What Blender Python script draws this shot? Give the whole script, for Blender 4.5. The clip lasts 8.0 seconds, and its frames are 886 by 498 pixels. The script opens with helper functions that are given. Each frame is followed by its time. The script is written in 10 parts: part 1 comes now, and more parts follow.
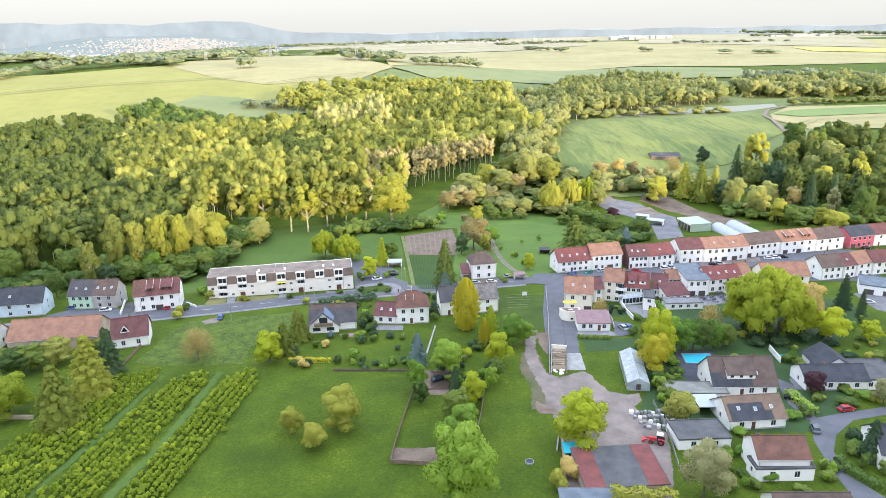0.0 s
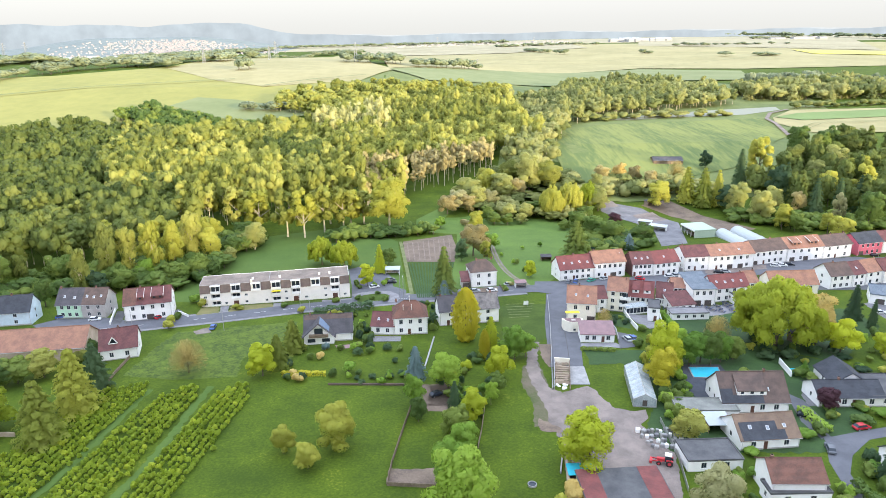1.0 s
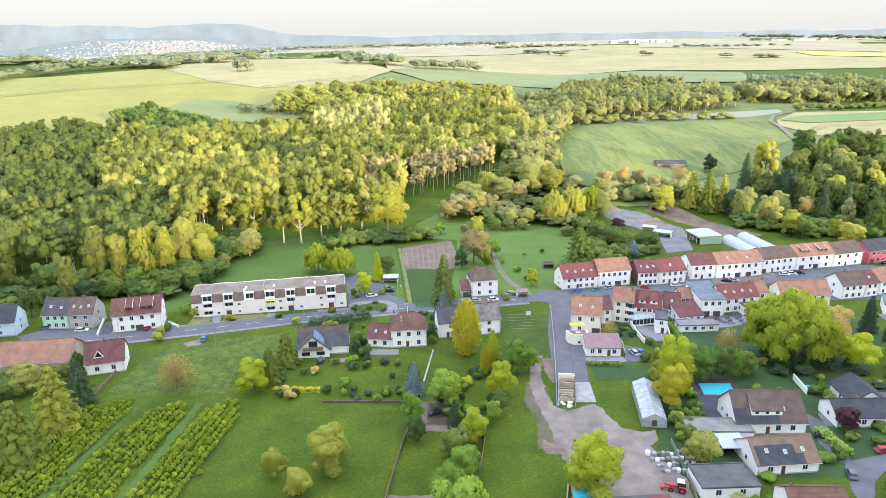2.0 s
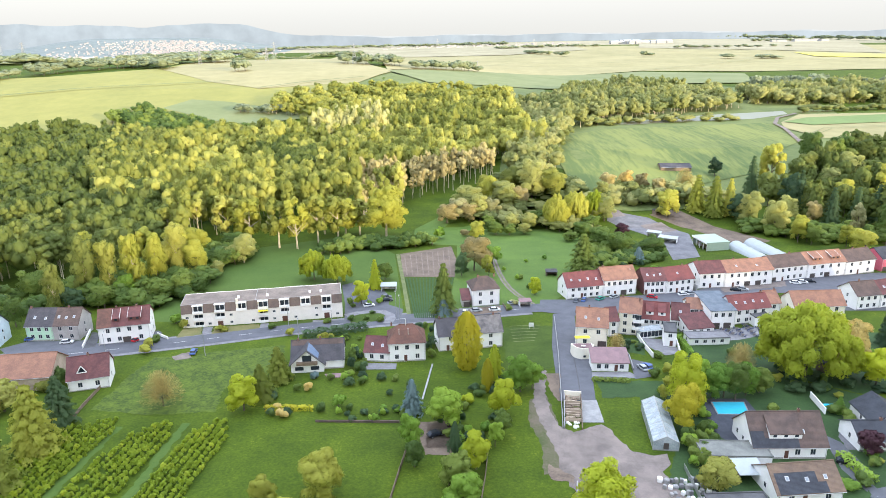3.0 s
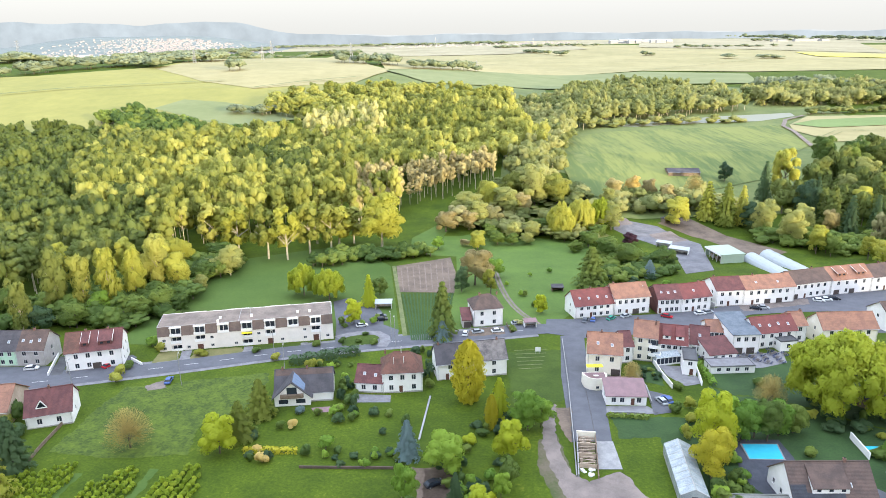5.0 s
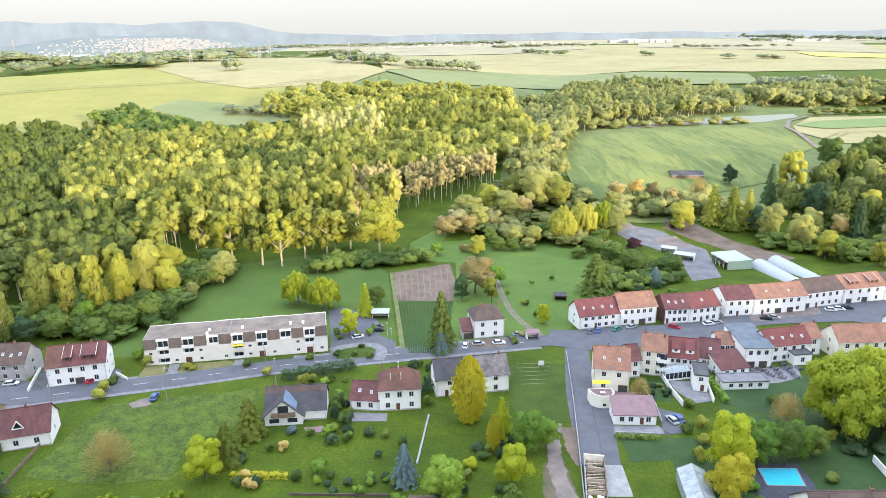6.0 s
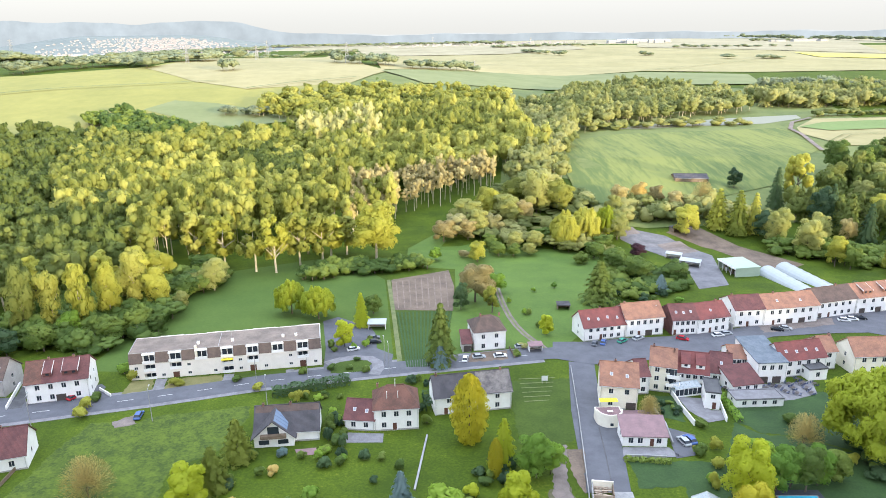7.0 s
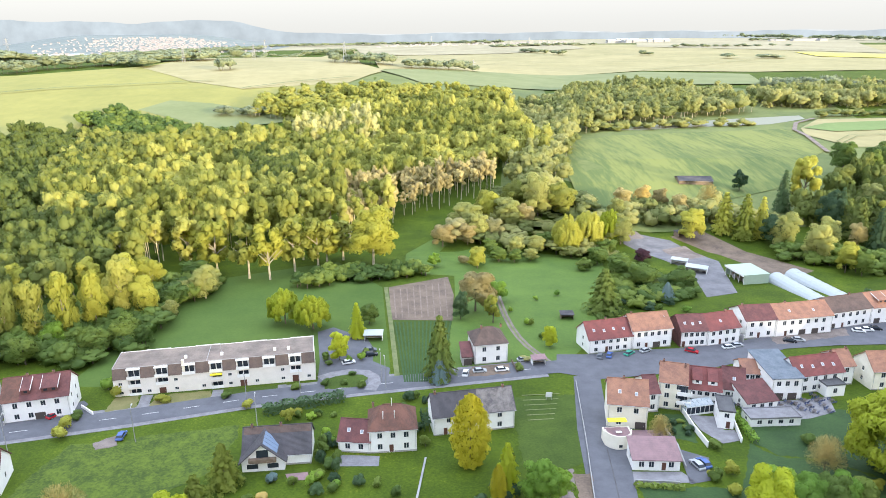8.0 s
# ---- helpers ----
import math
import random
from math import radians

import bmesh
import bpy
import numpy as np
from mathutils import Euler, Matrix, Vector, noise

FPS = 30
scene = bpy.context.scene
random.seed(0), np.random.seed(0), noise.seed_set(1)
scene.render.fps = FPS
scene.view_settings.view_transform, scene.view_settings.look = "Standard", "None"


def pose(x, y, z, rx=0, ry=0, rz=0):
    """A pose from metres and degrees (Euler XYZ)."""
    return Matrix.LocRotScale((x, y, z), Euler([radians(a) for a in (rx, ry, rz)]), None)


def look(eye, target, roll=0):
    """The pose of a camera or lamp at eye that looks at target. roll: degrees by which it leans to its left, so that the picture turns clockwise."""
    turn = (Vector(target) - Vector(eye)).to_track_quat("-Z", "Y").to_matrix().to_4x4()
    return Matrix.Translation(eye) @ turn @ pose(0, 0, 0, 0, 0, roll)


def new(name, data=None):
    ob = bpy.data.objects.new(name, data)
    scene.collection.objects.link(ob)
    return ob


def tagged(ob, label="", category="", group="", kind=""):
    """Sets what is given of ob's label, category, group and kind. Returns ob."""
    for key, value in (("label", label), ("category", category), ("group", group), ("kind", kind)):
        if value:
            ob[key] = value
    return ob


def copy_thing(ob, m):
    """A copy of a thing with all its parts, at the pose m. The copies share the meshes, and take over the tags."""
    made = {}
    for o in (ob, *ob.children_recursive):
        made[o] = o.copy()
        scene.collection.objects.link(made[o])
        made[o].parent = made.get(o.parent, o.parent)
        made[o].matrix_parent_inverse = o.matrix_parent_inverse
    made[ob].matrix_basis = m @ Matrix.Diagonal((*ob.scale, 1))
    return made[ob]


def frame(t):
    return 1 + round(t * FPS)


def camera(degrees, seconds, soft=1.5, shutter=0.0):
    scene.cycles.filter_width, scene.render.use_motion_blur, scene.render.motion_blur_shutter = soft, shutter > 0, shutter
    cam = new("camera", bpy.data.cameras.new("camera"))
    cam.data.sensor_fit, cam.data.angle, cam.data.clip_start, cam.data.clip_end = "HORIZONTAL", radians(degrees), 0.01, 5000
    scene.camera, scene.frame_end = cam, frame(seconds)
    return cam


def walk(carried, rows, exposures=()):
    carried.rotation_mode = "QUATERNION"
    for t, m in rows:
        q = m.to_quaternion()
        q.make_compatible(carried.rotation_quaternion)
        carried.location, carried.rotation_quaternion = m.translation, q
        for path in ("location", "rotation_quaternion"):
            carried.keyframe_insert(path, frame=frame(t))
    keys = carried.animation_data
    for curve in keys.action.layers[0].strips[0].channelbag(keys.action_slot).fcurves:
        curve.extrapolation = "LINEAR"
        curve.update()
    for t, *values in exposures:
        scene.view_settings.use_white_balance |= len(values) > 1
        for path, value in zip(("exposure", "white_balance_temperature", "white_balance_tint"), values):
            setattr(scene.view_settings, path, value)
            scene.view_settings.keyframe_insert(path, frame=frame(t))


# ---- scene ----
import itertools

cam = camera(65.6, 8.0, soft=0.85)
PATH = [
    (0, (-0.516, 0.001, 91.968), (-0.173, 95.170, 61.264), -1.02),
    (0.5, (-0.416, 3.392, 91.977), (-0.014, 98.603, 61.403), -0.97),
    (1, (-0.340, 7.303, 91.984), (0.102, 102.551, 61.527), -0.92),
    (1.5, (-0.284, 11.609, 91.988), (0.186, 106.886, 61.624), -0.88),
    (3, (-0.219, 25.912, 91.987), (0.335, 121.216, 61.710), -0.76),
    (3.5, (-0.223, 30.889, 91.981), (0.376, 126.186, 61.681), -0.72),
    (4, (-0.236, 35.881, 91.973), (0.420, 131.166, 61.636), -0.69),
    (4.5, (-0.256, 40.858, 91.963), (0.471, 136.129, 61.584), -0.65),
    (6, (-0.332, 55.562, 91.917), (0.684, 150.804, 61.453), -0.58),
    (6.5, (-0.355, 60.409, 91.897), (0.773, 155.646, 61.425), -0.55),
    (7, (-0.373, 65.266, 91.874), (0.866, 160.500, 61.396), -0.53),
    (7.5, (-0.383, 70.173, 91.849), (0.960, 165.399, 61.349), -0.52),
    (8, (-0.384, 75.180, 91.821), (1.049, 170.385, 61.260), -0.50),
]
walk(cam, [(t, look(eye, target, roll)) for t, eye, target, roll in PATH])
# ---- world, sun, exposure ----
SUN_ELEV, SUN_AZ = radians(8.0), radians(138)  # azimuth clockwise from the line of flight
world = bpy.data.worlds.new("sky")
scene.world = world
world.use_nodes = True
wn = world.node_tree.nodes
sky = wn.new("ShaderNodeTexSky")
sky.sky_type, sky.sun_disc = "NISHITA", False
sky.sun_elevation, sky.sun_rotation = SUN_ELEV, SUN_AZ
sky.dust_density, sky.air_density, sky.ozone_density = 3.0, 1.0, 1.0
haze = wn.new("ShaderNodeMix")
haze.data_type = "RGBA"
haze.inputs[0].default_value = 0.88  # thin bright evening haze over the clear sky
way = wn.new("ShaderNodeTexCoord")
height = wn.new("ShaderNodeSeparateXYZ")
rise = wn.new("ShaderNodeMath")  # a thinly veiled sky is brighter overhead than at the horizon
rise.operation = "MULTIPLY_ADD"
rise.inputs[1].default_value, rise.inputs[2].default_value = 0.26, 0.127
world.node_tree.links.new(way.outputs["Generated"], height.inputs["Vector"])
world.node_tree.links.new(height.outputs["Z"], rise.inputs[0])
world.node_tree.links.new(rise.outputs[0], wn["Background"].inputs["Strength"])
veil = wn.new("ShaderNodeMix")  # the haze: creamy at the horizon, bluer overhead
veil.data_type = "RGBA"
veil.inputs[6].default_value, veil.inputs[7].default_value = (3.3, 3.3, 3.2, 1.0), (3.2, 3.62, 4.45, 1.0)
steep = wn.new("ShaderNodeMath")
steep.operation, steep.use_clamp = "MULTIPLY", True
steep.inputs[1].default_value = 1.8
world.node_tree.links.new(height.outputs["Z"], steep.inputs[0])
world.node_tree.links.new(steep.outputs[0], veil.inputs[0])
world.node_tree.links.new(veil.outputs[2], haze.inputs[7])
world.node_tree.links.new(sky.outputs["Color"], haze.inputs[6])
world.node_tree.links.new(haze.outputs[2], wn["Background"].inputs["Color"])
sun = new("sun", bpy.data.lights.new("sun", "SUN"))
sun.data.energy, sun.data.angle, sun.data.color = 3.9, radians(2.0), (1.0, 0.83, 0.57)
sun_way = Vector((math.sin(SUN_AZ) * math.cos(SUN_ELEV), math.cos(SUN_AZ) * math.cos(SUN_ELEV), math.sin(SUN_ELEV)))
sun.matrix_world = look(sun_way * 500, (0, 0, 0))
scene.view_settings.exposure = 1.22


# ---- the lie of the land ----
def lerp(y, ys, zs):
    for i in range(1, len(ys)):
        if y <= ys[i]:
            k = (y - ys[i - 1]) / (ys[i] - ys[i - 1])
            return zs[i - 1] + (zs[i] - zs[i - 1]) * max(0.0, k)
    return zs[-1]


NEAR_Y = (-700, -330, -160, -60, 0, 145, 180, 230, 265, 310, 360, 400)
LEFT_Y = (400, 560, 700, 800, 920, 1030, 1110, 1250, 1400, 1600, 1900, 2500, 3500)
RIGHT_Y = (400, 440, 500, 550, 715, 1018, 1770, 2026, 2500, 3500)


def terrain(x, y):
    """Height of the ground: an unseen rise added behind the start to shade the village, a slope down to the brook, a
    hill field on one side, a plain on the other.
    """
    # 127, 120 and 45 are the unseen rise, added to block the low sun
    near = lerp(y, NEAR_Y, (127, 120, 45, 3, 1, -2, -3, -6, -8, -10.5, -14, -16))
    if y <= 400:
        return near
    left = lerp(y, LEFT_Y, (-16, -14, -6, 8, 25, 33, 37, 42, 42, 30, 5, 0, 10))
    right = lerp(y, RIGHT_Y, (-16, -11, -2, 3, 4, 6, 1, 5, 12, 24))
    k = min(1.0, max(0.0, (x / y + 0.10) / 0.30))
    k = k * k * (3 - 2 * k)
    return left + (right - left) * k


# ---- materials ----
def socket(nodes, kind, **values):
    n = nodes.new(kind)
    for key, v in values.items():
        n.inputs[key].default_value = v
    return n


def rgba(c):
    return (c[0], c[1], c[2], 1.0)


def material(name, colour, other=None, rough=0.85, scale=1.0, fine=12.0, bump=0.3, metal=0.0, spread=0.5, stretch=None, per_object=0.0, grit=0.9):
    """A surface of two colours mixed by coarse patches and fine grain, with relief from the grain. Scales are per metre."""
    m = bpy.data.materials.new(name)
    m.use_nodes = True
    nt = m.node_tree
    n, link = nt.nodes, nt.links.new
    b = n["Principled BSDF"]
    geo = n.new("ShaderNodeNewGeometry")
    place = geo.outputs["Position"]
    if stretch:
        mp = n.new("ShaderNodeMapping")
        mp.inputs["Rotation"].default_value = (0, 0, stretch[3] if len(stretch) > 3 else 0)
        mp.inputs["Scale"].default_value = stretch[:3]
        link(place, mp.inputs["Vector"])
        place = mp.outputs["Vector"]
    coarse = socket(n, "ShaderNodeTexNoise", Scale=scale, Detail=9.0, Roughness=0.66)
    grain = socket(n, "ShaderNodeTexNoise", Scale=fine, Detail=3.0, Roughness=0.7)
    link(place, coarse.inputs["Vector"])
    link(place, grain.inputs["Vector"])
    mix = n.new("ShaderNodeMath")
    mix.operation = "MULTIPLY_ADD"
    link(coarse.outputs["Fac"], mix.inputs[0])
    mix.inputs[1].default_value = 1.6
    half = n.new("ShaderNodeMath")
    half.operation = "MULTIPLY_ADD"
    link(grain.outputs["Fac"], half.inputs[0])
    half.inputs[1].default_value, half.inputs[2].default_value = grit, -0.3 - grit / 2
    link(half.outputs[0], mix.inputs[2])
    last = mix.outputs[0]
    if per_object:
        info = n.new("ShaderNodeObjectInfo")
        add = n.new("ShaderNodeMath")
        add.operation = "MULTIPLY_ADD"
        link(info.outputs["Random"], add.inputs[0])
        add.inputs[1].default_value = per_object
        link(last, add.inputs[2])
        last = add.outputs[0]
    ramp = n.new("ShaderNodeValToRGB")
    other = other or tuple(c * 0.72 for c in colour)
    ramp.color_ramp.elements[0].position, ramp.color_ramp.elements[1].position = 0.5 - spread / 2, 0.5 + spread / 2 + per_object
    ramp.color_ramp.elements[0].color, ramp.color_ramp.elements[1].color = rgba(other), rgba(colour)
    link(last, ramp.inputs["Fac"])
    link(ramp.outputs["Color"], b.inputs["Base Color"])
    b.inputs["Roughness"].default_value, b.inputs["Metallic"].default_value = rough, metal
    b.inputs["Specular IOR Level"].default_value = 0.3
    if bump:
        bp = socket(n, "ShaderNodeBump", Strength=bump, Distance=0.06)
        link(grain.outputs["Fac"], bp.inputs["Height"])
        link(bp.outputs["Normal"], b.inputs["Normal"])
    return m


def roof_material(name, colour, other, rows=3.2):
    """Clay or concrete tiles: courses as relief, weathered in patches."""
    m = material(name, colour, other, rough=0.8, scale=0.4, fine=5.0, bump=0.4, spread=0.42)
    nt = m.node_tree
    n, link = nt.nodes, nt.links.new
    tc = n.new("ShaderNodeTexCoord")
    wave = socket(n, "ShaderNodeTexWave", Scale=rows / 6.283 * 3.1, Distortion=0.6, Detail=1.0)
    wave.bands_direction = "Y"
    link(tc.outputs["Object"], wave.inputs["Vector"])
    bp = socket(n, "ShaderNodeBump", Strength=0.6, Distance=0.05)
    link(wave.outputs["Fac"], bp.inputs["Height"])
    link(n["Bump"].outputs["Normal"], bp.inputs["Normal"])
    link(bp.outputs["Normal"], n["Principled BSDF"].inputs["Normal"])
    return m


def leaf_material(name, dark, mid, light, glow=0.35):
    """Foliage: each tree takes its own tone, each leaf clump a shade of it; light passes through the leaves."""
    m = bpy.data.materials.new(name)
    m.use_nodes = True
    nt = m.node_tree
    n, link = nt.nodes, nt.links.new
    b = n["Principled BSDF"]
    geo, info = n.new("ShaderNodeNewGeometry"), n.new("ShaderNodeObjectInfo")
    tint = n.new("ShaderNodeAttribute")
    tint.attribute_name = "tint"
    add = n.new("ShaderNodeMath")
    add.operation = "ADD"
    link(info.outputs["Random"], add.inputs[0])
    link(tint.outputs["Fac"], add.inputs[1])
    frac = n.new("ShaderNodeMath")
    frac.operation = "FRACT"
    link(add.outputs[0], frac.inputs[0])
    leaf = n.new("ShaderNodeMath")
    leaf.operation = "MULTIPLY_ADD"
    link(geo.outputs["Random Per Island"], leaf.inputs[0])
    leaf.inputs[1].default_value, leaf.inputs[2].default_value = 0.24, -0.12
    both = n.new("ShaderNodeMath")
    link(frac.outputs[0], both.inputs[0])
    link(leaf.outputs[0], both.inputs[1])
    ramp = n.new("ShaderNodeValToRGB")
    ramp.color_ramp.elements[0].color, ramp.color_ramp.elements[1].color = rgba(dark), rgba(light)
    ramp.color_ramp.elements.new(0.5).color = rgba(mid)
    link(both.outputs[0], ramp.inputs["Fac"])
    link(ramp.outputs["Color"], b.inputs["Base Color"])
    b.inputs["Roughness"].default_value = 0.6
    b.inputs["Specular IOR Level"].default_value = 0.25
    tr = n.new("ShaderNodeBsdfTranslucent")
    link(ramp.outputs["Color"], tr.inputs["Color"])
    ms = n.new("ShaderNodeMixShader")
    ms.inputs[0].default_value = glow
    link(b.outputs[0], ms.inputs[1])
    link(tr.outputs[0], ms.inputs[2])
    link(ms.outputs[0], n["Material Output"].inputs["Surface"])
    return m


def plain(name, colour, rough=0.5, metal=0.0):
    return material(name, colour, tuple(c * 0.86 for c in colour), rough=rough, metal=metal, scale=0.8, fine=20, bump=0.1, spread=0.8)


M = {}
M["grass"] = material("grass", (0.084, 0.125, 0.0105), (0.041, 0.07, 0.008), scale=0.06, fine=1.6, bump=0.8, spread=0.55, grit=1.3)
M["lawn"] = material("lawn", (0.07, 0.107, 0.02), (0.039, 0.066, 0.014), scale=0.1, fine=2.0, bump=0.6, spread=0.6, grit=1.2)
M["meadow"] = material("meadow", (0.098, 0.152, 0.034), (0.064, 0.112, 0.026), scale=0.03, fine=1.0, bump=0.8, spread=0.7)
M["dry_grass"] = material("dry_grass", (0.225, 0.195, 0.085), (0.135, 0.145, 0.05), scale=0.2, fine=3.0, bump=0.5)
M["asphalt"] = material("asphalt", (0.13, 0.132, 0.15), (0.095, 0.098, 0.113), rough=0.8, scale=0.25, fine=9.0, bump=0.2)
M["old_asphalt"] = material("old_asphalt", (0.21, 0.205, 0.22), (0.12, 0.12, 0.13), rough=0.85, scale=0.18, fine=5.0, bump=0.3)
M["gravel"] = material("gravel", (0.265, 0.218, 0.195), (0.14, 0.117, 0.107), scale=0.16, fine=5.0, bump=0.5)
M["concrete"] = material("concrete", (0.37, 0.365, 0.36), (0.24, 0.24, 0.245), scale=0.4, fine=6.0, bump=0.25)
M["paving"] = material("paving", (0.25, 0.245, 0.26), (0.165, 0.16, 0.17), scale=0.5, fine=5.0, bump=0.3)
M["soil"] = material("soil", (0.22, 0.165, 0.125), (0.12, 0.09, 0.07), scale=0.15, fine=2.0, bump=0.8)
M["white_line"] = material("white_line", (0.75, 0.75, 0.72), (0.45, 0.45, 0.43), scale=3.0, fine=20)
M["white"] = material("white_render", (0.88, 0.87, 0.86), (0.79, 0.78, 0.77), scale=0.35, fine=5.0, bump=0.12)
M["cream"] = material("cream_render", (0.87, 0.82, 0.71), (0.76, 0.71, 0.6), scale=0.35, fine=5.0, bump=0.12)
M["bluish"] = material("bluish_render", (0.60, 0.70, 0.80), (0.48, 0.57, 0.66), scale=0.35, fine=5.0, bump=0.12)
M["mint"] = material("mint_render", (0.52, 0.74, 0.56), (0.42, 0.62, 0.46), scale=0.35, fine=5.0, bump=0.12)
M["grey"] = material("grey_render", (0.46, 0.44, 0.43), (0.36, 0.34, 0.33), scale=0.35, fine=5.0, bump=0.12)
M["rose"] = material("rose_render", (0.62, 0.16, 0.22), (0.48, 0.11, 0.16), scale=0.35, fine=5.0, bump=0.12)
M["tan"] = material("tan_render", (0.52, 0.42, 0.33), (0.38, 0.30, 0.23), scale=0.35, fine=4.0, bump=0.2)
M["roof_orange"] = roof_material("roof_orange", (0.35, 0.18, 0.12), (0.225, 0.12, 0.088))
M["roof_red"] = roof_material("roof_red", (0.225, 0.075, 0.068), (0.145, 0.055, 0.054))
M["roof_darkred"] = roof_material("roof_darkred", (0.17, 0.07, 0.066), (0.105, 0.047, 0.048))
M["roof_brown"] = roof_material("roof_brown", (0.14, 0.096, 0.08), (0.085, 0.063, 0.057))
M["roof_grey"] = roof_material("roof_grey", (0.062, 0.067, 0.08), (0.04, 0.043, 0.053))
M["roof_slate"] = roof_material("roof_slate", (0.095, 0.088, 0.096), (0.06, 0.057, 0.064))
M["roof_light"] = roof_material("roof_light", (0.17, 0.2, 0.235), (0.11, 0.135, 0.165))
M["roof_pink"] = roof_material("roof_pink", (0.3, 0.19, 0.2), (0.22, 0.145, 0.155))
M["roof_tan"] = roof_material("roof_tan", (0.22, 0.15, 0.105), (0.15, 0.105, 0.08))
M["roof_weathered"] = roof_material("roof_weathered", (0.24, 0.215, 0.2), (0.1, 0.09, 0.092))
M["bitumen"] = material("bitumen", (0.12, 0.12, 0.125), (0.07, 0.07, 0.076), scale=0.3, fine=6.0, bump=0.25)
M["apt_roof"] = material("flat_roof_felt", (0.27, 0.22, 0.185), (0.15, 0.125, 0.11), rough=0.95, scale=0.25, fine=5.0, bump=0.25)
M["mansard"] = material("mansard_shingles", (0.18, 0.135, 0.115), (0.12, 0.09, 0.08), scale=0.5, fine=7.0, bump=0.3)
M["roof_rust"] = roof_material("roof_rust", (0.19, 0.092, 0.068), (0.11, 0.06, 0.048))
M["dark_deck"] = material("dark_slab_deck", (0.075, 0.08, 0.1), (0.05, 0.054, 0.07), scale=0.6, fine=6.0, bump=0.2)
M["old_felt"] = material("old_roof_felt", (0.24, 0.245, 0.225), (0.15, 0.155, 0.145), scale=0.35, fine=5.0, bump=0.2)
ramp = M["grass"].node_tree.nodes["Color Ramp"].color_ramp  # drier, yellower patches in the grass
dry = ramp.elements.new(0.88)
dry.color = (0.145, 0.165, 0.02, 1.0)
for turf in ("grass", "lawn", "meadow"):
    M[turf].node_tree.nodes["Principled BSDF"].inputs["Specular IOR Level"].default_value = 0.12  # dull blades
M["garden_lawn"] = material("garden_lawn", (0.044, 0.088, 0.024), (0.024, 0.054, 0.016), scale=0.12, fine=2.0, bump=0.6, spread=0.6, grit=1.2)
M["plinth"] = material("plinth_render", (0.42, 0.4, 0.39), (0.3, 0.29, 0.28), scale=0.5, fine=6.0, bump=0.2)
M["glass"] = plain("window_glass", (0.035, 0.045, 0.06), rough=0.08)
M["skylight"] = plain("skylight_glass", (0.3, 0.34, 0.38), rough=0.1)
M["frame"] = plain("window_frame_white", (0.75, 0.74, 0.72))
M["door"] = plain("door_brown", (0.13, 0.06, 0.045))
M["garage"] = plain("garage_door_dark", (0.09, 0.075, 0.07))
M["wood"] = material("weathered_wood", (0.25, 0.19, 0.14), (0.15, 0.11, 0.08), scale=1.0, fine=8.0, bump=0.3)
M["bark"] = material("bark", (0.16, 0.13, 0.10), (0.09, 0.075, 0.06), scale=1.5, fine=8.0, bump=0.5)
M["pale_bark"] = material("pale_bark", (0.62, 0.55, 0.42), (0.36, 0.31, 0.24), scale=0.8, fine=5.0, bump=0.4)
M["metal"] = plain("galvanised_metal", (0.5, 0.5, 0.5), rough=0.4, metal=0.7)
M["rubber"] = plain("rubber", (0.03, 0.03, 0.03), rough=0.8)
M["brick"] = material("chimney_brick", (0.27, 0.15, 0.12), (0.17, 0.1, 0.08), scale=2.0, fine=9.0, bump=0.4)
M["pool"] = plain("pool_water", (0.06, 0.52, 0.70), rough=0.05)
M["solar"] = plain("solar_cells", (0.2, 0.27, 0.38), rough=0.15)
M["yellow_cloth"] = plain("yellow_cloth", (0.85, 0.72, 0.05), rough=0.8)
M["green_sheet"] = plain("green_sheet", (0.38, 0.47, 0.38), rough=0.5)
M["film"] = plain("tunnel_film", (0.42, 0.46, 0.48), rough=0.45)
M["gh_glass"] = material("greenhouse_glass", (0.42, 0.46, 0.48), (0.26, 0.3, 0.32), rough=0.2, scale=0.5, fine=4.0, bump=0.05)
M["leaf"] = leaf_material("leaves_green", (0.105, 0.175, 0.045), (0.17, 0.25, 0.055), (0.26, 0.33, 0.07), 0.45)
M["leaf_lush"] = leaf_material("leaves_lush", (0.18, 0.32, 0.055), (0.27, 0.42, 0.065), (0.38, 0.52, 0.08), 0.5)
M["leaf_yellow"] = leaf_material("leaves_yellow_green", (0.36, 0.375, 0.065), (0.45, 0.455, 0.08), (0.55, 0.545, 0.11), 0.48)
M["leaf_gold"] = leaf_material("leaves_gold", (0.41, 0.38, 0.04), (0.56, 0.51, 0.048), (0.7, 0.63, 0.06), 0.45)
M["leaf_dark"] = leaf_material("needles_dark", (0.055, 0.105, 0.055), (0.085, 0.15, 0.07), (0.125, 0.2, 0.085), 0.45)
M["leaf_blue"] = leaf_material("needles_blue", (0.16, 0.24, 0.24), (0.21, 0.3, 0.3), (0.27, 0.37, 0.36), 0.45)
M["leaf_wood"] = leaf_material("leaves_woodland", (0.24, 0.268, 0.056), (0.345, 0.365, 0.08), (0.49, 0.485, 0.125), 0.48)
M["leaf_willow"] = leaf_material("leaves_willow", (0.29, 0.32, 0.11), (0.39, 0.41, 0.135), (0.5, 0.5, 0.17), 0.48)
M["leaf_pale"] = leaf_material("leaves_pale", (0.43, 0.42, 0.16), (0.54, 0.52, 0.21), (0.63, 0.6, 0.26), 0.42)
M["leaf_tan"] = leaf_material("twigs_tan", (0.58, 0.45, 0.16), (0.7, 0.55, 0.2), (0.8, 0.64, 0.25), 0.45)
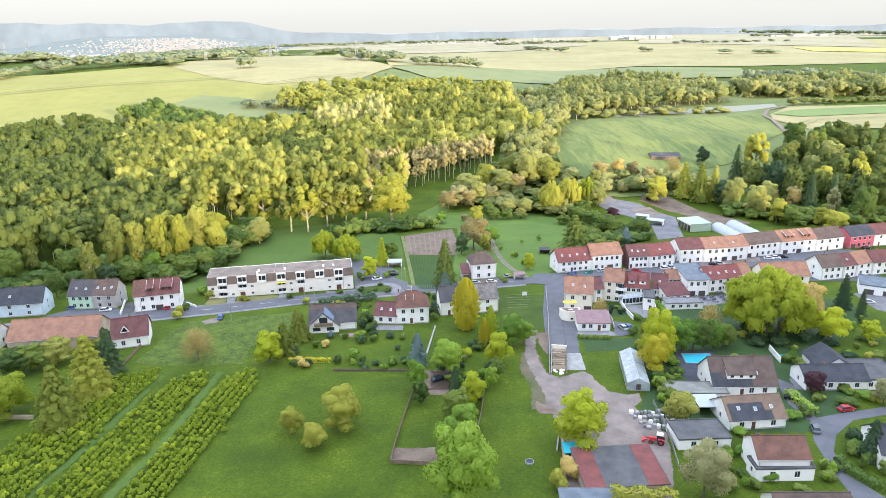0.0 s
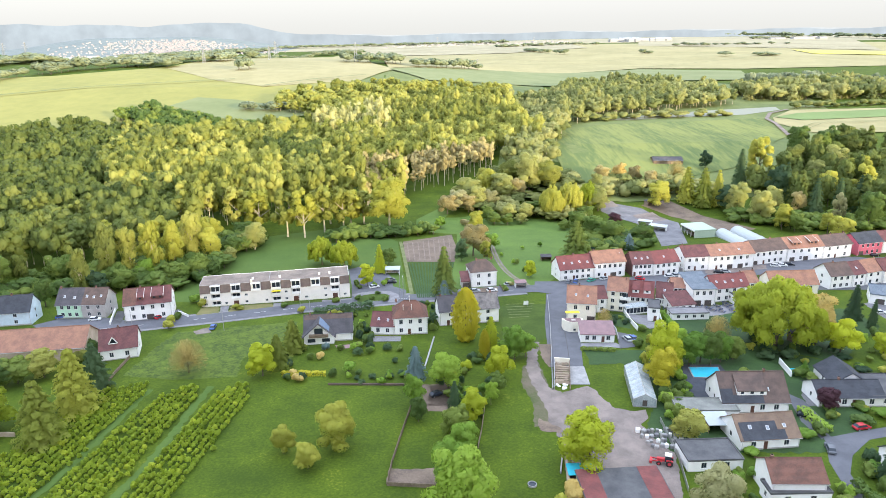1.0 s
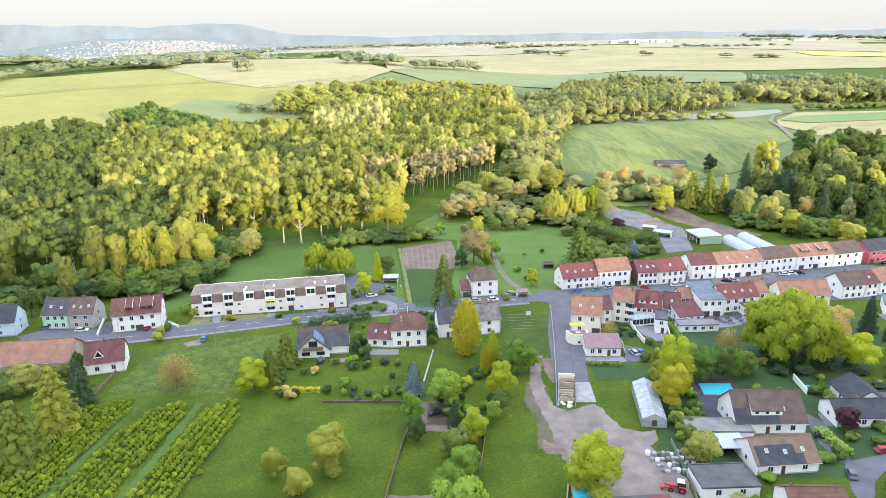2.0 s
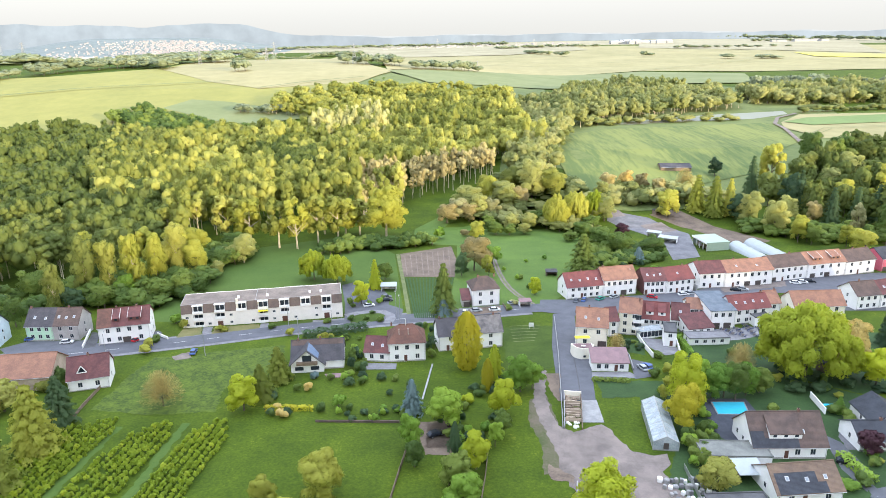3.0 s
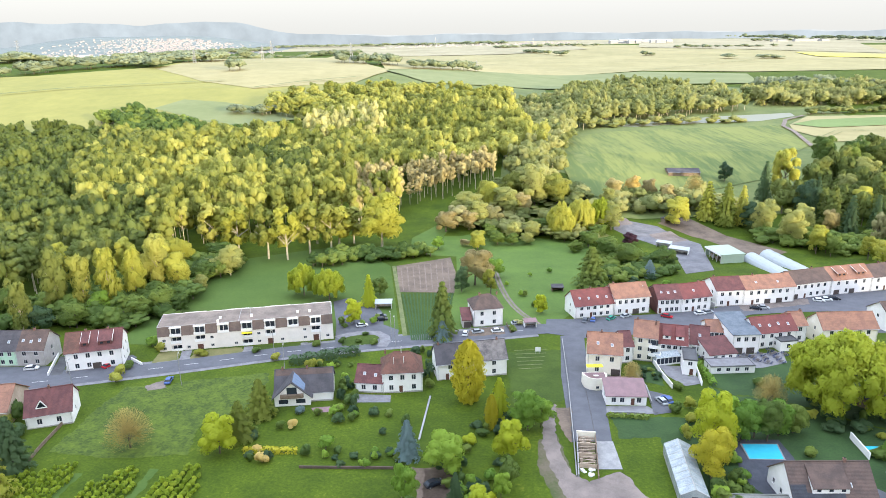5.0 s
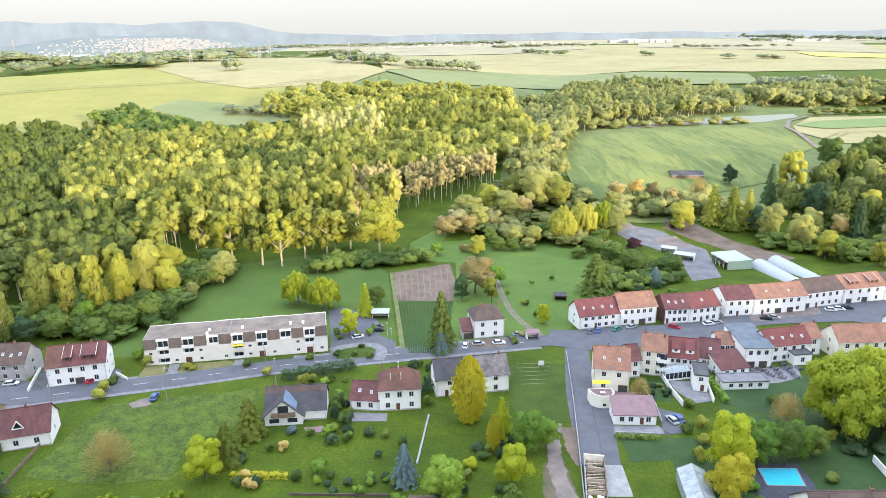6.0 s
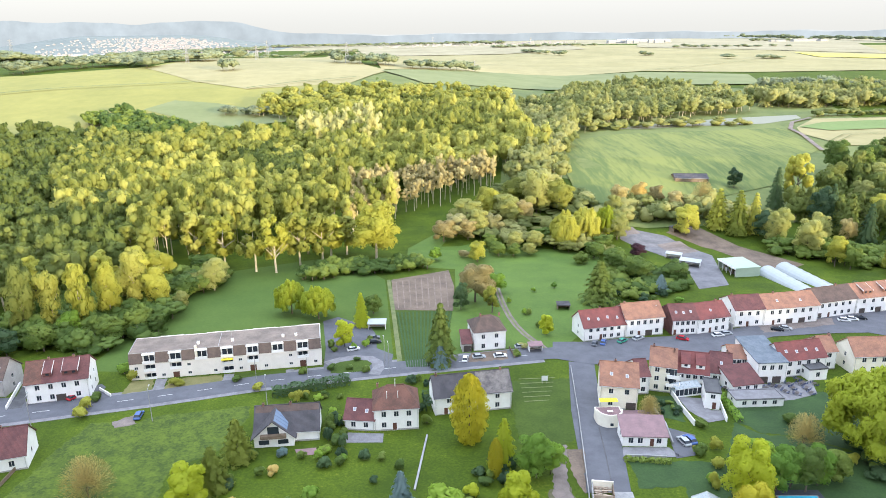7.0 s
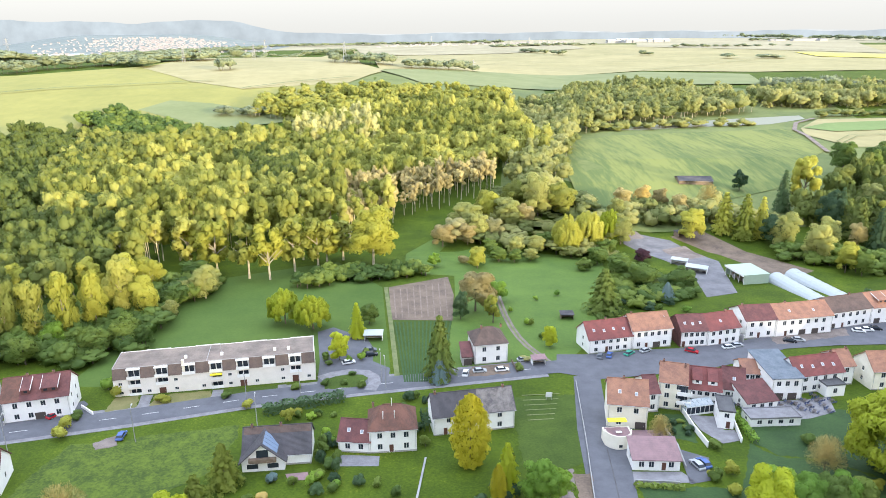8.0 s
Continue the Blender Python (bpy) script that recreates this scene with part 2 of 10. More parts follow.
# grey-green, paled to put the haze over far trees into the leaf colour
M["leaf_hazed"] = leaf_material("leaves_haze_paled", (0.21, 0.255, 0.15), (0.27, 0.315, 0.185), (0.34, 0.385, 0.235), 0.4)
M["leaf_weep"] = leaf_material("leaves_weeping", (0.31, 0.39, 0.038), (0.4, 0.46, 0.045), (0.5, 0.55, 0.055), 0.5)
M["leaf_bright"] = leaf_material("leaves_bright_spring", (0.45, 0.51, 0.042), (0.55, 0.6, 0.05), (0.66, 0.7, 0.06), 0.5)
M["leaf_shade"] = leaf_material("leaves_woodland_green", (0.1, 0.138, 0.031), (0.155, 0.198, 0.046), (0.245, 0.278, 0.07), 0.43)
M["leaf_thin"] = leaf_material("leaves_thin_brownish", (0.36, 0.31, 0.14), (0.46, 0.39, 0.18), (0.57, 0.49, 0.22), 0.45)
M["lush_meadow"] = material("lush_meadow", (0.108, 0.178, 0.03), (0.068, 0.124, 0.022), scale=0.06, fine=1.5, bump=0.6, spread=0.6, grit=1.2)
M["leaf_belt"] = leaf_material("leaves_muted_mixed", (0.2, 0.24, 0.08), (0.3, 0.325, 0.11), (0.41, 0.415, 0.165), 0.45)
M["leaf_fir"] = leaf_material("needles_olive_fir", (0.22, 0.27, 0.048), (0.33, 0.37, 0.065), (0.48, 0.49, 0.085), 0.5)
M["rough_meadow"] = material("rough_meadow", (0.105, 0.15, 0.014), (0.034, 0.062, 0.008), scale=0.28, fine=1.3, bump=1.0, spread=0.6, grit=1.4)
M["worn_turf"] = material("worn_turf", (0.15, 0.12, 0.085), (0.07, 0.088, 0.03), scale=0.22, fine=2.0, bump=0.6, spread=0.6)
M["vegetable"] = material("vegetable_leaves", (0.045, 0.1, 0.03), (0.028, 0.065, 0.02), scale=1.5, fine=4.0, bump=0.8)
M["furrow"] = material("furrow_soil", (0.27, 0.205, 0.165), (0.16, 0.12, 0.095), scale=0.4, fine=3.0, bump=0.8)
M["lane"] = material("trodden_grass", (0.19, 0.205, 0.09), (0.11, 0.14, 0.05), scale=0.3, fine=2.0, bump=0.5)
M["leaf_silver"] = leaf_material("leaves_silvery", (0.33, 0.33, 0.16), (0.42, 0.41, 0.2), (0.52, 0.5, 0.26), 0.45)
M["leaf_fresh"] = leaf_material("needles_fresh_green", (0.14, 0.2, 0.05), (0.22, 0.285, 0.06), (0.34, 0.39, 0.075), 0.45)
M["leaf_plum"] = leaf_material("leaves_plum", (0.07, 0.03, 0.045), (0.09, 0.04, 0.055), (0.12, 0.055, 0.07), 0.45)
M["crop"] = leaf_material("crop_leaves", (0.24, 0.33, 0.03), (0.35, 0.44, 0.04), (0.49, 0.55, 0.055), 0.5)
FIELD = {
    "pale": material("field_pale_barley", (0.35, 0.31, 0.155), (0.26, 0.24, 0.11), scale=0.006, fine=0.05, bump=0),
    "green": material("field_green_wheat", (0.285, 0.27, 0.075), (0.22, 0.22, 0.06), scale=0.006, fine=0.06, bump=0),
    "teal": material("field_cool_green", (0.2, 0.225, 0.1), (0.155, 0.185, 0.075), scale=0.01, fine=0.05, bump=0),
    "straw": material("field_stubble", (0.36, 0.325, 0.21), (0.27, 0.245, 0.15), scale=0.006, fine=0.05, bump=0),
    "yellow": material("field_rape", (0.70, 0.62, 0.12), (0.56, 0.50, 0.10), scale=0.006, fine=0.05, bump=0),
    "verge": material("field_rough_grass", (0.16, 0.19, 0.062), (0.105, 0.14, 0.042), scale=0.03, fine=0.3, bump=0),
    "strip": material("field_green_strip", (0.17, 0.24, 0.08), (0.13, 0.19, 0.06), scale=0.02, fine=0.2, bump=0),
    "near": material("field_meadow_mown", (0.19, 0.215, 0.058), (0.095, 0.135, 0.038), scale=0.02, fine=0.3, bump=0, spread=0.3, stretch=(1.0, 0.12, 1.0, -0.5)),
}


# ---- mesh helpers ----
def mesh_of(bm, name, mats):
    me = bpy.data.meshes.new(name)
    bm.normal_update()
    bm.to_mesh(me)
    bm.free()
    for mt in mats if isinstance(mats, (list, tuple)) else [mats]:
        me.materials.append(mt)
    return me


def part(name, bm, mat, parent, label="", at=None):
    """Links a bmesh, or a mesh that is shared, as one mesh object under a thing or a part."""
    me = bm if isinstance(bm, bpy.types.Mesh) else mesh_of(bm, name, mat)
    ob = new(name, me)
    ob.parent = parent
    if at is not None:
        ob.matrix_local = at
    if label:
        ob["label"] = label
    return ob


def thing(name, x, y, z=None, rz=0.0, label="", category="", group="", kind=""):
    """An Empty at a thing's base, which stands on the ground unless z is given."""
    ob = new(name)
    ob.matrix_world = pose(x, y, terrain(x, y) if z is None else z, 0, 0, rz)
    return tagged(ob, label, category, group, kind)


def box(bm, x0, y0, z0, x1, y1, z1, mat=0):
    v = [bm.verts.new(p) for p in ((x0, y0, z0), (x1, y0, z0), (x1, y1, z0), (x0, y1, z0), (x0, y0, z1), (x1, y0, z1), (x1, y1, z1), (x0, y1, z1))]
    for f in ((3, 2, 1, 0), (4, 5, 6, 7), (0, 1, 5, 4), (1, 2, 6, 5), (2, 3, 7, 6), (3, 0, 4, 7)):
        bm.faces.new([v[i] for i in f]).material_index = mat
    return v


def box_mesh(*a):
    bm = bmesh.new()
    box(bm, *a)
    return bm


def slab(bm, pts, thick, mat=0):
    """A sloping plate: the polygon pts is its upper face, thick its depth straight down."""
    up = [bm.verts.new(p) for p in pts]
    dn = [bm.verts.new((p[0], p[1], p[2] - thick)) for p in pts]
    bm.faces.new(up).material_index = mat
    bm.faces.new(dn[::-1]).material_index = mat
    for i in range(len(pts)):
        j = (i + 1) % len(pts)
        bm.faces.new((up[i], dn[i], dn[j], up[j])).material_index = mat


def tube(bm, a, b, r0, r1, n=6):
    """A tapered round bar from a to b."""
    a, b = Vector(a), Vector(b)
    w = (b - a).normalized()
    u = w.orthogonal().normalized()
    v = w.cross(u)
    rings = []
    for p, r in ((a, r0), (b, r1)):
        rings.append([bm.verts.new(p + (u * math.cos(6.2832 * i / n) + v * math.sin(6.2832 * i / n)) * r) for i in range(n)])
    for i in range(n):
        j = (i + 1) % n
        bm.faces.new((rings[0][i], rings[0][j], rings[1][j], rings[1][i]))
    bm.faces.new(rings[0][::-1])
    bm.faces.new(rings[1])


def drape(name, poly, mat, lift=0.06, step=60.0, label="", category="", kind="structure", thick=0.0):
    """A patch of ground cover laid over the land, cut where the slope changes; loose ground has a ragged edge."""
    bm = bmesh.new()
    if any(mat is M[k] for k in ("gravel", "soil", "dry_grass", "old_asphalt", "lawn", "garden_lawn", "worn_turf", "rough_meadow", "lush_meadow", "meadow")) and max(p[1] for p in poly) < 330:
        out = []
        for (ax, ay), (bx, by) in zip(poly, poly[1:] + poly[:1]):
            ln = math.hypot(bx - ax, by - ay)
            n = max(1, int(ln / 0.9))
            for i in range(n):
                x, y = ax + (bx - ax) * i / n, ay + (by - ay) * i / n
                k = 0.75 * noise.noise((x * 0.45, y * 0.45, 1.0)) + 0.5 * noise.noise((x * 1.6, y * 1.6, 7.0))
                out.append((x - (by - ay) / ln * k, y + (bx - ax) / ln * k))
        poly = out
    bm.faces.new([bm.verts.new((p[0], p[1], 0)) for p in poly])
    bmesh.ops.triangulate(bm, faces=bm.faces[:])
    ys, xs = [p[1] for p in poly], [p[0] for p in poly]
    cuts = sorted({v for v in NEAR_Y + LEFT_Y + RIGHT_Y if min(ys) < v < max(ys)})
    for c in cuts:
        bmesh.ops.bisect_plane(bm, geom=bm.verts[:] + bm.edges[:] + bm.faces[:], plane_co=(0, c, 0), plane_no=(0, 1, 0))
    if max(ys) > 400:
        x, y = min(xs) + step, min(ys) + step
        while x < max(xs):
            bmesh.ops.bisect_plane(bm, geom=bm.verts[:] + bm.edges[:] + bm.faces[:], plane_co=(x, 0, 0), plane_no=(1, 0, 0))
            x += step
        while y < max(ys):
            bmesh.ops.bisect_plane(bm, geom=bm.verts[:] + bm.edges[:] + bm.faces[:], plane_co=(0, y, 0), plane_no=(0, 1, 0))
            y += step
    for v in bm.verts:
        v.co.z = terrain(v.co.x, v.co.y) + lift
    if thick:
        out = bmesh.ops.extrude_face_region(bm, geom=bm.faces[:])
        bmesh.ops.translate(bm, verts=[e for e in out["geom"] if isinstance(e, bmesh.types.BMVert)], vec=(0, 0, -thick))
    bmesh.ops.recalc_face_normals(bm, faces=bm.faces[:])
    if not thick:
        for f in bm.faces:
            if f.normal.z < 0:
                f.normal_flip()
    ob = new(name, mesh_of(bm, name, mat))
    return tagged(ob, label, category, "", kind)


def ribbon(name, pts, width, mat, lift=0.06, label="", category="", kind="structure", thick=0.0):
    """A strip of that width along a line of plan points."""
    side = []
    for i, p in enumerate(pts):
        a, b = pts[max(0, i - 1)], pts[min(len(pts) - 1, i + 1)]
        d = Vector((b[0] - a[0], b[1] - a[1])).normalized()
        side.append((Vector((-d.y, d.x)) * width / 2, Vector(p[:2])))
    poly = [tuple(c + n) for n, c in side] + [tuple(c - n) for n, c in side][::-1]
    return drape(name, poly, mat, lift, 60.0, label, category, kind, thick)
# ---- kinds of things: houses ----
def facade(bm, width, height, holes, deep=0.18):
    """A wall in the plane y = 0 that faces -y, with openings (u, z, w, h) cut through and their reveals."""
    us = sorted({0.0, width, *[v for h in holes for v in (h[0], h[0] + h[2])]})
    zs = sorted({-0.8, height, *[v for h in holes for v in (h[1], h[1] + h[3])]})
    made = []
    for i in range(len(us) - 1):
        for j in range(len(zs) - 1):
            cu, cz = (us[i] + us[i + 1]) / 2, (zs[j] + zs[j + 1]) / 2
            if any(h[0] < cu < h[0] + h[2] and h[1] < cz < h[1] + h[3] for h in holes):
                continue
            made.append([(us[i], 0, zs[j]), (us[i + 1], 0, zs[j]), (us[i + 1], 0, zs[j + 1]), (us[i], 0, zs[j + 1])])
    for u, z, w, h in [q[:4] for q in holes]:
        a, b, c, d = (u, z), (u + w, z), (u + w, z + h), (u, z + h)
        for p, q in ((a, b), (b, c), (c, d), (d, a)):
            made.append([(q[0], 0, q[1]), (p[0], 0, p[1]), (p[0], deep, p[1]), (q[0], deep, q[1])])
    return made


WINDOW_MESH = {}


def window_part(parent, at, w, h, kind="window", style=""):
    """A window (frame with a bar, sill, pane), a door or a garage door, set into its opening."""
    key = (kind, round(w, 2), round(h, 2), style)
    if key not in WINDOW_MESH:
        bm = bmesh.new()
        t = 0.09
        if kind == "window":
            box(bm, 0.0, 0.10, 0.0, w, 0.17, h)
            frame_me = mesh_of(bm, "window_frame", M["frame"])
            pane = [mesh_of(box_mesh(t, 0.085, t, w / 2 - 0.04, 0.0995, h - t), "pane", M["glass"]), mesh_of(box_mesh(w / 2 + 0.04, 0.085, t, w - t, 0.0995, h - t), "pane", M["glass"]), mesh_of(box_mesh(-0.06, -0.07, -0.06, w + 0.06, 0.06, -0.003), "sill", M["frame"])]
        else:
            box(bm, 0.03, 0.08, 0.0, w - 0.03, 0.15, h - 0.02)
            frame_me = mesh_of(bm, kind, M[style or ("garage" if kind == "garage_door" else "door")])
            pane = mesh_of(box_mesh(w * 0.8, 0.0, h * 0.47, w * 0.86, 0.07, h * 0.5), "handle", M["metal"])
        WINDOW_MESH[key] = (frame_me, pane)
    f, p = WINDOW_MESH[key]
    ob = part(kind, f, None, parent, "", at)
    if kind == "window":
        part("pane", p[0], None, ob)
        part("pane", p[1], None, ob)
        part("sill", p[2], None, ob)
    else:
        part("handle", p, None, ob)
    return ob


def row_of(width, n, z, w=1.1, h=1.3, skip=(), m=None):
    """n openings at even steps along a wall."""
    m = m if m is not None else width * 0.08
    step = (width - 2 * m) / n
    return [(m + step * (i + 0.5) - w / 2, z, w, h) for i in range(n) if i not in skip]


def house(label, x, y, rz, w, d, h, rise=3.5, roof="gable", wall="white", tiles="roof_red", floors=2, cols=4, doors=(), garages=(), side=1, lights=0,
          chimneys=(0.7,), dormers=(), over=0.35, z=None, extra=(), name="house", group="", gablet=None, sheets=(), rails=False, patches=(), cladding="", spire=None):
    """A house whose front wall runs from (x, y) along its own x; w wide, d deep, walls h high. lights: roof windows in the front slope."""
    ob = thing(name, x, y, z, rz, label, "house" if name == "house" else name.replace("_", " "), group)
    storey = h / floors if roof != "flat" or floors > 1 else h
    holes = []
    for k in range(floors):
        zz = storey * k + storey * 0.29
        hh = min(1.55, storey * 0.54)
        row = row_of(w, cols, zz, 1.25, hh) if cols else []
        if k == 0:
            row = [q for q in row if not any(abs(q[0] + q[2] / 2 - u) < 1.25 for u in doors) and not any(abs(q[0] + q[2] / 2 - u) < 2.1 for u in garages)]
        holes += [q + ("window",) for q in row]
    holes += [(u - 0.5, 0.05, 1.0, min(2.1, storey * 0.85), "door") for u in doors]
    holes += [(u - 1.3, 0.02, 2.6, min(2.2, storey * 0.85), "garage_door") for u in garages]
    holes += list(extra)
    sides = []
    for k in range(floors):
        sides += [q + ("window",) for q in row_of(d, side, storey * k + storey * 0.32, 1.0, min(1.3, storey * 0.48))] if side else []
    bm = bmesh.new()
    frames = {"front": (Matrix.Identity(4), w, holes), "right": (pose(w, 0, 0, 0, 0, 90), d, sides), "left": (pose(0, d, 0, 0, 0, -90), d, sides), "back": (pose(w, d, 0, 0, 0, 180), w, [])}
    for mt, wide, hs in frames.values():
        for f in facade(bm, wide, h, hs):
            bm.faces.new([bm.verts.new(mt @ Vector(p)) for p in f])
    if roof == "gable":
        for xx, flip in ((0, 1), (w, -1)):
            tri = [bm.verts.new(p) for p in ((xx, 0, h), (xx, d, h), (xx, d / 2, h + rise))]
            bm.faces.new(tri if flip < 0 else tri[::-1])
    if roof == "cross":
        for yy, flip in ((0, -1), (d, 1)):
            tri = [bm.verts.new(p) for p in ((0, yy, h), (w, yy, h), (w / 2, yy, h + rise))]
            bm.faces.new(tri if flip < 0 else tri[::-1])
    if roof == "shed":
        for xx, flip in ((0, 1), (w, -1)):
            tri = [bm.verts.new(p) for p in ((xx, 0, h), (xx, d, h), (xx, d, h + rise))]
            bm.faces.new(tri if flip < 0 else tri[::-1])
        bm.faces.new([bm.verts.new(p) for p in ((w, d, h), (0, d, h), (0, d, h + rise), (w, d, h + rise))])
    part("wall", bm, M[wall], ob)
    for mt, wide, hs in frames.values():
        for q in hs:
            window_part(ob, mt @ Matrix.Translation((q[0], 0, q[1])), q[2], q[3], q[4])
    if name == "house":
        gaps = sorted([(u - 0.62, u + 0.62) for u in doors] + [(u - 1.4, u + 1.4) for u in garages])
        at = 0.0
        for g0, g1 in gaps + [(w, w)]:
            if g0 - at > 0.3:
                part("plinth", box_mesh(at, -0.03, -0.8, g0, -0.002, 0.42), M["plinth"], ob)
            at = max(at, g1)
        if roof != "flat":
            for u in (0.25, w - 0.25):
                bm = bmesh.new()
                tube(bm, (u, -0.09, -0.2), (u, -0.09, h - 0.1), 0.05, 0.05, 5)
                part("downpipe", bm, M["metal"], ob)
    bm = bmesh.new()
    e, t, o = over, 0.22, over
    if roof == "gable":
        s = rise / (d / 2)
        slab(bm, [(-o, -e, h - e * s + t), (w + o, -e, h - e * s + t), (w + o, d / 2, h + rise + t), (-o, d / 2, h + rise + t)], t)
        slab(bm, [(w + o, d + e, h - e * s + t), (-o, d + e, h - e * s + t), (-o, d / 2, h + rise + t), (w + o, d / 2, h + rise + t)], t)
    elif roof == "cross":
        s = rise / (w / 2)
        slab(bm, [(-e, d + o, h - e * s + t), (-e, -o, h - e * s + t), (w / 2, -o, h + rise + t), (w / 2, d + o, h + rise + t)], t)
        slab(bm, [(w + e, -o, h - e * s + t), (w + e, d + o, h - e * s + t), (w / 2, d + o, h + rise + t), (w / 2, -o, h + rise + t)], t)
    elif roof == "hip":
        k = min(w, d) * 0.36
        s = rise / (d / 2)
        a, b, c, f = (-o, -o, h), (w + o, -o, h), (w + o, d + o, h), (-o, d + o, h)
        r0, r1 = (k, d / 2, h + rise), (w - k, d / 2, h + rise)
        for q in ((a, b, r1, r0), (b, c, r1), (c, f, r0, r1), (f, a, r0)):
            slab(bm, [(p[0], p[1], p[2] + t) for p in q], t)
    elif roof == "shed":
        s = rise / d
        slab(bm, [(-o, -e, h - e * s + t), (w + o, -e, h - e * s + t), (w + o, d + e, h + rise + e * s + t), (-o, d + e, h + rise + e * s + t)], t)
    else:
        box(bm, -0.12, -0.12, h - 0.02, w + 0.12, d + 0.12, h + 0.2)
        for b in ((-0.15, -0.15, h + 0.2, w + 0.15, 0.1, h + 0.42), (-0.15, d - 0.1, h + 0.2, w + 0.15, d + 0.15, h + 0.42), (-0.15, 0.1, h + 0.2, 0.1, d - 0.1, h + 0.42), (w - 0.1, 0.1, h + 0.2, w + 0.15, d - 0.1, h + 0.42)):
            box(bm, *b)
    part("roof", bm, M[tiles], ob)
    for u0, u1, sheet in sheets:
        bm = bmesh.new()
        s = rise / d
        slab(bm, [(w * u0, -e - 0.02, h - e * s + t + 0.05), (w * u1, -e - 0.02, h - e * s + t + 0.05), (w * u1, d + e, h + rise + e * s + t + 0.05), (w * u0, d + e, h + rise + e * s + t + 0.05)], 0.046)
        part("roof_sheet", bm, M[sheet], ob)
    if roof in ("gable", "hip"):
        k = min(w, d) * 0.36 if roof == "hip" else -o
        bm = bmesh.new()
        tube(bm, (k, d / 2, h + rise + t), (w - k, d / 2, h + rise + t), 0.14, 0.14, 6)
        part("ridge_cap", bm, M[tiles], ob)
        bm = bmesh.new()
        s = rise / (d / 2) if roof == "gable" else 0
        tube(bm, (-o, -e - 0.08, h - e * s + 0.02), (w + o, -e - 0.08, h - e * s + 0.02), 0.08, 0.08, 6)
        part("gutter", bm, M["metal"], ob)
    s = rise / (d / 2 if roof in ("gable", "hip") else d)
    tilt = math.degrees(math.atan(s))
    for i in range(lights):
        u = w * (i + 0.7) / (lights + 0.4)
        yy = d * (0.2 if i % 2 else 0.23)
        sk = part("skylight", box_mesh(-0.38, -0.5, -0.02, 0.38, 0.5, 0.08), M["frame"], ob, "", pose(u, yy, h + yy * s + t, tilt))
        part("pane", box_mesh(-0.3, -0.42, 0.08, 0.3, 0.42, 0.095), M["skylight"], sk)
    for u in chimneys:
        if roof in ("gable", "hip"):
            yy = d * (0.5 if u < 1 else 0.35)
            top = h + rise + 0.75
            bm = box_mesh(-0.26, -0.26, -1.0, 0.26, 0.26, 0)
            box(bm, -0.32, -0.32, 0.0, 0.32, 0.32, 0.1)
            c = part("chimney", bm, M["brick"], ob, "", Matrix.Translation((w * (u % 1), yy, top)))
            part("flue", box_mesh(-0.12, -0.12, 0.1, 0.12, 0.12, 0.35), M["rubber"], c)
    if gablet:
        u, gw, out, gr = gablet
        bm = bmesh.new()
        for a, b in (((u, -out), (u + gw, -out)), ((u + gw, -out), (u + gw, 0)), ((u, 0), (u, -out))):
            bm.faces.new([bm.verts.new(p) for p in ((*a, -0.8), (*b, -0.8), (*b, h), (*a, h))])
        bm.faces.new([bm.verts.new(p) for p in ((u, -out, h), (u + gw, -out, h), (u + gw / 2, -out, h + gr))])
        gb = part("front_gable", bm, M[wall], ob)
        bm = bmesh.new()
        back = d * 0.5 * gr / rise
        gs = gr / (gw / 2)
        slab(bm, [(u - 0.7, back, h - 0.7 * gs + t), (u - 0.7, -out - 0.7, h - 0.7 * gs + t), (u + gw / 2, -out - 0.7, h + gr + t), (u + gw / 2, back, h + gr + t)], t)
        slab(bm, [(u + gw + 0.7, -out - 0.7, h - 0.7 * gs + t), (u + gw + 0.7, back, h - 0.7 * gs + t), (u + gw / 2, back, h + gr + t), (u + gw / 2, -out - 0.7, h + gr + t)], t)
        part("gable_roof", bm, M[tiles], gb)
        part("balcony", box_mesh(u + gw * 0.18, -out - 0.9, h - 0.2, u + gw * 0.82, -out - 0.002, h + 0.75), M["wood"], gb)
        part("pane", box_mesh(u + gw * 0.36, -out - 0.04, h + 0.75, u + gw * 0.64, -out - 0.003, h + gr * 0.62), M["glass"], gb)
        for k in (0.12, 0.6):
            part("pane", box_mesh(u + gw * k, -out - 0.04, 0.9, u + gw * (k + 0.26), -out - 0.003, 2.1), M["glass"], gb)
        ang = math.degrees(math.atan(gs))
        for i in range(4):
            pl = pose(u + gw / 2, -out + 0.1 + i * 1.35, h + gr + t, 0, ang, 0)
            part("solar_panel", box_mesh(0.35, 0, 0.03, gw * 0.46, 1.22, 0.09), M["solar"], gb, "blue-grey solar panel on the gable roof", pl)
    # patches: areas of other tiles, and on two houses a painted cast shadow
    for u0, u1, v0, v1, other in patches:
        y0, y1 = d / 2 * v0 - (e if v0 == 0 else 0), d / 2 * v1
        bm = bmesh.new()
        slab(bm, [(w * u0, y0, h + y0 * s + t + 0.04), (w * u1, y0, h + y0 * s + t + 0.04), (w * u1, y1, h + y1 * s + t + 0.04), (w * u0, y1, h + y1 * s + t + 0.04)], 0.036)
        part("roof_patch", bm, M[other], ob, "part of the roof in another colour, some painted as shadow")
    if cladding:
        bm = bmesh.new()
        lo = [(0, -0.4), (d, -0.4), (d, h - 0.05), (d / 2, h + rise - 0.1), (0, h - 0.05)]
        rings = [[bm.verts.new((xx, *p)) for p in lo] for xx in (-0.09, -0.003)]
        bm.faces.new(rings[0][::-1])
        bm.faces.new(rings[1])
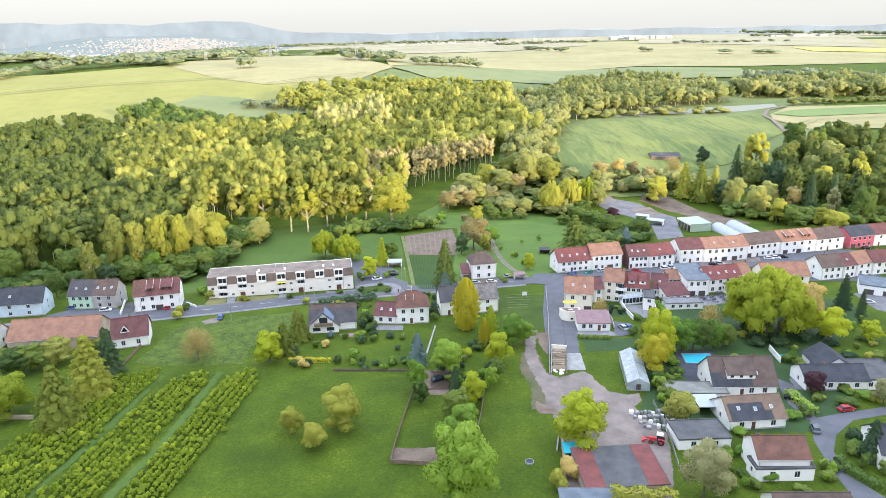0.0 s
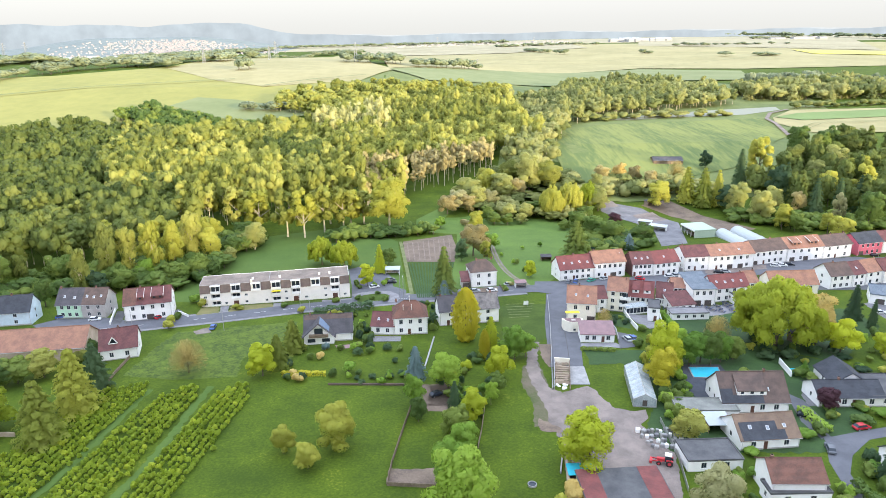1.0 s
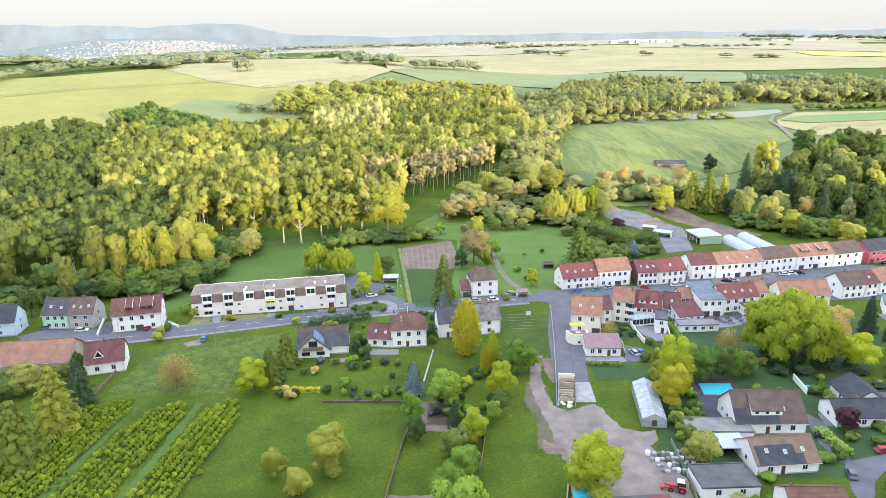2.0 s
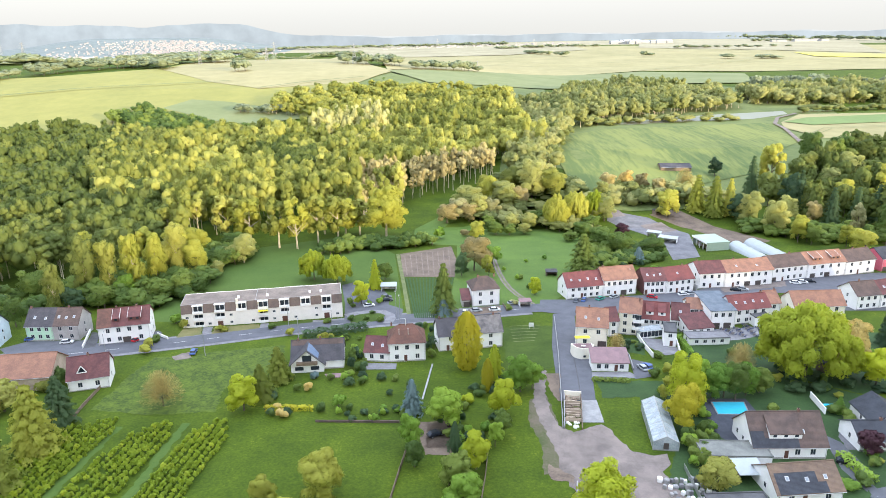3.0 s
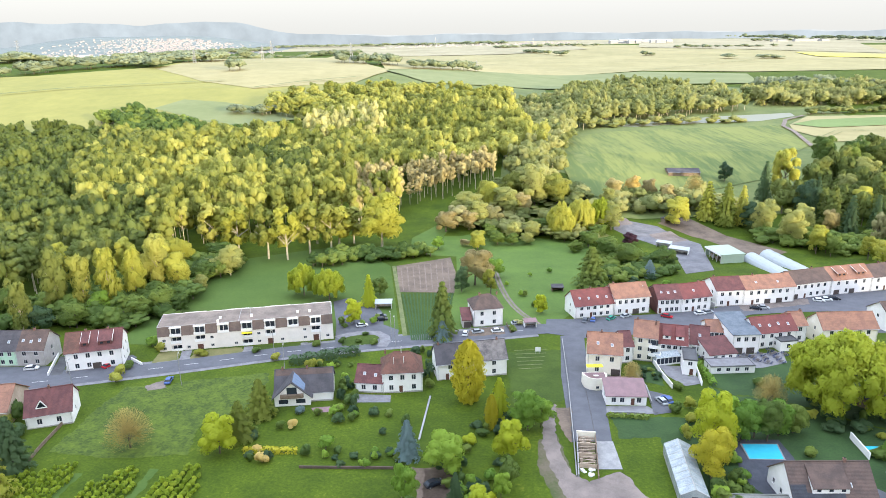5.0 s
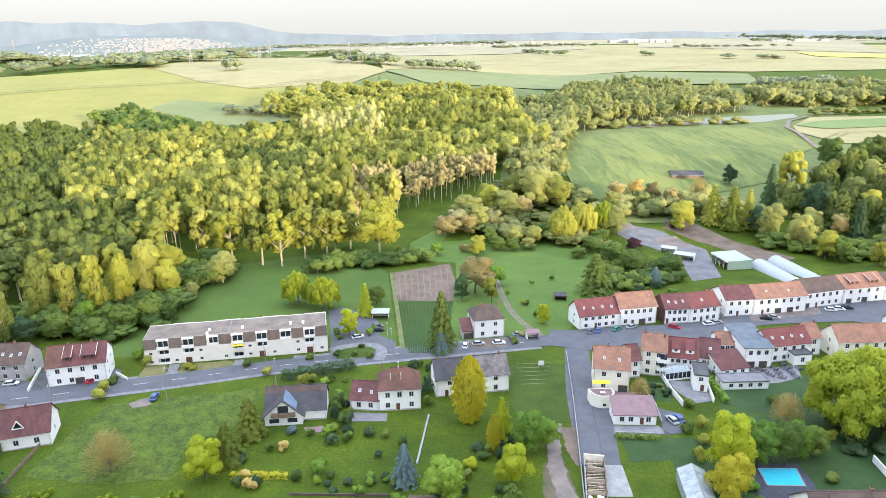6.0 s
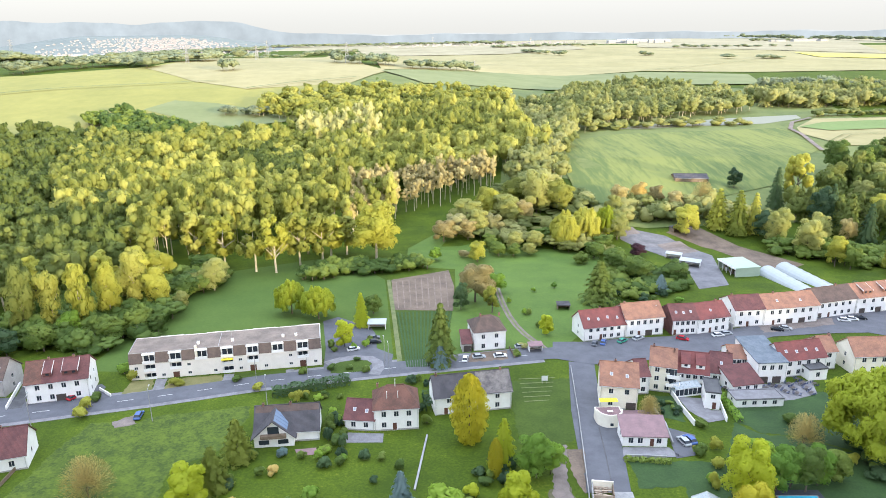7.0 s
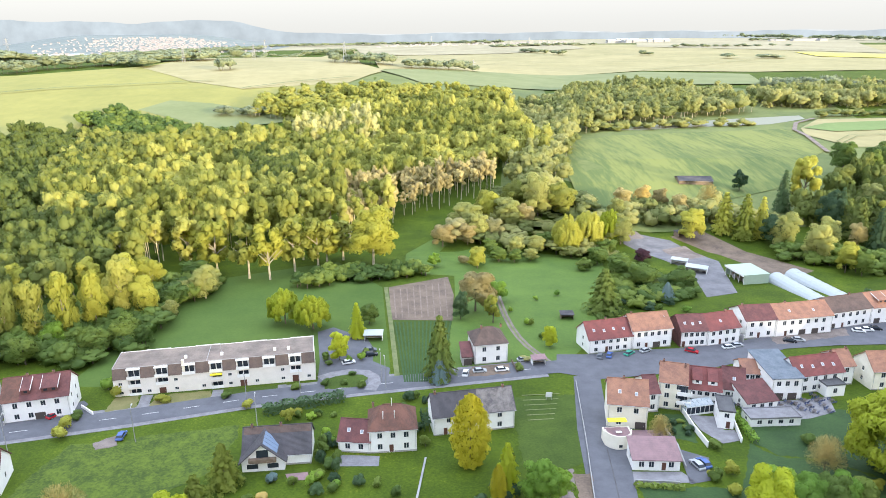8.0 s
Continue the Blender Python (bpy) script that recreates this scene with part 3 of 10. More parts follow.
        for i in range(5):
            bm.faces.new((rings[0][i], rings[0][i - 1], rings[1][i - 1], rings[1][i]))
        part("cladding", bm, M[cladding], ob, "dark red clad gable wall")
    if spire:
        u, half, tall = spire
        y0 = d * 0.12
        z0 = h + y0 * s + t
        y1 = y0 + tall / s
        bm = bmesh.new()
        for k in (-1, 1):
            q = [(k * (half + 0.15), y0 - 0.2, z0 - 0.05), (0, y0 - 0.2, z0 + tall), (0, y1, z0 + tall), (k * (half + 0.15), y0 + 0.3, z0 + 0.2)]
            slab(bm, q if k < 0 else q[::-1], 0.12)
        dm = part("pointed_dormer", bm, M[tiles], ob, "", Matrix.Translation((w * u, 0, 0)))
        for k in (-1, 1):
            bm = bmesh.new()
            tube(bm, (k * half, y0 - 0.22, z0 + 0.05), (0, y0 - 0.22, z0 + tall - 0.1), 0.14, 0.14, 6)
            part("bargeboard", bm, M["frame"], dm)
        bm = bmesh.new()
        tube(bm, (-half, y0 - 0.22, z0 + 0.05), (half, y0 - 0.22, z0 + 0.05), 0.14, 0.14, 6)
        part("bargeboard", bm, M["frame"], dm)
        bm = bmesh.new()
        slab(bm, [(-half, y0 - 0.1, z0), (half, y0 - 0.1, z0), (0, y0 - 0.1, z0 + tall - 0.15)], 0.05)
        part("pane", bm, M["glass"], dm)
    for u, dw in dormers:
        y0, y1, dh = 0.10 * d, d * 0.45, 1.2
        z0, z1 = h + y0 * s + t, h + y1 * s + t
        bm = bmesh.new()
        lo, hi = [(-dw / 2, y0, z0 - 0.3), (dw / 2, y0, z0 - 0.3)], [(dw / 2, y0, z0 + dh), (-dw / 2, y0, z0 + dh)]
        bm.faces.new([bm.verts.new(p) for p in lo + hi])
        for k in (-1, 1):
            bm.faces.new([bm.verts.new((k * dw / 2, *p)) for p in ((y0, z0 - 0.3), (y1, z1 - 0.3), (y1, z1 + 0.12), (y0, z0 + dh))])
        dm = part("dormer", bm, M[tiles if rails else wall], ob, "", Matrix.Translation((w * u, 0, 0)))
        bm = bmesh.new()
        slab(bm, [(-dw / 2 - 0.1, y0 - 0.3, z0 + dh + 0.12), (dw / 2 + 0.1, y0 - 0.3, z0 + dh + 0.12), (dw / 2 + 0.1, y1 + 0.1, z1 + 0.25), (-dw / 2 - 0.1, y1 + 0.1, z1 + 0.25)], 0.14)
        part("dormer_roof", bm, M[tiles], dm)
        for k in (-1, 1):
            bm = bmesh.new()
            slab(bm, [(k * dw / 2 + k * 0.1 - 0.05, y0 - 0.32, z0 + dh + 0.18), (k * dw / 2 + k * 0.1 + 0.05, y0 - 0.32, z0 + dh + 0.18), (k * dw / 2 + k * 0.1 + 0.05, y1 + 0.12, z1 + 0.31), (k * dw / 2 + k * 0.1 - 0.05, y1 + 0.12, z1 + 0.31)], 0.3)
            part("verge_board", bm, M["frame" if rails else tiles], dm)
        n = max(1, int(dw / 1.9))
        for i in range(n):
            wx = -dw / 2 + dw * (i + 0.5) / n
            part("pane", box_mesh(wx - 0.42, y0 - 0.03, z0 + 0.4, wx + 0.42, y0 - 0.004, z0 + 1.15), M["glass"], dm)
    return ob


# ---- kinds of things: cars and street furniture ----
CAR_MESH = {}


def car(x, y, rz, colour, label, z=None):
    """A parked hatchback: body, glasshouse, four wheels, lamps."""
    if not CAR_MESH:
        bm = bmesh.new()
        low = [(-2.1, 0.35), (2.1, 0.35), (2.15, 0.7), (1.3, 0.92), (-1.95, 0.98), (-2.15, 0.75)]
        for prof, half in ((low, 0.86),):
            a = [bm.verts.new((p[0], -half, p[1])) for p in prof]
            b = [bm.verts.new((p[0], half, p[1])) for p in prof]
            bm.faces.new(a)
            bm.faces.new(b[::-1])
            for i in range(len(prof)):
                j = (i + 1) % len(prof)
                bm.faces.new((a[j], a[i], b[i], b[j]))
        bmesh.ops.bevel(bm, geom=bm.edges[:], offset=0.07, segments=2, affect="EDGES")
        box(bm, -1.3, -0.66, 1.41, 0.45, 0.66, 1.47)
        CAR_MESH["body"] = bm
        bm = bmesh.new()
        v = [bm.verts.new(p) for p in ((-1.85, -0.8, 0.96), (1.15, -0.8, 0.93), (1.15, 0.8, 0.93), (-1.85, 0.8, 0.96), (-1.35, -0.66, 1.42), (0.5, -0.66, 1.42), (0.5, 0.66, 1.42), (-1.35, 0.66, 1.42))]
        for f in ((4, 5, 6, 7), (0, 1, 5, 4), (1, 2, 6, 5), (2, 3, 7, 6), (3, 0, 4, 7)):
            bm.faces.new([v[i] for i in f])
        CAR_MESH["glass"] = mesh_of(bm, "windows", M["glass"])
        bm = bmesh.new()
        tube(bm, (0, -0.1, 0), (0, 0.1, 0), 0.32, 0.32, 12)
        CAR_MESH["tyre"] = mesh_of(bm, "tyre", M["rubber"])
        bm = bmesh.new()
        tube(bm, (0, -0.115, 0), (0, 0.115, 0), 0.19, 0.19, 10)
        CAR_MESH["rim"] = mesh_of(bm, "rim", M["metal"])
        CAR_MESH["lamp"] = mesh_of(box_mesh(-0.04, -0.16, -0.06, 0.04, 0.16, 0.06), "headlight", M["skylight"])
    ob = thing("car", x, y, z, rz, label, "car", "parked cars")
    key = "paint_" + colour
    if key not in CAR_MESH:
        paint = {"red": (0.45, 0.03, 0.04), "white": (0.75, 0.75, 0.75), "blue": (0.08, 0.14, 0.36), "black": (0.02, 0.022, 0.028), "silver": (0.42, 0.44, 0.46), "teal": (0.05, 0.30, 0.22), "grey": (0.14, 0.15, 0.17)}[colour]
        me = bpy.data.meshes.new("car_body")
        CAR_MESH["body"].to_mesh(me)
        me.materials.append(plain("car_paint_" + colour, paint, rough=0.25))
        CAR_MESH[key] = me
    part("body", CAR_MESH[key], None, ob)
    part("glazing", CAR_MESH["glass"], None, ob)
    for sx in (-1.3, 1.3):
        for sy in (-0.78, 0.78):
            wh = part("wheel", CAR_MESH["tyre"], None, ob, "", Matrix.Translation((sx, sy, 0.32)))
            part("rim", CAR_MESH["rim"], None, wh)
    for sy in (-0.6, 0.6):
        part("headlight", CAR_MESH["lamp"], None, ob, "", Matrix.Translation((2.1, sy, 0.7)))
    return ob


def street_lamp(x, y, rz=90, h=8.0, label="tall grey metal street lamp beside the road"):
    ob = thing("street_lamp", x, y, None, rz, label, "street lamp", "street lamps")
    bm = bmesh.new()
    tube(bm, (0, 0, -0.3), (0, 0, h), 0.11, 0.07, 8)
    part("pole", bm, M["concrete"], ob)
    bm = bmesh.new()
    tube(bm, (0, 0, h - 0.1), (1.4, 0, h + 0.25), 0.05, 0.04, 6)
    part("arm", bm, M["metal"], ob)
    part("lamp_head", box_mesh(1.2, -0.16, h + 0.15, 2.0, 0.16, h + 0.32), M["metal"], ob)
    return ob


def fence(pts, h, mat, label, name="fence", thick=0.12, step=2.5, cap=True):
    """Posts and panels, or a low wall, along a line of plan points."""
    ob = thing(name, pts[0][0], pts[0][1], None, 0, label, name.replace("_", " "))
    o = ob.matrix_world.translation
    for a, b in zip(pts[:-1], pts[1:]):
        a, b = Vector(a[:2]), Vector(b[:2])
        n = max(1, int((b - a).length / step))
        for i in range(n):
            p, q = a.lerp(b, i / n), a.lerp(b, (i + 1) / n)
            d = (q - p).normalized()
            s = Vector((-d.y, d.x)) * thick / 2
            zp, zq = terrain(*p), terrain(*q)
            bm = bmesh.new()
            ring = []
            for c, z in ((p, zp), (q, zq)):
                ring.append([bm.verts.new(Vector((c.x + k * s.x, c.y + k * s.y, z + e)) - o) for k, e in ((-1, -0.3), (1, -0.3), (1, h), (-1, h))])
            for k in range(4):
                bm.faces.new((ring[0][k], ring[0][(k + 1) % 4], ring[1][(k + 1) % 4], ring[1][k]))
            bm.faces.new(ring[0][::-1])
            bm.faces.new(ring[1])
            part("panel", bm, M[mat], ob)
    return ob


# ---- kinds of things: trees ----
def blades(p, nrm, size, rng, long=1.0, up=0.0, soft=None):
    """Leaf clumps: one small pointed blade at each point, turned about its normal. Six columns: corner, and the normal of the foliage round it."""
    n = len(p)
    nrm = nrm / np.maximum(1e-6, np.linalg.norm(nrm, axis=1, keepdims=True))
    r = rng.normal(size=(n, 3))
    r[:, 2] += up * 4
    a = r - nrm * np.sum(r * nrm, axis=1, keepdims=True)
    a /= np.maximum(1e-6, np.linalg.norm(a, axis=1, keepdims=True))
    b = np.cross(nrm, a)
    s = (size * rng.uniform(0.6, 1.35, (n, 1))) / 2
    k1 = rng.uniform(0.5, 1.1, (n, 1))
    v = np.stack([p - a * s * long * 0.7 + b * s * 1.1, p - a * s * long - b * s * k1, p + a * s * long * 1.2], axis=1)
    out = nrm if soft is None else soft / np.maximum(1e-6, np.linalg.norm(soft, axis=1, keepdims=True)) + rng.normal(size=(n, 3)) * 0.12
    out = out * 0.75 + nrm * 0.25
    out /= np.maximum(1e-6, np.linalg.norm(out, axis=1, keepdims=True))
    return np.concatenate([v.reshape(-1, 3), np.repeat(out, 3, axis=0)], axis=1)


GOLD = (1 + 5 ** 0.5) / 2
BALL = np.array([(-1, GOLD, 0), (1, GOLD, 0), (-1, -GOLD, 0), (1, -GOLD, 0), (0, -1, GOLD), (0, 1, GOLD), (0, -1, -GOLD), (0, 1, -GOLD), (GOLD, 0, -1), (GOLD, 0, 1), (-GOLD, 0, -1), (-GOLD, 0, 1)]) / math.hypot(1, GOLD)
BALL_FACES = [f for f in itertools.combinations(range(12), 3) if all(np.linalg.norm(BALL[a] - BALL[b]) < 1.2 for a, b in itertools.combinations(f, 2))]
BALL_FACES = np.array([f if np.dot(np.cross(BALL[f[1]] - BALL[f[0]], BALL[f[2]] - BALL[f[0]]), BALL[f[0]]) > 0 else f[::-1] for f in BALL_FACES])


def masses(lobes, rng):
    """Uneven rounded leaf masses, one for each lobe: corners and normals."""
    out = []
    for x, y, z, r, rz in lobes:
        q = BALL @ np.array(Euler(rng.uniform(0, 6.283, 3)).to_matrix())
        k = rng.uniform(0.74, 1.0, (12, 1))
        out.append(np.concatenate([q * k * np.array([r, r, rz]) + np.array([x, y, z]), q], axis=1))
    v = np.concatenate(out)
    away = v[:, :3] - np.array([0, 0, 0.5])
    v[:, 3:6] = 0.55 * v[:, 3:6] + 0.8 * away / np.linalg.norm(away, axis=1, keepdims=True)
    return v


def cloud(lobes, n, size, rng, rough=0.55, inner=0.72, long=1.0, up=0.0):
    """Leaf clumps spread over a set of lobes (x, y, z, rx, rz)."""
    lobes = np.array(lobes, float)
    w = lobes[:, 3] * (lobes[:, 3] + lobes[:, 4])
    k = rng.choice(len(lobes), n, p=w / w.sum())
    d = rng.normal(size=(n, 3))
    d /= np.linalg.norm(d, axis=1, keepdims=True)
    d[:, 2] = np.where(d[:, 2] < -0.5, -d[:, 2], d[:, 2])
    r = np.stack([lobes[k, 3], lobes[k, 3], lobes[k, 4]], axis=1)
    p = lobes[k, :3] + d * r * rng.uniform(inner, 1.06, (n, 1))
    middle = np.average(lobes[:, :3], axis=0, weights=w)
    soft = d + 0.9 * (p - middle) / max(0.05, np.abs(p - middle).max())
    return blades(p, d + rng.normal(size=(n, 3)) * rough * 0.8, size, rng, long, up, soft)


def lobes_of(kind, rng):
    """Leaf masses of a tree of the wood, 1 high and about 1 wide."""
    lobes = []
    if kind == "poplar":
        for i in range(11):
            z = 0.38 + 0.54 * i / 10
            a, r = i * 2.4 + rng.uniform(-0.6, 0.6), 0.17 * rng.uniform(0.5, 1.1) * (1.0 - 2.2 * (z - 0.6) ** 2)
            lobes.append((r * math.cos(a), r * math.sin(a), z, rng.uniform(0.13, 0.18), rng.uniform(0.08, 0.12)))
    elif kind == "stem":  # a high thin crown on a long bare stem
        for i in range(8):
            z = 0.56 + 0.36 * i / 7
            a, r = i * 2.4 + rng.uniform(-0.6, 0.6), 0.17 * rng.uniform(0.4, 1.1) * (1.0 - 3.0 * (z - 0.7) ** 2)
            lobes.append((r * math.cos(a), r * math.sin(a), z, rng.uniform(0.1, 0.15), rng.uniform(0.06, 0.09)))
    elif kind == "bush":
        for i in range(6):
            a, r = i * 2.4, 0.26 * math.sqrt(rng.uniform(0, 1))
            lobes.append((r * math.cos(a), r * math.sin(a), rng.uniform(0.25, 0.66), rng.uniform(0.18, 0.27), rng.uniform(0.22, 0.33)))
    else:
        lobes.append((0, 0, 0.54, 0.34, 0.28))
        for i in range(11):
            a, e = i * 2.4 + rng.uniform(-0.5, 0.5), math.asin(rng.uniform(-0.1, 1.0))
            k = rng.uniform(0.12, 0.19)
            lobes.append((0.33 * math.cos(a) * math.cos(e), 0.33 * math.sin(a) * math.cos(e), 0.56 + 0.29 * math.sin(e), k, k * 0.8))
    return lobes


def crown_of(kind, n, size, rng):
    """Leaf corners of a crown for a tree 1 high (and about 1 wide before scaling)."""
    lobes = []
    if kind == "broad":
        for i in range(26):
            a, r, z = rng.uniform(0, 6.283), 0.36 * math.sqrt(rng.uniform(0, 1)), rng.uniform(0.20, 0.88)
            r *= 1.0 - 0.85 * abs(z - 0.45)
            lobes.append((r * math.cos(a), r * math.sin(a), z, rng.uniform(0.09, 0.16), rng.uniform(0.07, 0.12)))
        lobes.append((0, 0, 0.52, 0.30, 0.33))
        return cloud(lobes, n, size, rng)
    if kind in ("dome", "poplar"):
        return cloud(lobes_of(kind, rng), n, size, rng, 0.4, 0.85)
    if kind == "tall":
        for i in range(24):
            z = rng.uniform(0.30, 0.96)
            a, r = rng.uniform(0, 6.283), 0.25 * math.sqrt(rng.uniform(0.05, 1)) * (1.0 - 2.4 * (z - 0.55) ** 2)
            lobes.append((r * math.cos(a), r * math.sin(a), z, rng.uniform(0.06, 0.11), rng.uniform(0.07, 0.13)))
        return cloud(lobes, n, size, rng, 0.7, 0.45, 1.2, 0.25)
    if kind == "conifer":
        tiers, boughs = 15, 10
        lift = (rng.integers(tiers, size=n) / tiers) ** 1.15
        turn = rng.integers(boughs, size=n) * 6.283 / boughs + lift * 37.0
        grow = 0.78 + 0.22 * np.sin(turn * 3.7 + lift * 53.0)
        reach = (1 - lift) ** 0.8 * 0.56 * np.minimum(1.0, 0.6 + lift * 4) * grow + 0.02
        t = np.sqrt(rng.uniform(0.04, 1.0, n))
        side = rng.normal(size=n) * 0.16 * reach * (1.15 - 0.7 * t)
        ca, sa = np.cos(turn), np.sin(turn)
        p = np.stack([reach * t * ca - side * sa, reach * t * sa + side * ca, 0.09 + 0.9 * lift - 0.2 * reach * t ** 1.6 - np.abs(side) * 0.25 + rng.normal(size=n) * 0.006], axis=1)
        d = np.stack([ca * t, sa * t, np.full(n, 0.75)], axis=1)
        return blades(p, d + rng.normal(size=(n, 3)) * 0.35, size * 0.95, rng, 1.35, 0.0, d)
    if kind == "column":
        z = rng.uniform(0, 1, n)
        a = rng.uniform(0, 6.283, n)
        r = 0.5 * np.power(np.sin(np.pi * np.clip(0.12 + 0.86 * z, 0, 1)), 0.62) * (0.86 + 0.14 * np.sin(a * 7 + np.sin(z * 23) * 3)) * (0.93 + 0.07 * np.sin(z * 55 + a * 3)) * rng.uniform(0.78, 1.08, n)
        p = np.stack([r * np.cos(a), r * np.sin(a), 0.03 + 0.97 * z], axis=1)
        d = np.stack([np.cos(a), np.sin(a), np.full(n, 0.35)], axis=1)
        return blades(p, d + rng.normal(size=(n, 3)) * 0.9, size * 0.85, rng, 1.5, 0.35, d)
    if kind == "willow":
        lobes.append((0, 0, 0.5, 0.36, 0.36))
        for i in range(120):
            a, r = rng.uniform(0, 6.283), 0.44 * math.sqrt(rng.uniform(0, 1))
            z = 0.80 * math.sqrt(max(0.05, 1 - (r / 0.52) ** 2)) + rng.uniform(-0.08, 0.06)
            if i > 55:
                r, z = rng.uniform(0.36, 0.46), rng.uniform(0.22, 0.6)
            lobes.append((r * math.cos(a), r * math.sin(a), z, rng.uniform(0.05, 0.10), rng.uniform(0.09, 0.16)))
        return cloud(lobes, n, size, rng, 0.6, 0.5, 2.0, 0.6)
    if kind == "bare":
        a, e, t = rng.uniform(0, 6.283, n), rng.uniform(0.05, 1.45, n), rng.uniform(0.25, 1.0, n)
        d = np.stack([np.cos(a) * np.cos(e), np.sin(a) * np.cos(e), np.sin(e)], axis=1)
        p = np.array([0, 0, 0.2]) + d * t[:, None] * np.array([0.5, 0.5, 0.8])
        side = np.cross(d, rng.normal(size=(n, 3)))
        side /= np.linalg.norm(side, axis=1, keepdims=True)
        s, w = size * 1.5, size * 0.11
        dd = d + rng.normal(size=(n, 3)) * 0.3
        v = np.stack([p - side * w, p + side * w, p + dd * s], axis=1).reshape(-1, 3)
        return np.concatenate([v, np.repeat(d, 3, axis=0)], axis=1)
    for i in range(9):  # bush
        a, r = rng.uniform(0, 6.283), 0.30 * math.sqrt(rng.uniform(0, 1))
        lobes.append((r * math.cos(a), r * math.sin(a), rng.uniform(0.25, 0.66), rng.uniform(0.16, 0.26), rng.uniform(0.2, 0.32)))
    return cloud(lobes, n, size, rng)


def leaf_mesh(name, v, mat, tint=0.0, mass=None, mass_tint=0.0):
    """A mesh of separate pointed clumps over closed leaf masses, with the tone of its tree stored on it."""
    n = len(v) // 3
    faces = np.arange(3 * n).reshape(-1, 3)
    tones = np.broadcast_to(tint, 3 * n)
    if mass is not None:
        k = len(mass) // 12
        faces = np.concatenate([faces, 3 * n + (np.arange(k)[:, None, None] * 12 + BALL_FACES[None]).reshape(-1, 3)])
        tones = np.concatenate([tones, np.broadcast_to(mass_tint, 12 * k)])
        v = np.concatenate([v, mass])
    me = bpy.data.meshes.new(name)
    me.vertices.add(len(v))
    me.loops.add(3 * len(faces))
    me.polygons.add(len(faces))
    me.vertices.foreach_set("co", np.ascontiguousarray(v[:, :3], np.float32).ravel())
    me.loops.foreach_set("vertex_index", np.ascontiguousarray(faces, np.int32).ravel())
    me.polygons.foreach_set("loop_start", np.arange(0, 3 * len(faces), 3, dtype=np.int32))
    me.update(calc_edges=True)
    me.attributes.new("tint", "FLOAT", "POINT").data.foreach_set("value", np.ascontiguousarray(tones, np.float32))
    me.attributes.new("custom_normal", "FLOAT_VECTOR", "POINT").data.foreach_set("vector", np.ascontiguousarray(v[:, 3:6], np.float32).ravel())
    me.materials.append(mat)
    return me


def trunk_mesh(kind, rng, pale=False):
    bm = bmesh.new()
    top = {"conifer": 0.93, "column": 0.8, "bare": 0.35, "bush": 0.3}.get(kind, 0.62)
    tube(bm, (0, 0, -0.03), (0.01, 0, top * 0.5), 0.022, 0.016, 7)
    tube(bm, (0.01, 0, top * 0.48), (0, 0.01, top), 0.016, 0.006, 6)
    if kind not in ("conifer", "column"):
        for i in range(6):
            a = i * 1.05 + rng.uniform(0, 0.5)
            z = top * rng.uniform(0.45, 0.8)
            tube(bm, (0.005, 0, z), (0.24 * math.cos(a), 0.24 * math.sin(a), z + rng.uniform(0.14, 0.3)), 0.010, 0.003, 5)
    return mesh_of(bm, "trunk", M["pale_bark" if pale else "bark"])


TREES = {}


def tree(kind, mat, x, y, h, w, label, near=True, name="tree", pale=False, dz=0.0):
    """A tree h high and w wide: trunk with limbs, and a crown of leaf clumps."""
    n = {True: 9000, False: 3600}[near] if kind not in ("bush", "bare") else {True: 1500, False: 700}[near]
    if kind == "bare":
        n = 6500
    if kind == "column" and near:
        n = 12000
    if kind == "willow" and near:
        n = 36000 if h > 14 else 7000
    if h > 11 and near:
        n = int(n * 1.5)
    big = "big" if h > 11 else "small"
    size = {"big": 0.029 if near else 0.047, "small": 0.039 if near else 0.053}[big]
    if kind == "bush":
        size = 0.10
    if kind == "willow":
        size = 0.018 if h > 14 else 0.034
    v = int(abs(x * 7 + y * 3)) % 2
    key = (kind, mat, near, pale, big, v)
    spread = {"broad": 0.88, "tall": 0.62}.get(kind, 1.0)
    m = pose(x, y, terrain(x, y) + dz, 0, 0, (x * 37 + y * 91) % 360) @ Matrix.Diagonal((w / spread, w / spread, h, 1))
    if key in TREES:
        proto, pm = TREES[key]
        ob = copy_thing(proto, m @ Matrix.Diagonal((1 / proto.scale[0], 1 / proto.scale[1], 1 / proto.scale[2], 1)))
        ob.name = name
    else:
        rng = np.random.default_rng(len(TREES) + 11)
        ob = new(name)
        ob.matrix_basis = m
        part("trunk", trunk_mesh(kind, rng, pale), None, ob)
        if kind in ("broad", "tall", "willow", "column", "conifer", "bush", "bare"):
            part("crown", leaf_mesh("crown", crown_of(kind, n, size, rng), M[mat], 0.0), None, ob)
        TREES[key] = (ob, m)
    return tagged(ob, label, "shrub" if kind == "bush" else "tree")


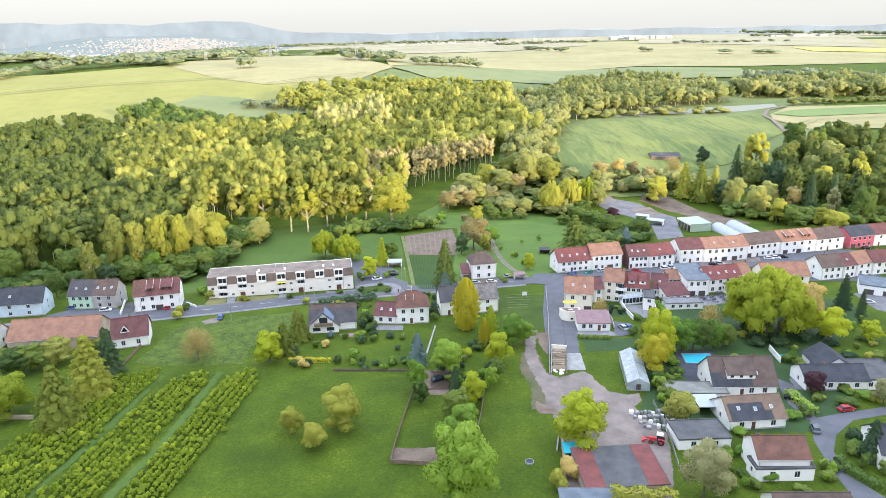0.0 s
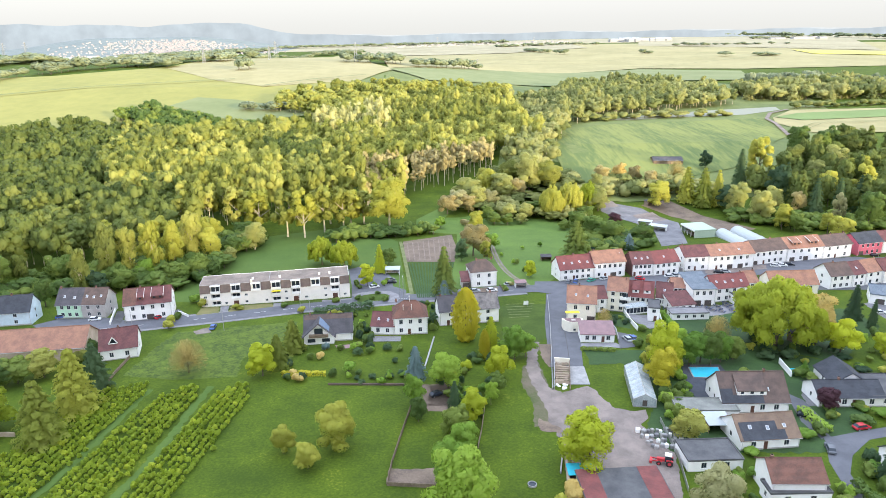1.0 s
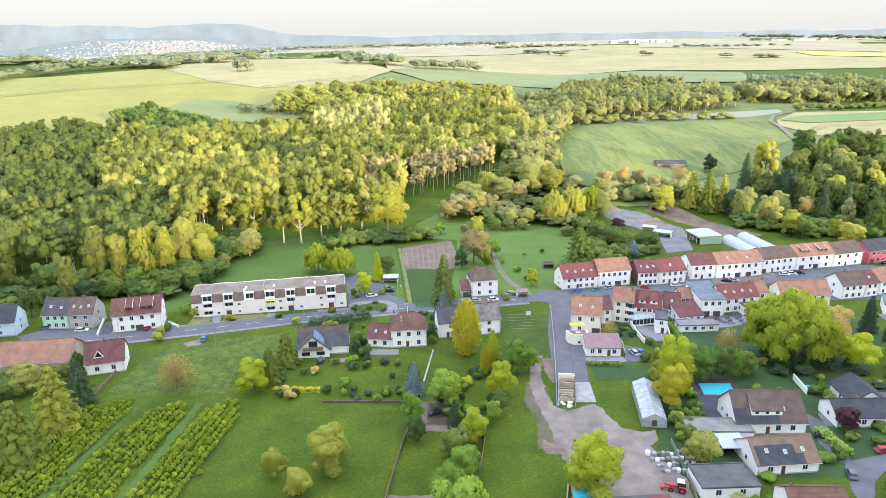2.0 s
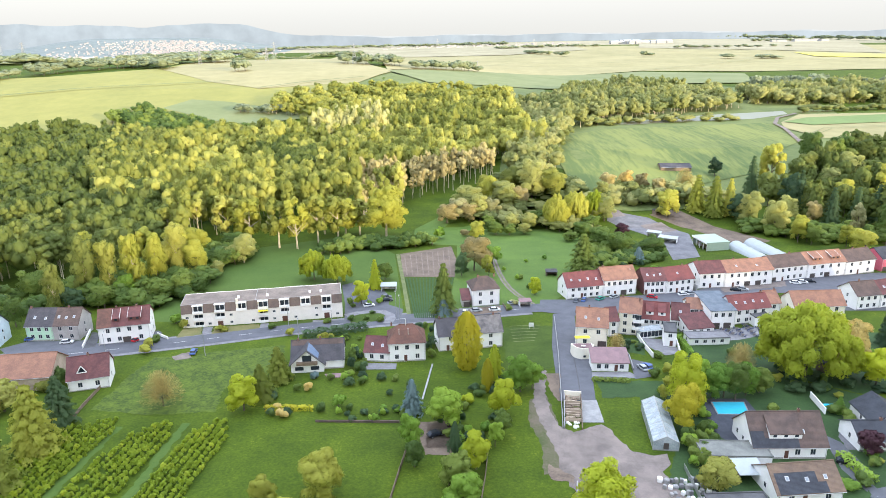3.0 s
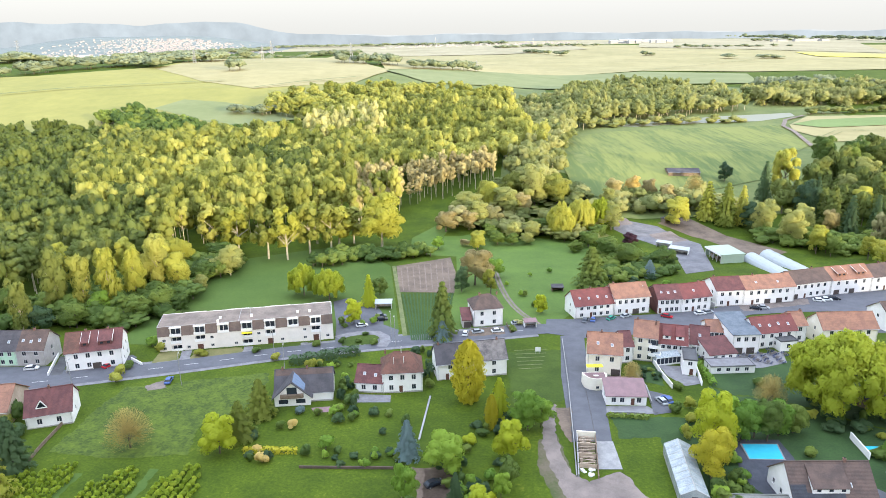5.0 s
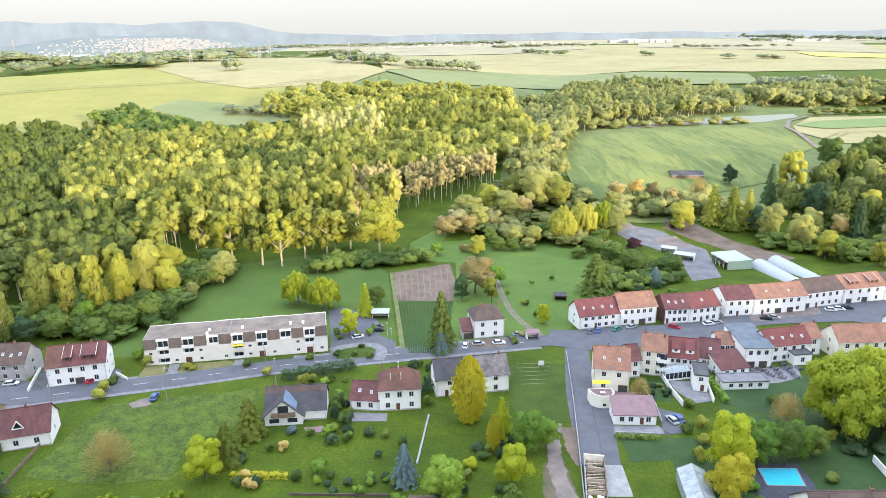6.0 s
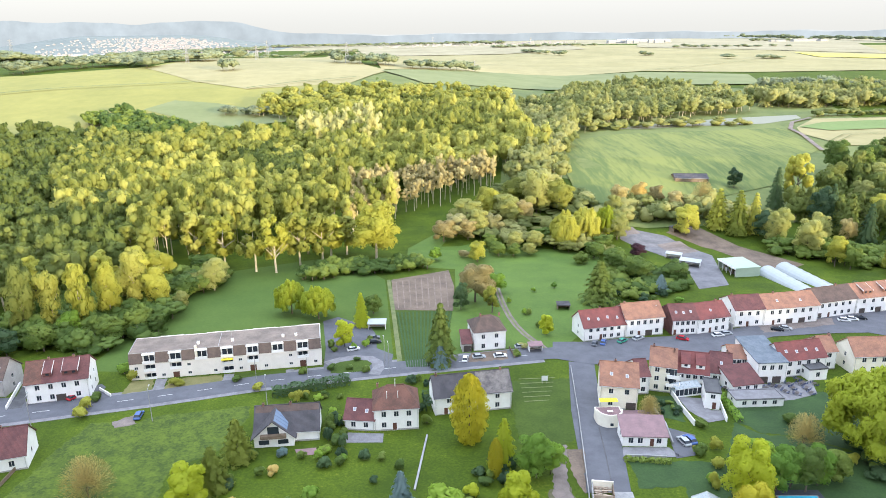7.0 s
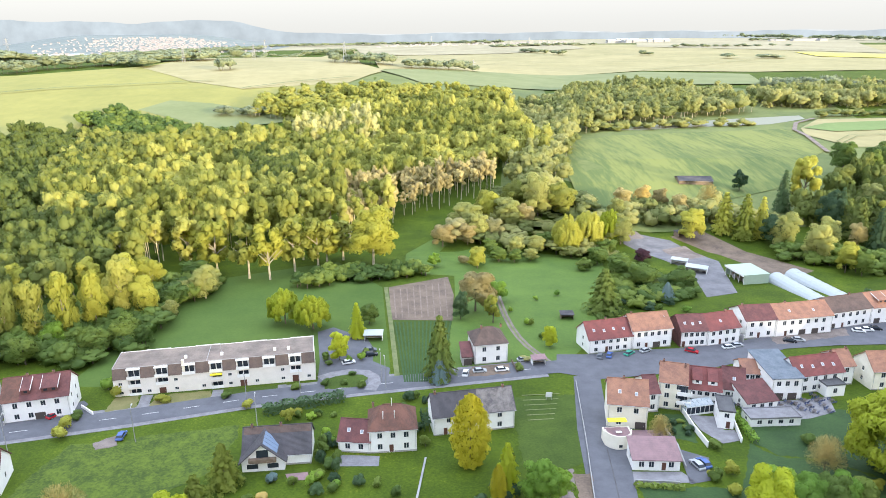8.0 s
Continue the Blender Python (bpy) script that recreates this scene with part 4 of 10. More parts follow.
def hedge(pts, h, w, mat, label, name="hedge"):
    """A dense clipped hedge of leaf clumps along a line."""
    rng = np.random.default_rng(int(abs(pts[0][0] * 13 + pts[0][1] * 7)))
    vs = []
    for a, b in zip(pts[:-1], pts[1:]):
        a, b = Vector(a[:2]), Vector(b[:2])
        ln = (b - a).length
        n = int(ln * (2 * h + w) * 7.0) + 8
        t, u, z = rng.uniform(0, 1, n), rng.uniform(-0.5, 0.5, n), rng.uniform(0.05, 1.0, n)
        side = rng.uniform(0, 1, n) < 2 * h / (2 * h + w)
        u = np.where(side, np.sign(u) * 0.5, u)
        z = np.where(side, z, 1.0)
        d = (b - a) / ln
        px, py = a.x + (b.x - a.x) * t - d.y * u * w, a.y + (b.y - a.y) * t + d.x * u * w
        gz = np.array([terrain(float(i), float(j)) for i, j in zip(px, py)])
        p = np.stack([px, py, gz + z * h * (1 + 0.08 * np.sin(t * ln * 1.3))], axis=1)
        nn = np.stack([np.where(side, -d.y * np.sign(u), 0), np.where(side, d.x * np.sign(u), 0), np.where(side, 0.2, 1.0)], axis=1)
        vs.append(blades(p, nn + rng.normal(size=(n, 3)) * 0.5, 0.6, rng, 1.0, 0.0, nn))
    ob = thing(name, pts[0][0], pts[0][1], None, 0, label, "hedge")
    v = np.concatenate(vs) - np.array([*ob.matrix_world.translation, 0, 0, 0])
    part("foliage", leaf_mesh("foliage", v, M[mat], 0.3), None, ob)
    bm = bmesh.new()
    for a, b in zip(pts[:-1], pts[1:]):
        n = max(2, int((Vector(b[:2]) - Vector(a[:2])).length / 3))
        for i in range(n + 1):
            q = Vector(a[:2]).lerp(Vector(b[:2]), i / n)
            o = ob.matrix_world.translation
            tube(bm, (q.x - o.x, q.y - o.y, terrain(*q) - o.z - 0.1), (q.x - o.x, q.y - o.y, terrain(*q) - o.z + h * 0.7), 0.06, 0.03, 5)
    part("stems", bm, M["bark"], ob)
    return ob


def inside(p, poly):
    c = False
    for (x0, y0), (x1, y1) in zip(poly, poly[1:] + poly[:1]):
        if (y0 > p[1]) != (y1 > p[1]) and p[0] < (x1 - x0) * (p[1] - y0) / (y1 - y0) + x0:
            c = not c
    return c


def woodland(name, poly, gap, kinds, heights, mat, label, seed, n=330, size=1.5, width=0.75, trunk="bark"):
    """A stand of trees that nobody could count: crowns and stems over a patch of land, as one stuff object with two parts."""
    rng = np.random.default_rng(seed)
    protos = []
    for k in kinds:
        for _ in range(3):
            if k == "conifer":
                protos.append((crown_of(k, int(n * 2.1), 0.075 * size, rng), None))
            else:
                lobes = lobes_of(k, rng)
                protos.append((cloud(lobes, int(n * 1.5), 0.058 * size, rng, 0.5, 0.9), masses(lobes, rng)))
    xs, ys = [p[0] for p in poly], [p[1] for p in poly]
    vs, ts, ms, mts, stems = [], [], [], [], bmesh.new()
    y = min(ys)
    row = 0
    while y < max(ys):
        x = min(xs) + (gap / 2 if row % 2 else 0)
        while x < max(xs):
            px, py = x + rng.uniform(-0.4, 0.4) * gap, y + rng.uniform(-0.4, 0.4) * gap
            if inside((px, py), poly):
                h = rng.uniform(*heights) * (1.0 + 0.3 * noise.noise((px / 45, py / 45, seed * 1.3)))
                w = gap * rng.uniform(1.25, 1.75) * width / 0.75
                a = rng.uniform(0, 6.283)
                leaves, mass = protos[rng.integers(len(protos))]
                ca, sa = math.cos(a), math.sin(a)
                z0 = terrain(px, py)
                tint = min(0.99, max(0.01, 0.5 + 0.75 * noise.noise((px / 70, py / 90, seed * 3.7)) + rng.uniform(-0.2, 0.2)))
                for q, to, tones in ((leaves, vs, ts), (mass, ms, mts)):
                    if q is None:
                        continue
                    out = np.stack([(q[:, 3] * ca - q[:, 4] * sa) / w, (q[:, 3] * sa + q[:, 4] * ca) / w, q[:, 5] / h], axis=1)
                    out /= np.linalg.norm(out, axis=1, keepdims=True)
                    to.append(np.stack([px + (q[:, 0] * ca - q[:, 1] * sa) * w, py + (q[:, 0] * sa + q[:, 1] * ca) * w, z0 + q[:, 2] * h, *out.T], axis=1))
                    tones.append(np.full(len(q), tint))
                tube(stems, (px, py, z0 - 0.3), (px + rng.uniform(-0.5, 0.5), py, z0 + h * 0.7), 0.26, 0.08, 5)
            x += gap
        y += gap * 0.87
        row += 1
    ob = tagged(new(name), label, "woodland", "", "stuff")
    mass = np.concatenate(ms) if ms else None
    part("leaves", leaf_mesh("leaves", np.concatenate(vs), M[mat], np.concatenate(ts), mass, np.concatenate(mts) if ms else 0.0), None, ob)
    part("stems", stems, M[trunk], ob)
    return ob


def grove(poly, gap, kinds, heights, mat, label, seed, n=300, size=1.0, width=0.75, trunk="bark"):
    """Single trees at the front of a wood, each one with its trunk and crown; a few crowns of each kind are shared."""
    rng = np.random.default_rng(seed)
    protos = []
    for k in kinds:
        for _ in range(3):
            bm = bmesh.new()
            tube(bm, (0, 0, -0.03), (0.02, 0, 0.45), 0.017, 0.012, 6)
            tube(bm, (0.02, 0, 0.44), (0, 0.01, 0.85), 0.012, 0.004, 5)
            for i in range(5):
                a, z = i * 1.3 + rng.uniform(0, 0.5), rng.uniform(0.42, 0.62)
                tube(bm, (0.01, 0, z), (0.17 * math.cos(a), 0.17 * math.sin(a), z + rng.uniform(0.14, 0.24)), 0.007, 0.002, 4)
            if k == "conifer":
                crown = leaf_mesh("crown", crown_of(k, int(n * 4), 0.05 * size, rng), M[mat])
            else:
                lobes = lobes_of(k, rng)
                crown = leaf_mesh("crown", cloud(lobes, int(n * 2.4), 0.046 * size, rng, 0.5, 0.9), M[mat], 0.0, masses(lobes, rng))
            protos.append((mesh_of(bm, "trunk", M[trunk]), crown))
    xs, ys = [p[0] for p in poly], [p[1] for p in poly]
    y, row = min(ys), 0
    while y < max(ys):
        x = min(xs) + (gap / 2 if row % 2 else 0)
        while x < max(xs):
            px, py = x + rng.uniform(-0.4, 0.4) * gap, y + rng.uniform(-0.4, 0.4) * gap
            if inside((px, py), poly):
                h = rng.uniform(*heights) * (1.0 + 0.25 * noise.noise((px / 45, py / 45, seed * 1.3)))
                w = gap * rng.uniform(1.25, 1.75) * width / 0.75
                ob = tagged(new("tree"), label, "tree", "trees of the wood edge")
                ob.matrix_basis = pose(px, py, terrain(px, py), 0, 0, rng.uniform(0, 360)) @ Matrix.Diagonal((w, w, h, 1))
                stem, crown = protos[rng.integers(len(protos))]
                part("trunk", stem, None, ob)
                part("crown", crown, None, ob)
            x += gap
        y += gap * 0.87
        row += 1


M["skyglass"] = plain("pond_water", (0.25, 0.26, 0.2), rough=0.45)


M["flats_wall"] = material("pinkish_render", (0.85, 0.795, 0.745), (0.75, 0.7, 0.655), scale=0.3, fine=5.0, bump=0.12)


def flats(x0, y0, x1, y1):
    """Three-storey block of flats: white walls, brown mansard panels between white loggias, flat felt roof with stepped parapets."""
    w, rz = math.hypot(x1 - x0, y1 - y0), math.degrees(math.atan2(y1 - y0, x1 - x0))
    d, h, n = 11.5, 6.0, 15
    seg = w / n
    ob = thing("apartment_block", x0, y0, min(terrain(x0, y0), terrain(x1, y1)) - 0.2, rz, "long white three-storey block of flats with brown mansard panels", "apartment block")
    holes = []
    for k in range(n):
        u = seg * k
        for zz in (0.7, 3.5):
            if k % 2 and k not in (5, 11) and not (k in (3, 9, 13) and zz < 1):
                holes.append((u + 0.25, zz - 0.1, seg - 0.5, 2.0, "loggia"))
            elif k % 2 == 0 and (k + int(zz)) % 4 != 1:
                holes.append((u + seg * 0.35, zz + 0.55, 1.1, 0.9, "window"))
        if k in (3, 9, 13):
            holes.append((u + 0.8, 0.1, 1.9, 2.3, "door"))
    bm = bmesh.new()
    side = [(2.5, 1.2, 1.0, 1.0), (2.5, 3.9, 1.0, 1.0), (7.5, 1.2, 1.0, 1.0), (7.5, 3.9, 1.0, 1.0)]
    for mt, wide, hs in ((Matrix.Identity(4), w, [q for q in holes if q[4] != "loggia"]), (pose(w, 0, 0, 0, 0, 90), d, side), (pose(0, d, 0, 0, 0, -90), d, []), (pose(w, d, 0, 0, 0, 180), w, [])):
        cut = hs + [q for q in holes if q[4] == "loggia"] if wide == w and mt == Matrix.Identity(4) else hs
        for f in facade(bm, wide, h, cut, 0.18):
            bm.faces.new([bm.verts.new(mt @ Vector(p)) for p in f])
    part("wall", bm, M["flats_wall"], ob)
    for q in holes:
        if q[4] != "loggia":
            window_part(ob, Matrix.Translation((q[0], 0, q[1])), q[2], q[3], q[4])
            continue
        u, z, ww, hh = q[:4]
        bm = bmesh.new()
        for f in (((u, 0, z), (u, 1.3, z), (u, 1.3, z + hh), (u, 0, z + hh)), ((u + ww, 1.3, z), (u + ww, 0, z), (u + ww, 0, z + hh), (u + ww, 1.3, z + hh)), ((u, 1.3, z), (u + ww, 1.3, z), (u + ww, 1.3, z + hh), (u, 1.3, z + hh)), ((u, 0, z), (u + ww, 0, z), (u + ww, 1.3, z), (u, 1.3, z)), ((u, 0, z + hh), (u, 1.3, z + hh), (u + ww, 1.3, z + hh), (u + ww, 0, z + hh))):
            bm.faces.new([bm.verts.new(p) for p in f])
        lg = part("loggia", bm, M["white"], ob)
        for a, b in ((0.08, 0.45), (0.5, 0.92)):
            part("pane", box_mesh(u + ww * a, 1.24, z + 0.1, u + ww * b, 1.29, z + hh - 0.15), M["glass"], lg)
        part("railing", box_mesh(u - 0.1, -0.16, z - 0.1, u + ww + 0.1, -0.04, z + 0.85), M["white"], lg)
    part("attic_wall", box_mesh(0.02, 0.9, h, w - 0.02, d, h + 2.9), M["white"], ob)
    for k in range(n):
        u0 = seg * k
        if k % 2 == 0:
            bm = bmesh.new()
            v = [bm.verts.new(p) for p in ((u0, -0.25, h), (u0 + seg, -0.25, h), (u0 + seg, 0.7, h + 3.0), (u0, 0.7, h + 3.0), (u0, 0.95, h), (u0 + seg, 0.95, h), (u0 + seg, 0.95, h + 3.0), (u0, 0.95, h + 3.0))]
            for f in ((0, 1, 2, 3), (1, 5, 6, 2), (4, 0, 3, 7), (3, 2, 6, 7), (1, 0, 4, 5)):
                bm.faces.new([v[i] for i in f])
            part("mansard_panel", bm, M["mansard"], ob)
        else:
            part("railing", box_mesh(u0 + 0.05, -0.35, h - 0.15, u0 + seg - 0.05, -0.2, h + 0.75), M["white"], ob)
            part("balcony_floor", box_mesh(u0 + 0.05, -0.2, h - 0.15, u0 + seg - 0.05, 0.88, h + 0.02), M["concrete"], ob)
            part("canopy", box_mesh(u0 + 0.02, -0.1, h + 2.55, u0 + seg - 0.02, 0.9, h + 2.8), M["white"], ob)
            for a, b in ((0.12, 0.48), (0.54, 0.88)):
                part("pane", box_mesh(u0 + seg * a, 0.84, h + 0.3, u0 + seg * b, 0.897, h + 2.3), M["glass"], ob)
    part("roof", box_mesh(0.15, 0.95, h + 2.9, w - 0.15, d - 0.15, h + 3.1), M["apt_roof"], ob)
    for k in range(8):
        u0, off = w * k / 8, (0.35 if k % 2 else 0.0)
        part("parapet", box_mesh(u0, 0.78, h + 3.0, u0 + w / 8, 0.92, h + 3.12), M["plinth"], ob)
        part("parapet", box_mesh(u0, d - 0.2 + off, h + 2.6, u0 + w / 8, d + 0.02 + off, h + 3.2), M["flats_wall"], ob)
    for u in (0.0, w / 2 - 2.5, w - 0.3):
        part("parapet", box_mesh(u, 0.92, h + 2.95, u + 0.16, d - 0.2, h + 3.22), M["plinth"], ob)
    for u in (0.34, 0.52, 0.79, 0.86):
        part("chimney", box_mesh(w * u, 3.5, h + 3.1, w * u + 0.8, 4.3, h + 3.9), M["white"], ob)
    part("chimney", box_mesh(w * 0.335, 0.2, h - 0.5, w * 0.335 + 0.7, 0.9, h + 4.2), M["cream"], ob)
    part("awning", box_mesh(seg * 7 + 0.2, -1.3, h - 0.75, seg * 8 - 0.2, -0.2, h - 0.6), M["yellow_cloth"], ob, "yellow sun awning")
    bm = bmesh.new()
    tube(bm, (w * 0.52, 6, h + 3.1), (w * 0.52, 6, h + 6.0), 0.05, 0.03, 5)
    part("aerial", bm, M["metal"], ob)
    return ob
def crop_rows(blocks, way, label):
    """Rows of low leafy plants that nobody could count, in blocks between grass lanes."""
    rng = np.random.default_rng(77)
    proto = [crown_of("bush", 80, 0.3, rng) for _ in range(4)]
    d = Vector(way).normalized()
    s = Vector((-d.y, d.x))
    vs, ts = [], []
    for poly in blocks:
        us = [Vector(p).dot(d) for p in poly]
        ws = [Vector(p).dot(s) for p in poly]
        w = min(ws)
        while w < max(ws):
            u = min(us)
            while u < max(us):
                p = d * (u + rng.uniform(-0.2, 0.2)) + s * (w + rng.uniform(-0.15, 0.15))
                if inside(p, poly) and rng.uniform() < 0.97:
                    q, a, k = proto[rng.integers(4)], rng.uniform(0, 6.283), rng.uniform(0.85, 1.3)
                    ca, sa = math.cos(a), math.sin(a)
                    vs.append(np.stack([p.x + (q[:, 0] * ca - q[:, 1] * sa) * 1.35 * k, p.y + (q[:, 0] * sa + q[:, 1] * ca) * 1.35 * k, terrain(p.x, p.y) + q[:, 2] * 1.5 * k, q[:, 3] * ca - q[:, 4] * sa, q[:, 3] * sa + q[:, 4] * ca, q[:, 5]], axis=1))
                    ts.append(np.full(len(q), rng.uniform(0.2, 0.9)))
                u += 1.45
            w += 1.8
    ob = tagged(new("crop_rows"), label, "crop", "", "stuff")
    part("plants", leaf_mesh("plants", np.concatenate(vs), M["crop"], np.concatenate(ts)), None, ob)
    return ob


def swimming_pool(corners, z):
    c = [Vector(p) for p in corners]
    mid = sum(c, Vector((0, 0))) / 4
    ob = thing("swimming_pool", mid.x, mid.y, z, 0, "turquoise garden swimming pool with a pale rim", "swimming pool")
    bm = bmesh.new()
    bm.faces.new([bm.verts.new((p.x - mid.x, p.y - mid.y, 0.14)) for p in c])
    for f in bm.faces:
        if f.normal.z < 0:
            f.normal_flip()
    part("water", bm, M["pool"], ob)
    for i in range(4):
        a, b = c[i] - mid, c[(i + 1) % 4] - mid
        bm = bmesh.new()
        out = lambda v: v + v.normalized() * 0.35
        slab(bm, [(a.x, a.y, 0.17), (b.x, b.y, 0.17), (*out(b), 0.17), (*out(a), 0.17)], 0.25)
        part("coping", bm, M["concrete"], ob)
    return ob


def greenhouse(x, y, rz, w, d, h=2.3, rise=1.5):
    """A long glasshouse: metal bars, separate panes, a door end."""
    ob = thing("greenhouse", x, y, None, rz, "long glass greenhouse with a metal frame on a lawn", "greenhouse")
    n = 8
    for side in (0, 1):
        for i in range(n):
            y0, y1 = d * i / n + 0.05, d * (i + 1) / n - 0.05
            x0, x1 = (0, w / 2) if side == 0 else (w, w / 2)
            bm = bmesh.new()
            q = [(x0, y0, h), (x0, y1, h), (x1, y1, h + rise), (x1, y0, h + rise)]
            slab(bm, q if side else q[::-1], 0.05)
            part("roof_pane", bm, M["gh_glass"], ob)
            part("side_pane", box_mesh(x0 - 0.03, y0, 0.4, x0 + 0.03, y1, h - 0.05), M["gh_glass"], ob)
    for i in range(n + 1):
        bm = bmesh.new()
        yy = d * i / n
        for a, b in (((0, yy, 0), (0, yy, h)), ((w, yy, 0), (w, yy, h)), ((0, yy, h), (w / 2, yy, h + rise)), ((w, yy, h), (w / 2, yy, h + rise))):
            tube(bm, a, b, 0.07, 0.07, 5)
        part("frame", bm, M["metal"], ob)
    for yy in (0.0, d):
        bm = bmesh.new()
        v = [bm.verts.new(p) for p in ((0, yy, 0.3), (w, yy, 0.3), (w, yy, h), (w / 2, yy, h + rise), (0, yy, h))]
        bm.faces.new(v)
        part("end_glazing", bm, M["gh_glass"], ob)
    bm = bmesh.new()
    tube(bm, (w / 2, -0.1, h + rise), (w / 2, d + 0.1, h + rise), 0.1, 0.1, 6)
    part("ridge", bm, M["metal"], ob)
    part("door", box_mesh(w / 2 - 0.6, -0.08, 0.05, w / 2 + 0.6, -0.02, 2.0), M["garage"], ob)
    for a in ((0, -0.1, -0.4, 0.2, d, 0.4), (w - 0.2, -0.1, -0.4, w, d, 0.4), (0.2, -0.1, -0.4, w - 0.2, 0.1, 0.35)):
        part("plinth", box_mesh(*a), M["concrete"], ob)
    return ob


def polytunnel(a, b, r):
    a, b = Vector(a), Vector(b)
    ln, rz = (b - a).length, math.degrees(math.atan2(b.y - a.y, b.x - a.x))
    ob = thing("polytunnel", a.x, a.y, min(terrain(*a), terrain(*b)), rz, "white plastic film tunnel of the plant nursery", "polytunnel", "polytunnels")
    n, m = 10, 14
    bm = bmesh.new()
    rows = [[bm.verts.new((ln * j / m, r * math.cos(math.pi * i / n), 0.9 * r * math.sin(math.pi * i / n) * (1.0 - 0.02 * (j % 2)))) for i in range(n + 1)] for j in range(m + 1)]
    for p, q in zip(rows[:-1], rows[1:]):
        for i in range(n):
            bm.faces.new((p[i], q[i], q[i + 1], p[i + 1]))
    bm.faces.new(rows[0])
    bm.faces.new(rows[-1][::-1])
    part("film", bm, M["film"], ob)
    for j in range(0, m + 1, 2):
        bm = bmesh.new()
        rings = []
        for i in range(n + 1):
            ca, sa = math.cos(math.pi * i / n), math.sin(math.pi * i / n)
            rings.append([bm.verts.new((ln * j / m + o, r * (1.01 + k) * ca, r * (0.915 + k) * sa)) for o, k in ((-0.05, 0.0), (0, 0.012), (0.05, 0.0), (0, -0.012))])
        for p, q in zip(rings[:-1], rings[1:]):
            for i in range(4):
                bm.faces.new((p[i], p[(i + 1) % 4], q[(i + 1) % 4], q[i]))
        part("hoop", bm, M["metal"], ob)
    return ob


def round_terrace(x, y, r, h):
    """A half-round roof terrace with a solid parapet, above a rounded white storey."""
    ob = thing("terrace", x, y, None, 0, "rounded cream terrace with a tiled deck and plants", "terrace")
    n = 18
    bm = bmesh.new()
    ring = [(r * math.cos(math.pi + math.pi * i / n), r * math.sin(math.pi + math.pi * i / n)) for i in range(n + 1)]
    ring = [(r, 2.5)] + [(-r, 2.5)] + ring
    lo, hi = [bm.verts.new((*p, -0.8)) for p in ring], [bm.verts.new((*p, h)) for p in ring]
    bm.faces.new(hi)
    for i in range(len(ring)):
        j = (i + 1) % len(ring)
        bm.faces.new((lo[i], lo[j], hi[j], hi[i]))
    bmesh.ops.recalc_face_normals(bm, faces=bm.faces[:])
    part("wall", bm, M["cream"], ob)
    bm = bmesh.new()
    bm.faces.new([bm.verts.new((p[0] * 0.9, p[1] * 0.9, h + 0.02)) for p in ring])
    for f in bm.faces:
        if f.normal.z < 0:
            f.normal_flip()
    part("deck", bm, M["roof_pink"], ob)
    bm = bmesh.new()
    arc = ring[2:]
    cols = [[bm.verts.new((p[0] * k, p[1] * k, zz)) for k, zz in ((1, h), (1, h + 0.9), (0.93, h + 0.9), (0.93, h))] for p in arc]
    for p, q in zip(cols[:-1], cols[1:]):
        for i in range(3):
            bm.faces.new((p[i], q[i], q[i + 1], p[i + 1]))
    bmesh.ops.recalc_face_normals(bm, faces=bm.faces[:])
    part("parapet", bm, M["cream"], ob)
    part("awning", box_mesh(-r * 0.7, 0.6, h + 2.5, r * 0.7, 2.4, h + 2.6), M["yellow_cloth"], ob, "yellow sun awning")
    part("table", box_mesh(-0.7, -1.2, h + 0.65, 0.7, -0.4, h + 0.72), M["frame"], ob)
    part("pane", box_mesh(-0.4, -r - 0.02, 0.9, 0.4, -r + 0.1, 1.6), M["glass"], ob)
    return ob


def tractor(x, y, rz):
    ob = thing("tractor", x, y, None, rz, "red farm tractor with a white cab roof in the yard", "tractor")
    bm = box_mesh(0.2, -0.4, 0.8, 2.0, 0.4, 1.5)
    bmesh.ops.bevel(bm, geom=bm.edges[:], offset=0.08, segments=2, affect="EDGES")
    part("bonnet", bm, M["tractor_red"], ob)
    part("cab", box_mesh(-1.1, -0.65, 1.0, 0.2, 0.65, 2.5), M["glass"], ob)
    part("cab_roof", box_mesh(-1.2, -0.75, 2.5, 0.3, 0.75, 2.65), M["frame"], ob)
    part("mudguard", box_mesh(-1.5, -1.05, 1.4, -0.1, -0.6, 1.6), M["tractor_red"], ob)
    part("mudguard", box_mesh(-1.5, 0.6, 1.4, -0.1, 1.05, 1.6), M["tractor_red"], ob)
    for sx, sy, r in ((-0.8, -0.85, 0.8), (-0.8, 0.85, 0.8), (1.5, -0.75, 0.5), (1.5, 0.75, 0.5)):
        bm = bmesh.new()
        tube(bm, (sx, sy - 0.2, r), (sx, sy + 0.2, r), r, r, 14)
        wh = part("wheel", bm, M["rubber"], ob)
        bm = bmesh.new()
        tube(bm, (sx, sy - 0.22, r), (sx, sy + 0.22, r), r * 0.5, r * 0.5, 10)
        part("rim", bm, M["tractor_red"], wh)
    part("loader_arm", box_mesh(0.8, -0.6, 0.7, 3.0, -0.45, 0.95), M["tractor_red"], ob)
    part("loader_arm", box_mesh(0.8, 0.45, 0.7, 3.0, 0.6, 0.95), M["tractor_red"], ob)
    part("bucket", box_mesh(2.9, -0.8, 0.2, 3.5, 0.8, 0.8), M["tractor_red"], ob)
    return ob


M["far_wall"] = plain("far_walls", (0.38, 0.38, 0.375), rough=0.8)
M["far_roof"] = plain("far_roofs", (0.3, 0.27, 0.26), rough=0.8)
M["tractor_red"] = plain("tractor_red", (0.55, 0.05, 0.06), rough=0.4)


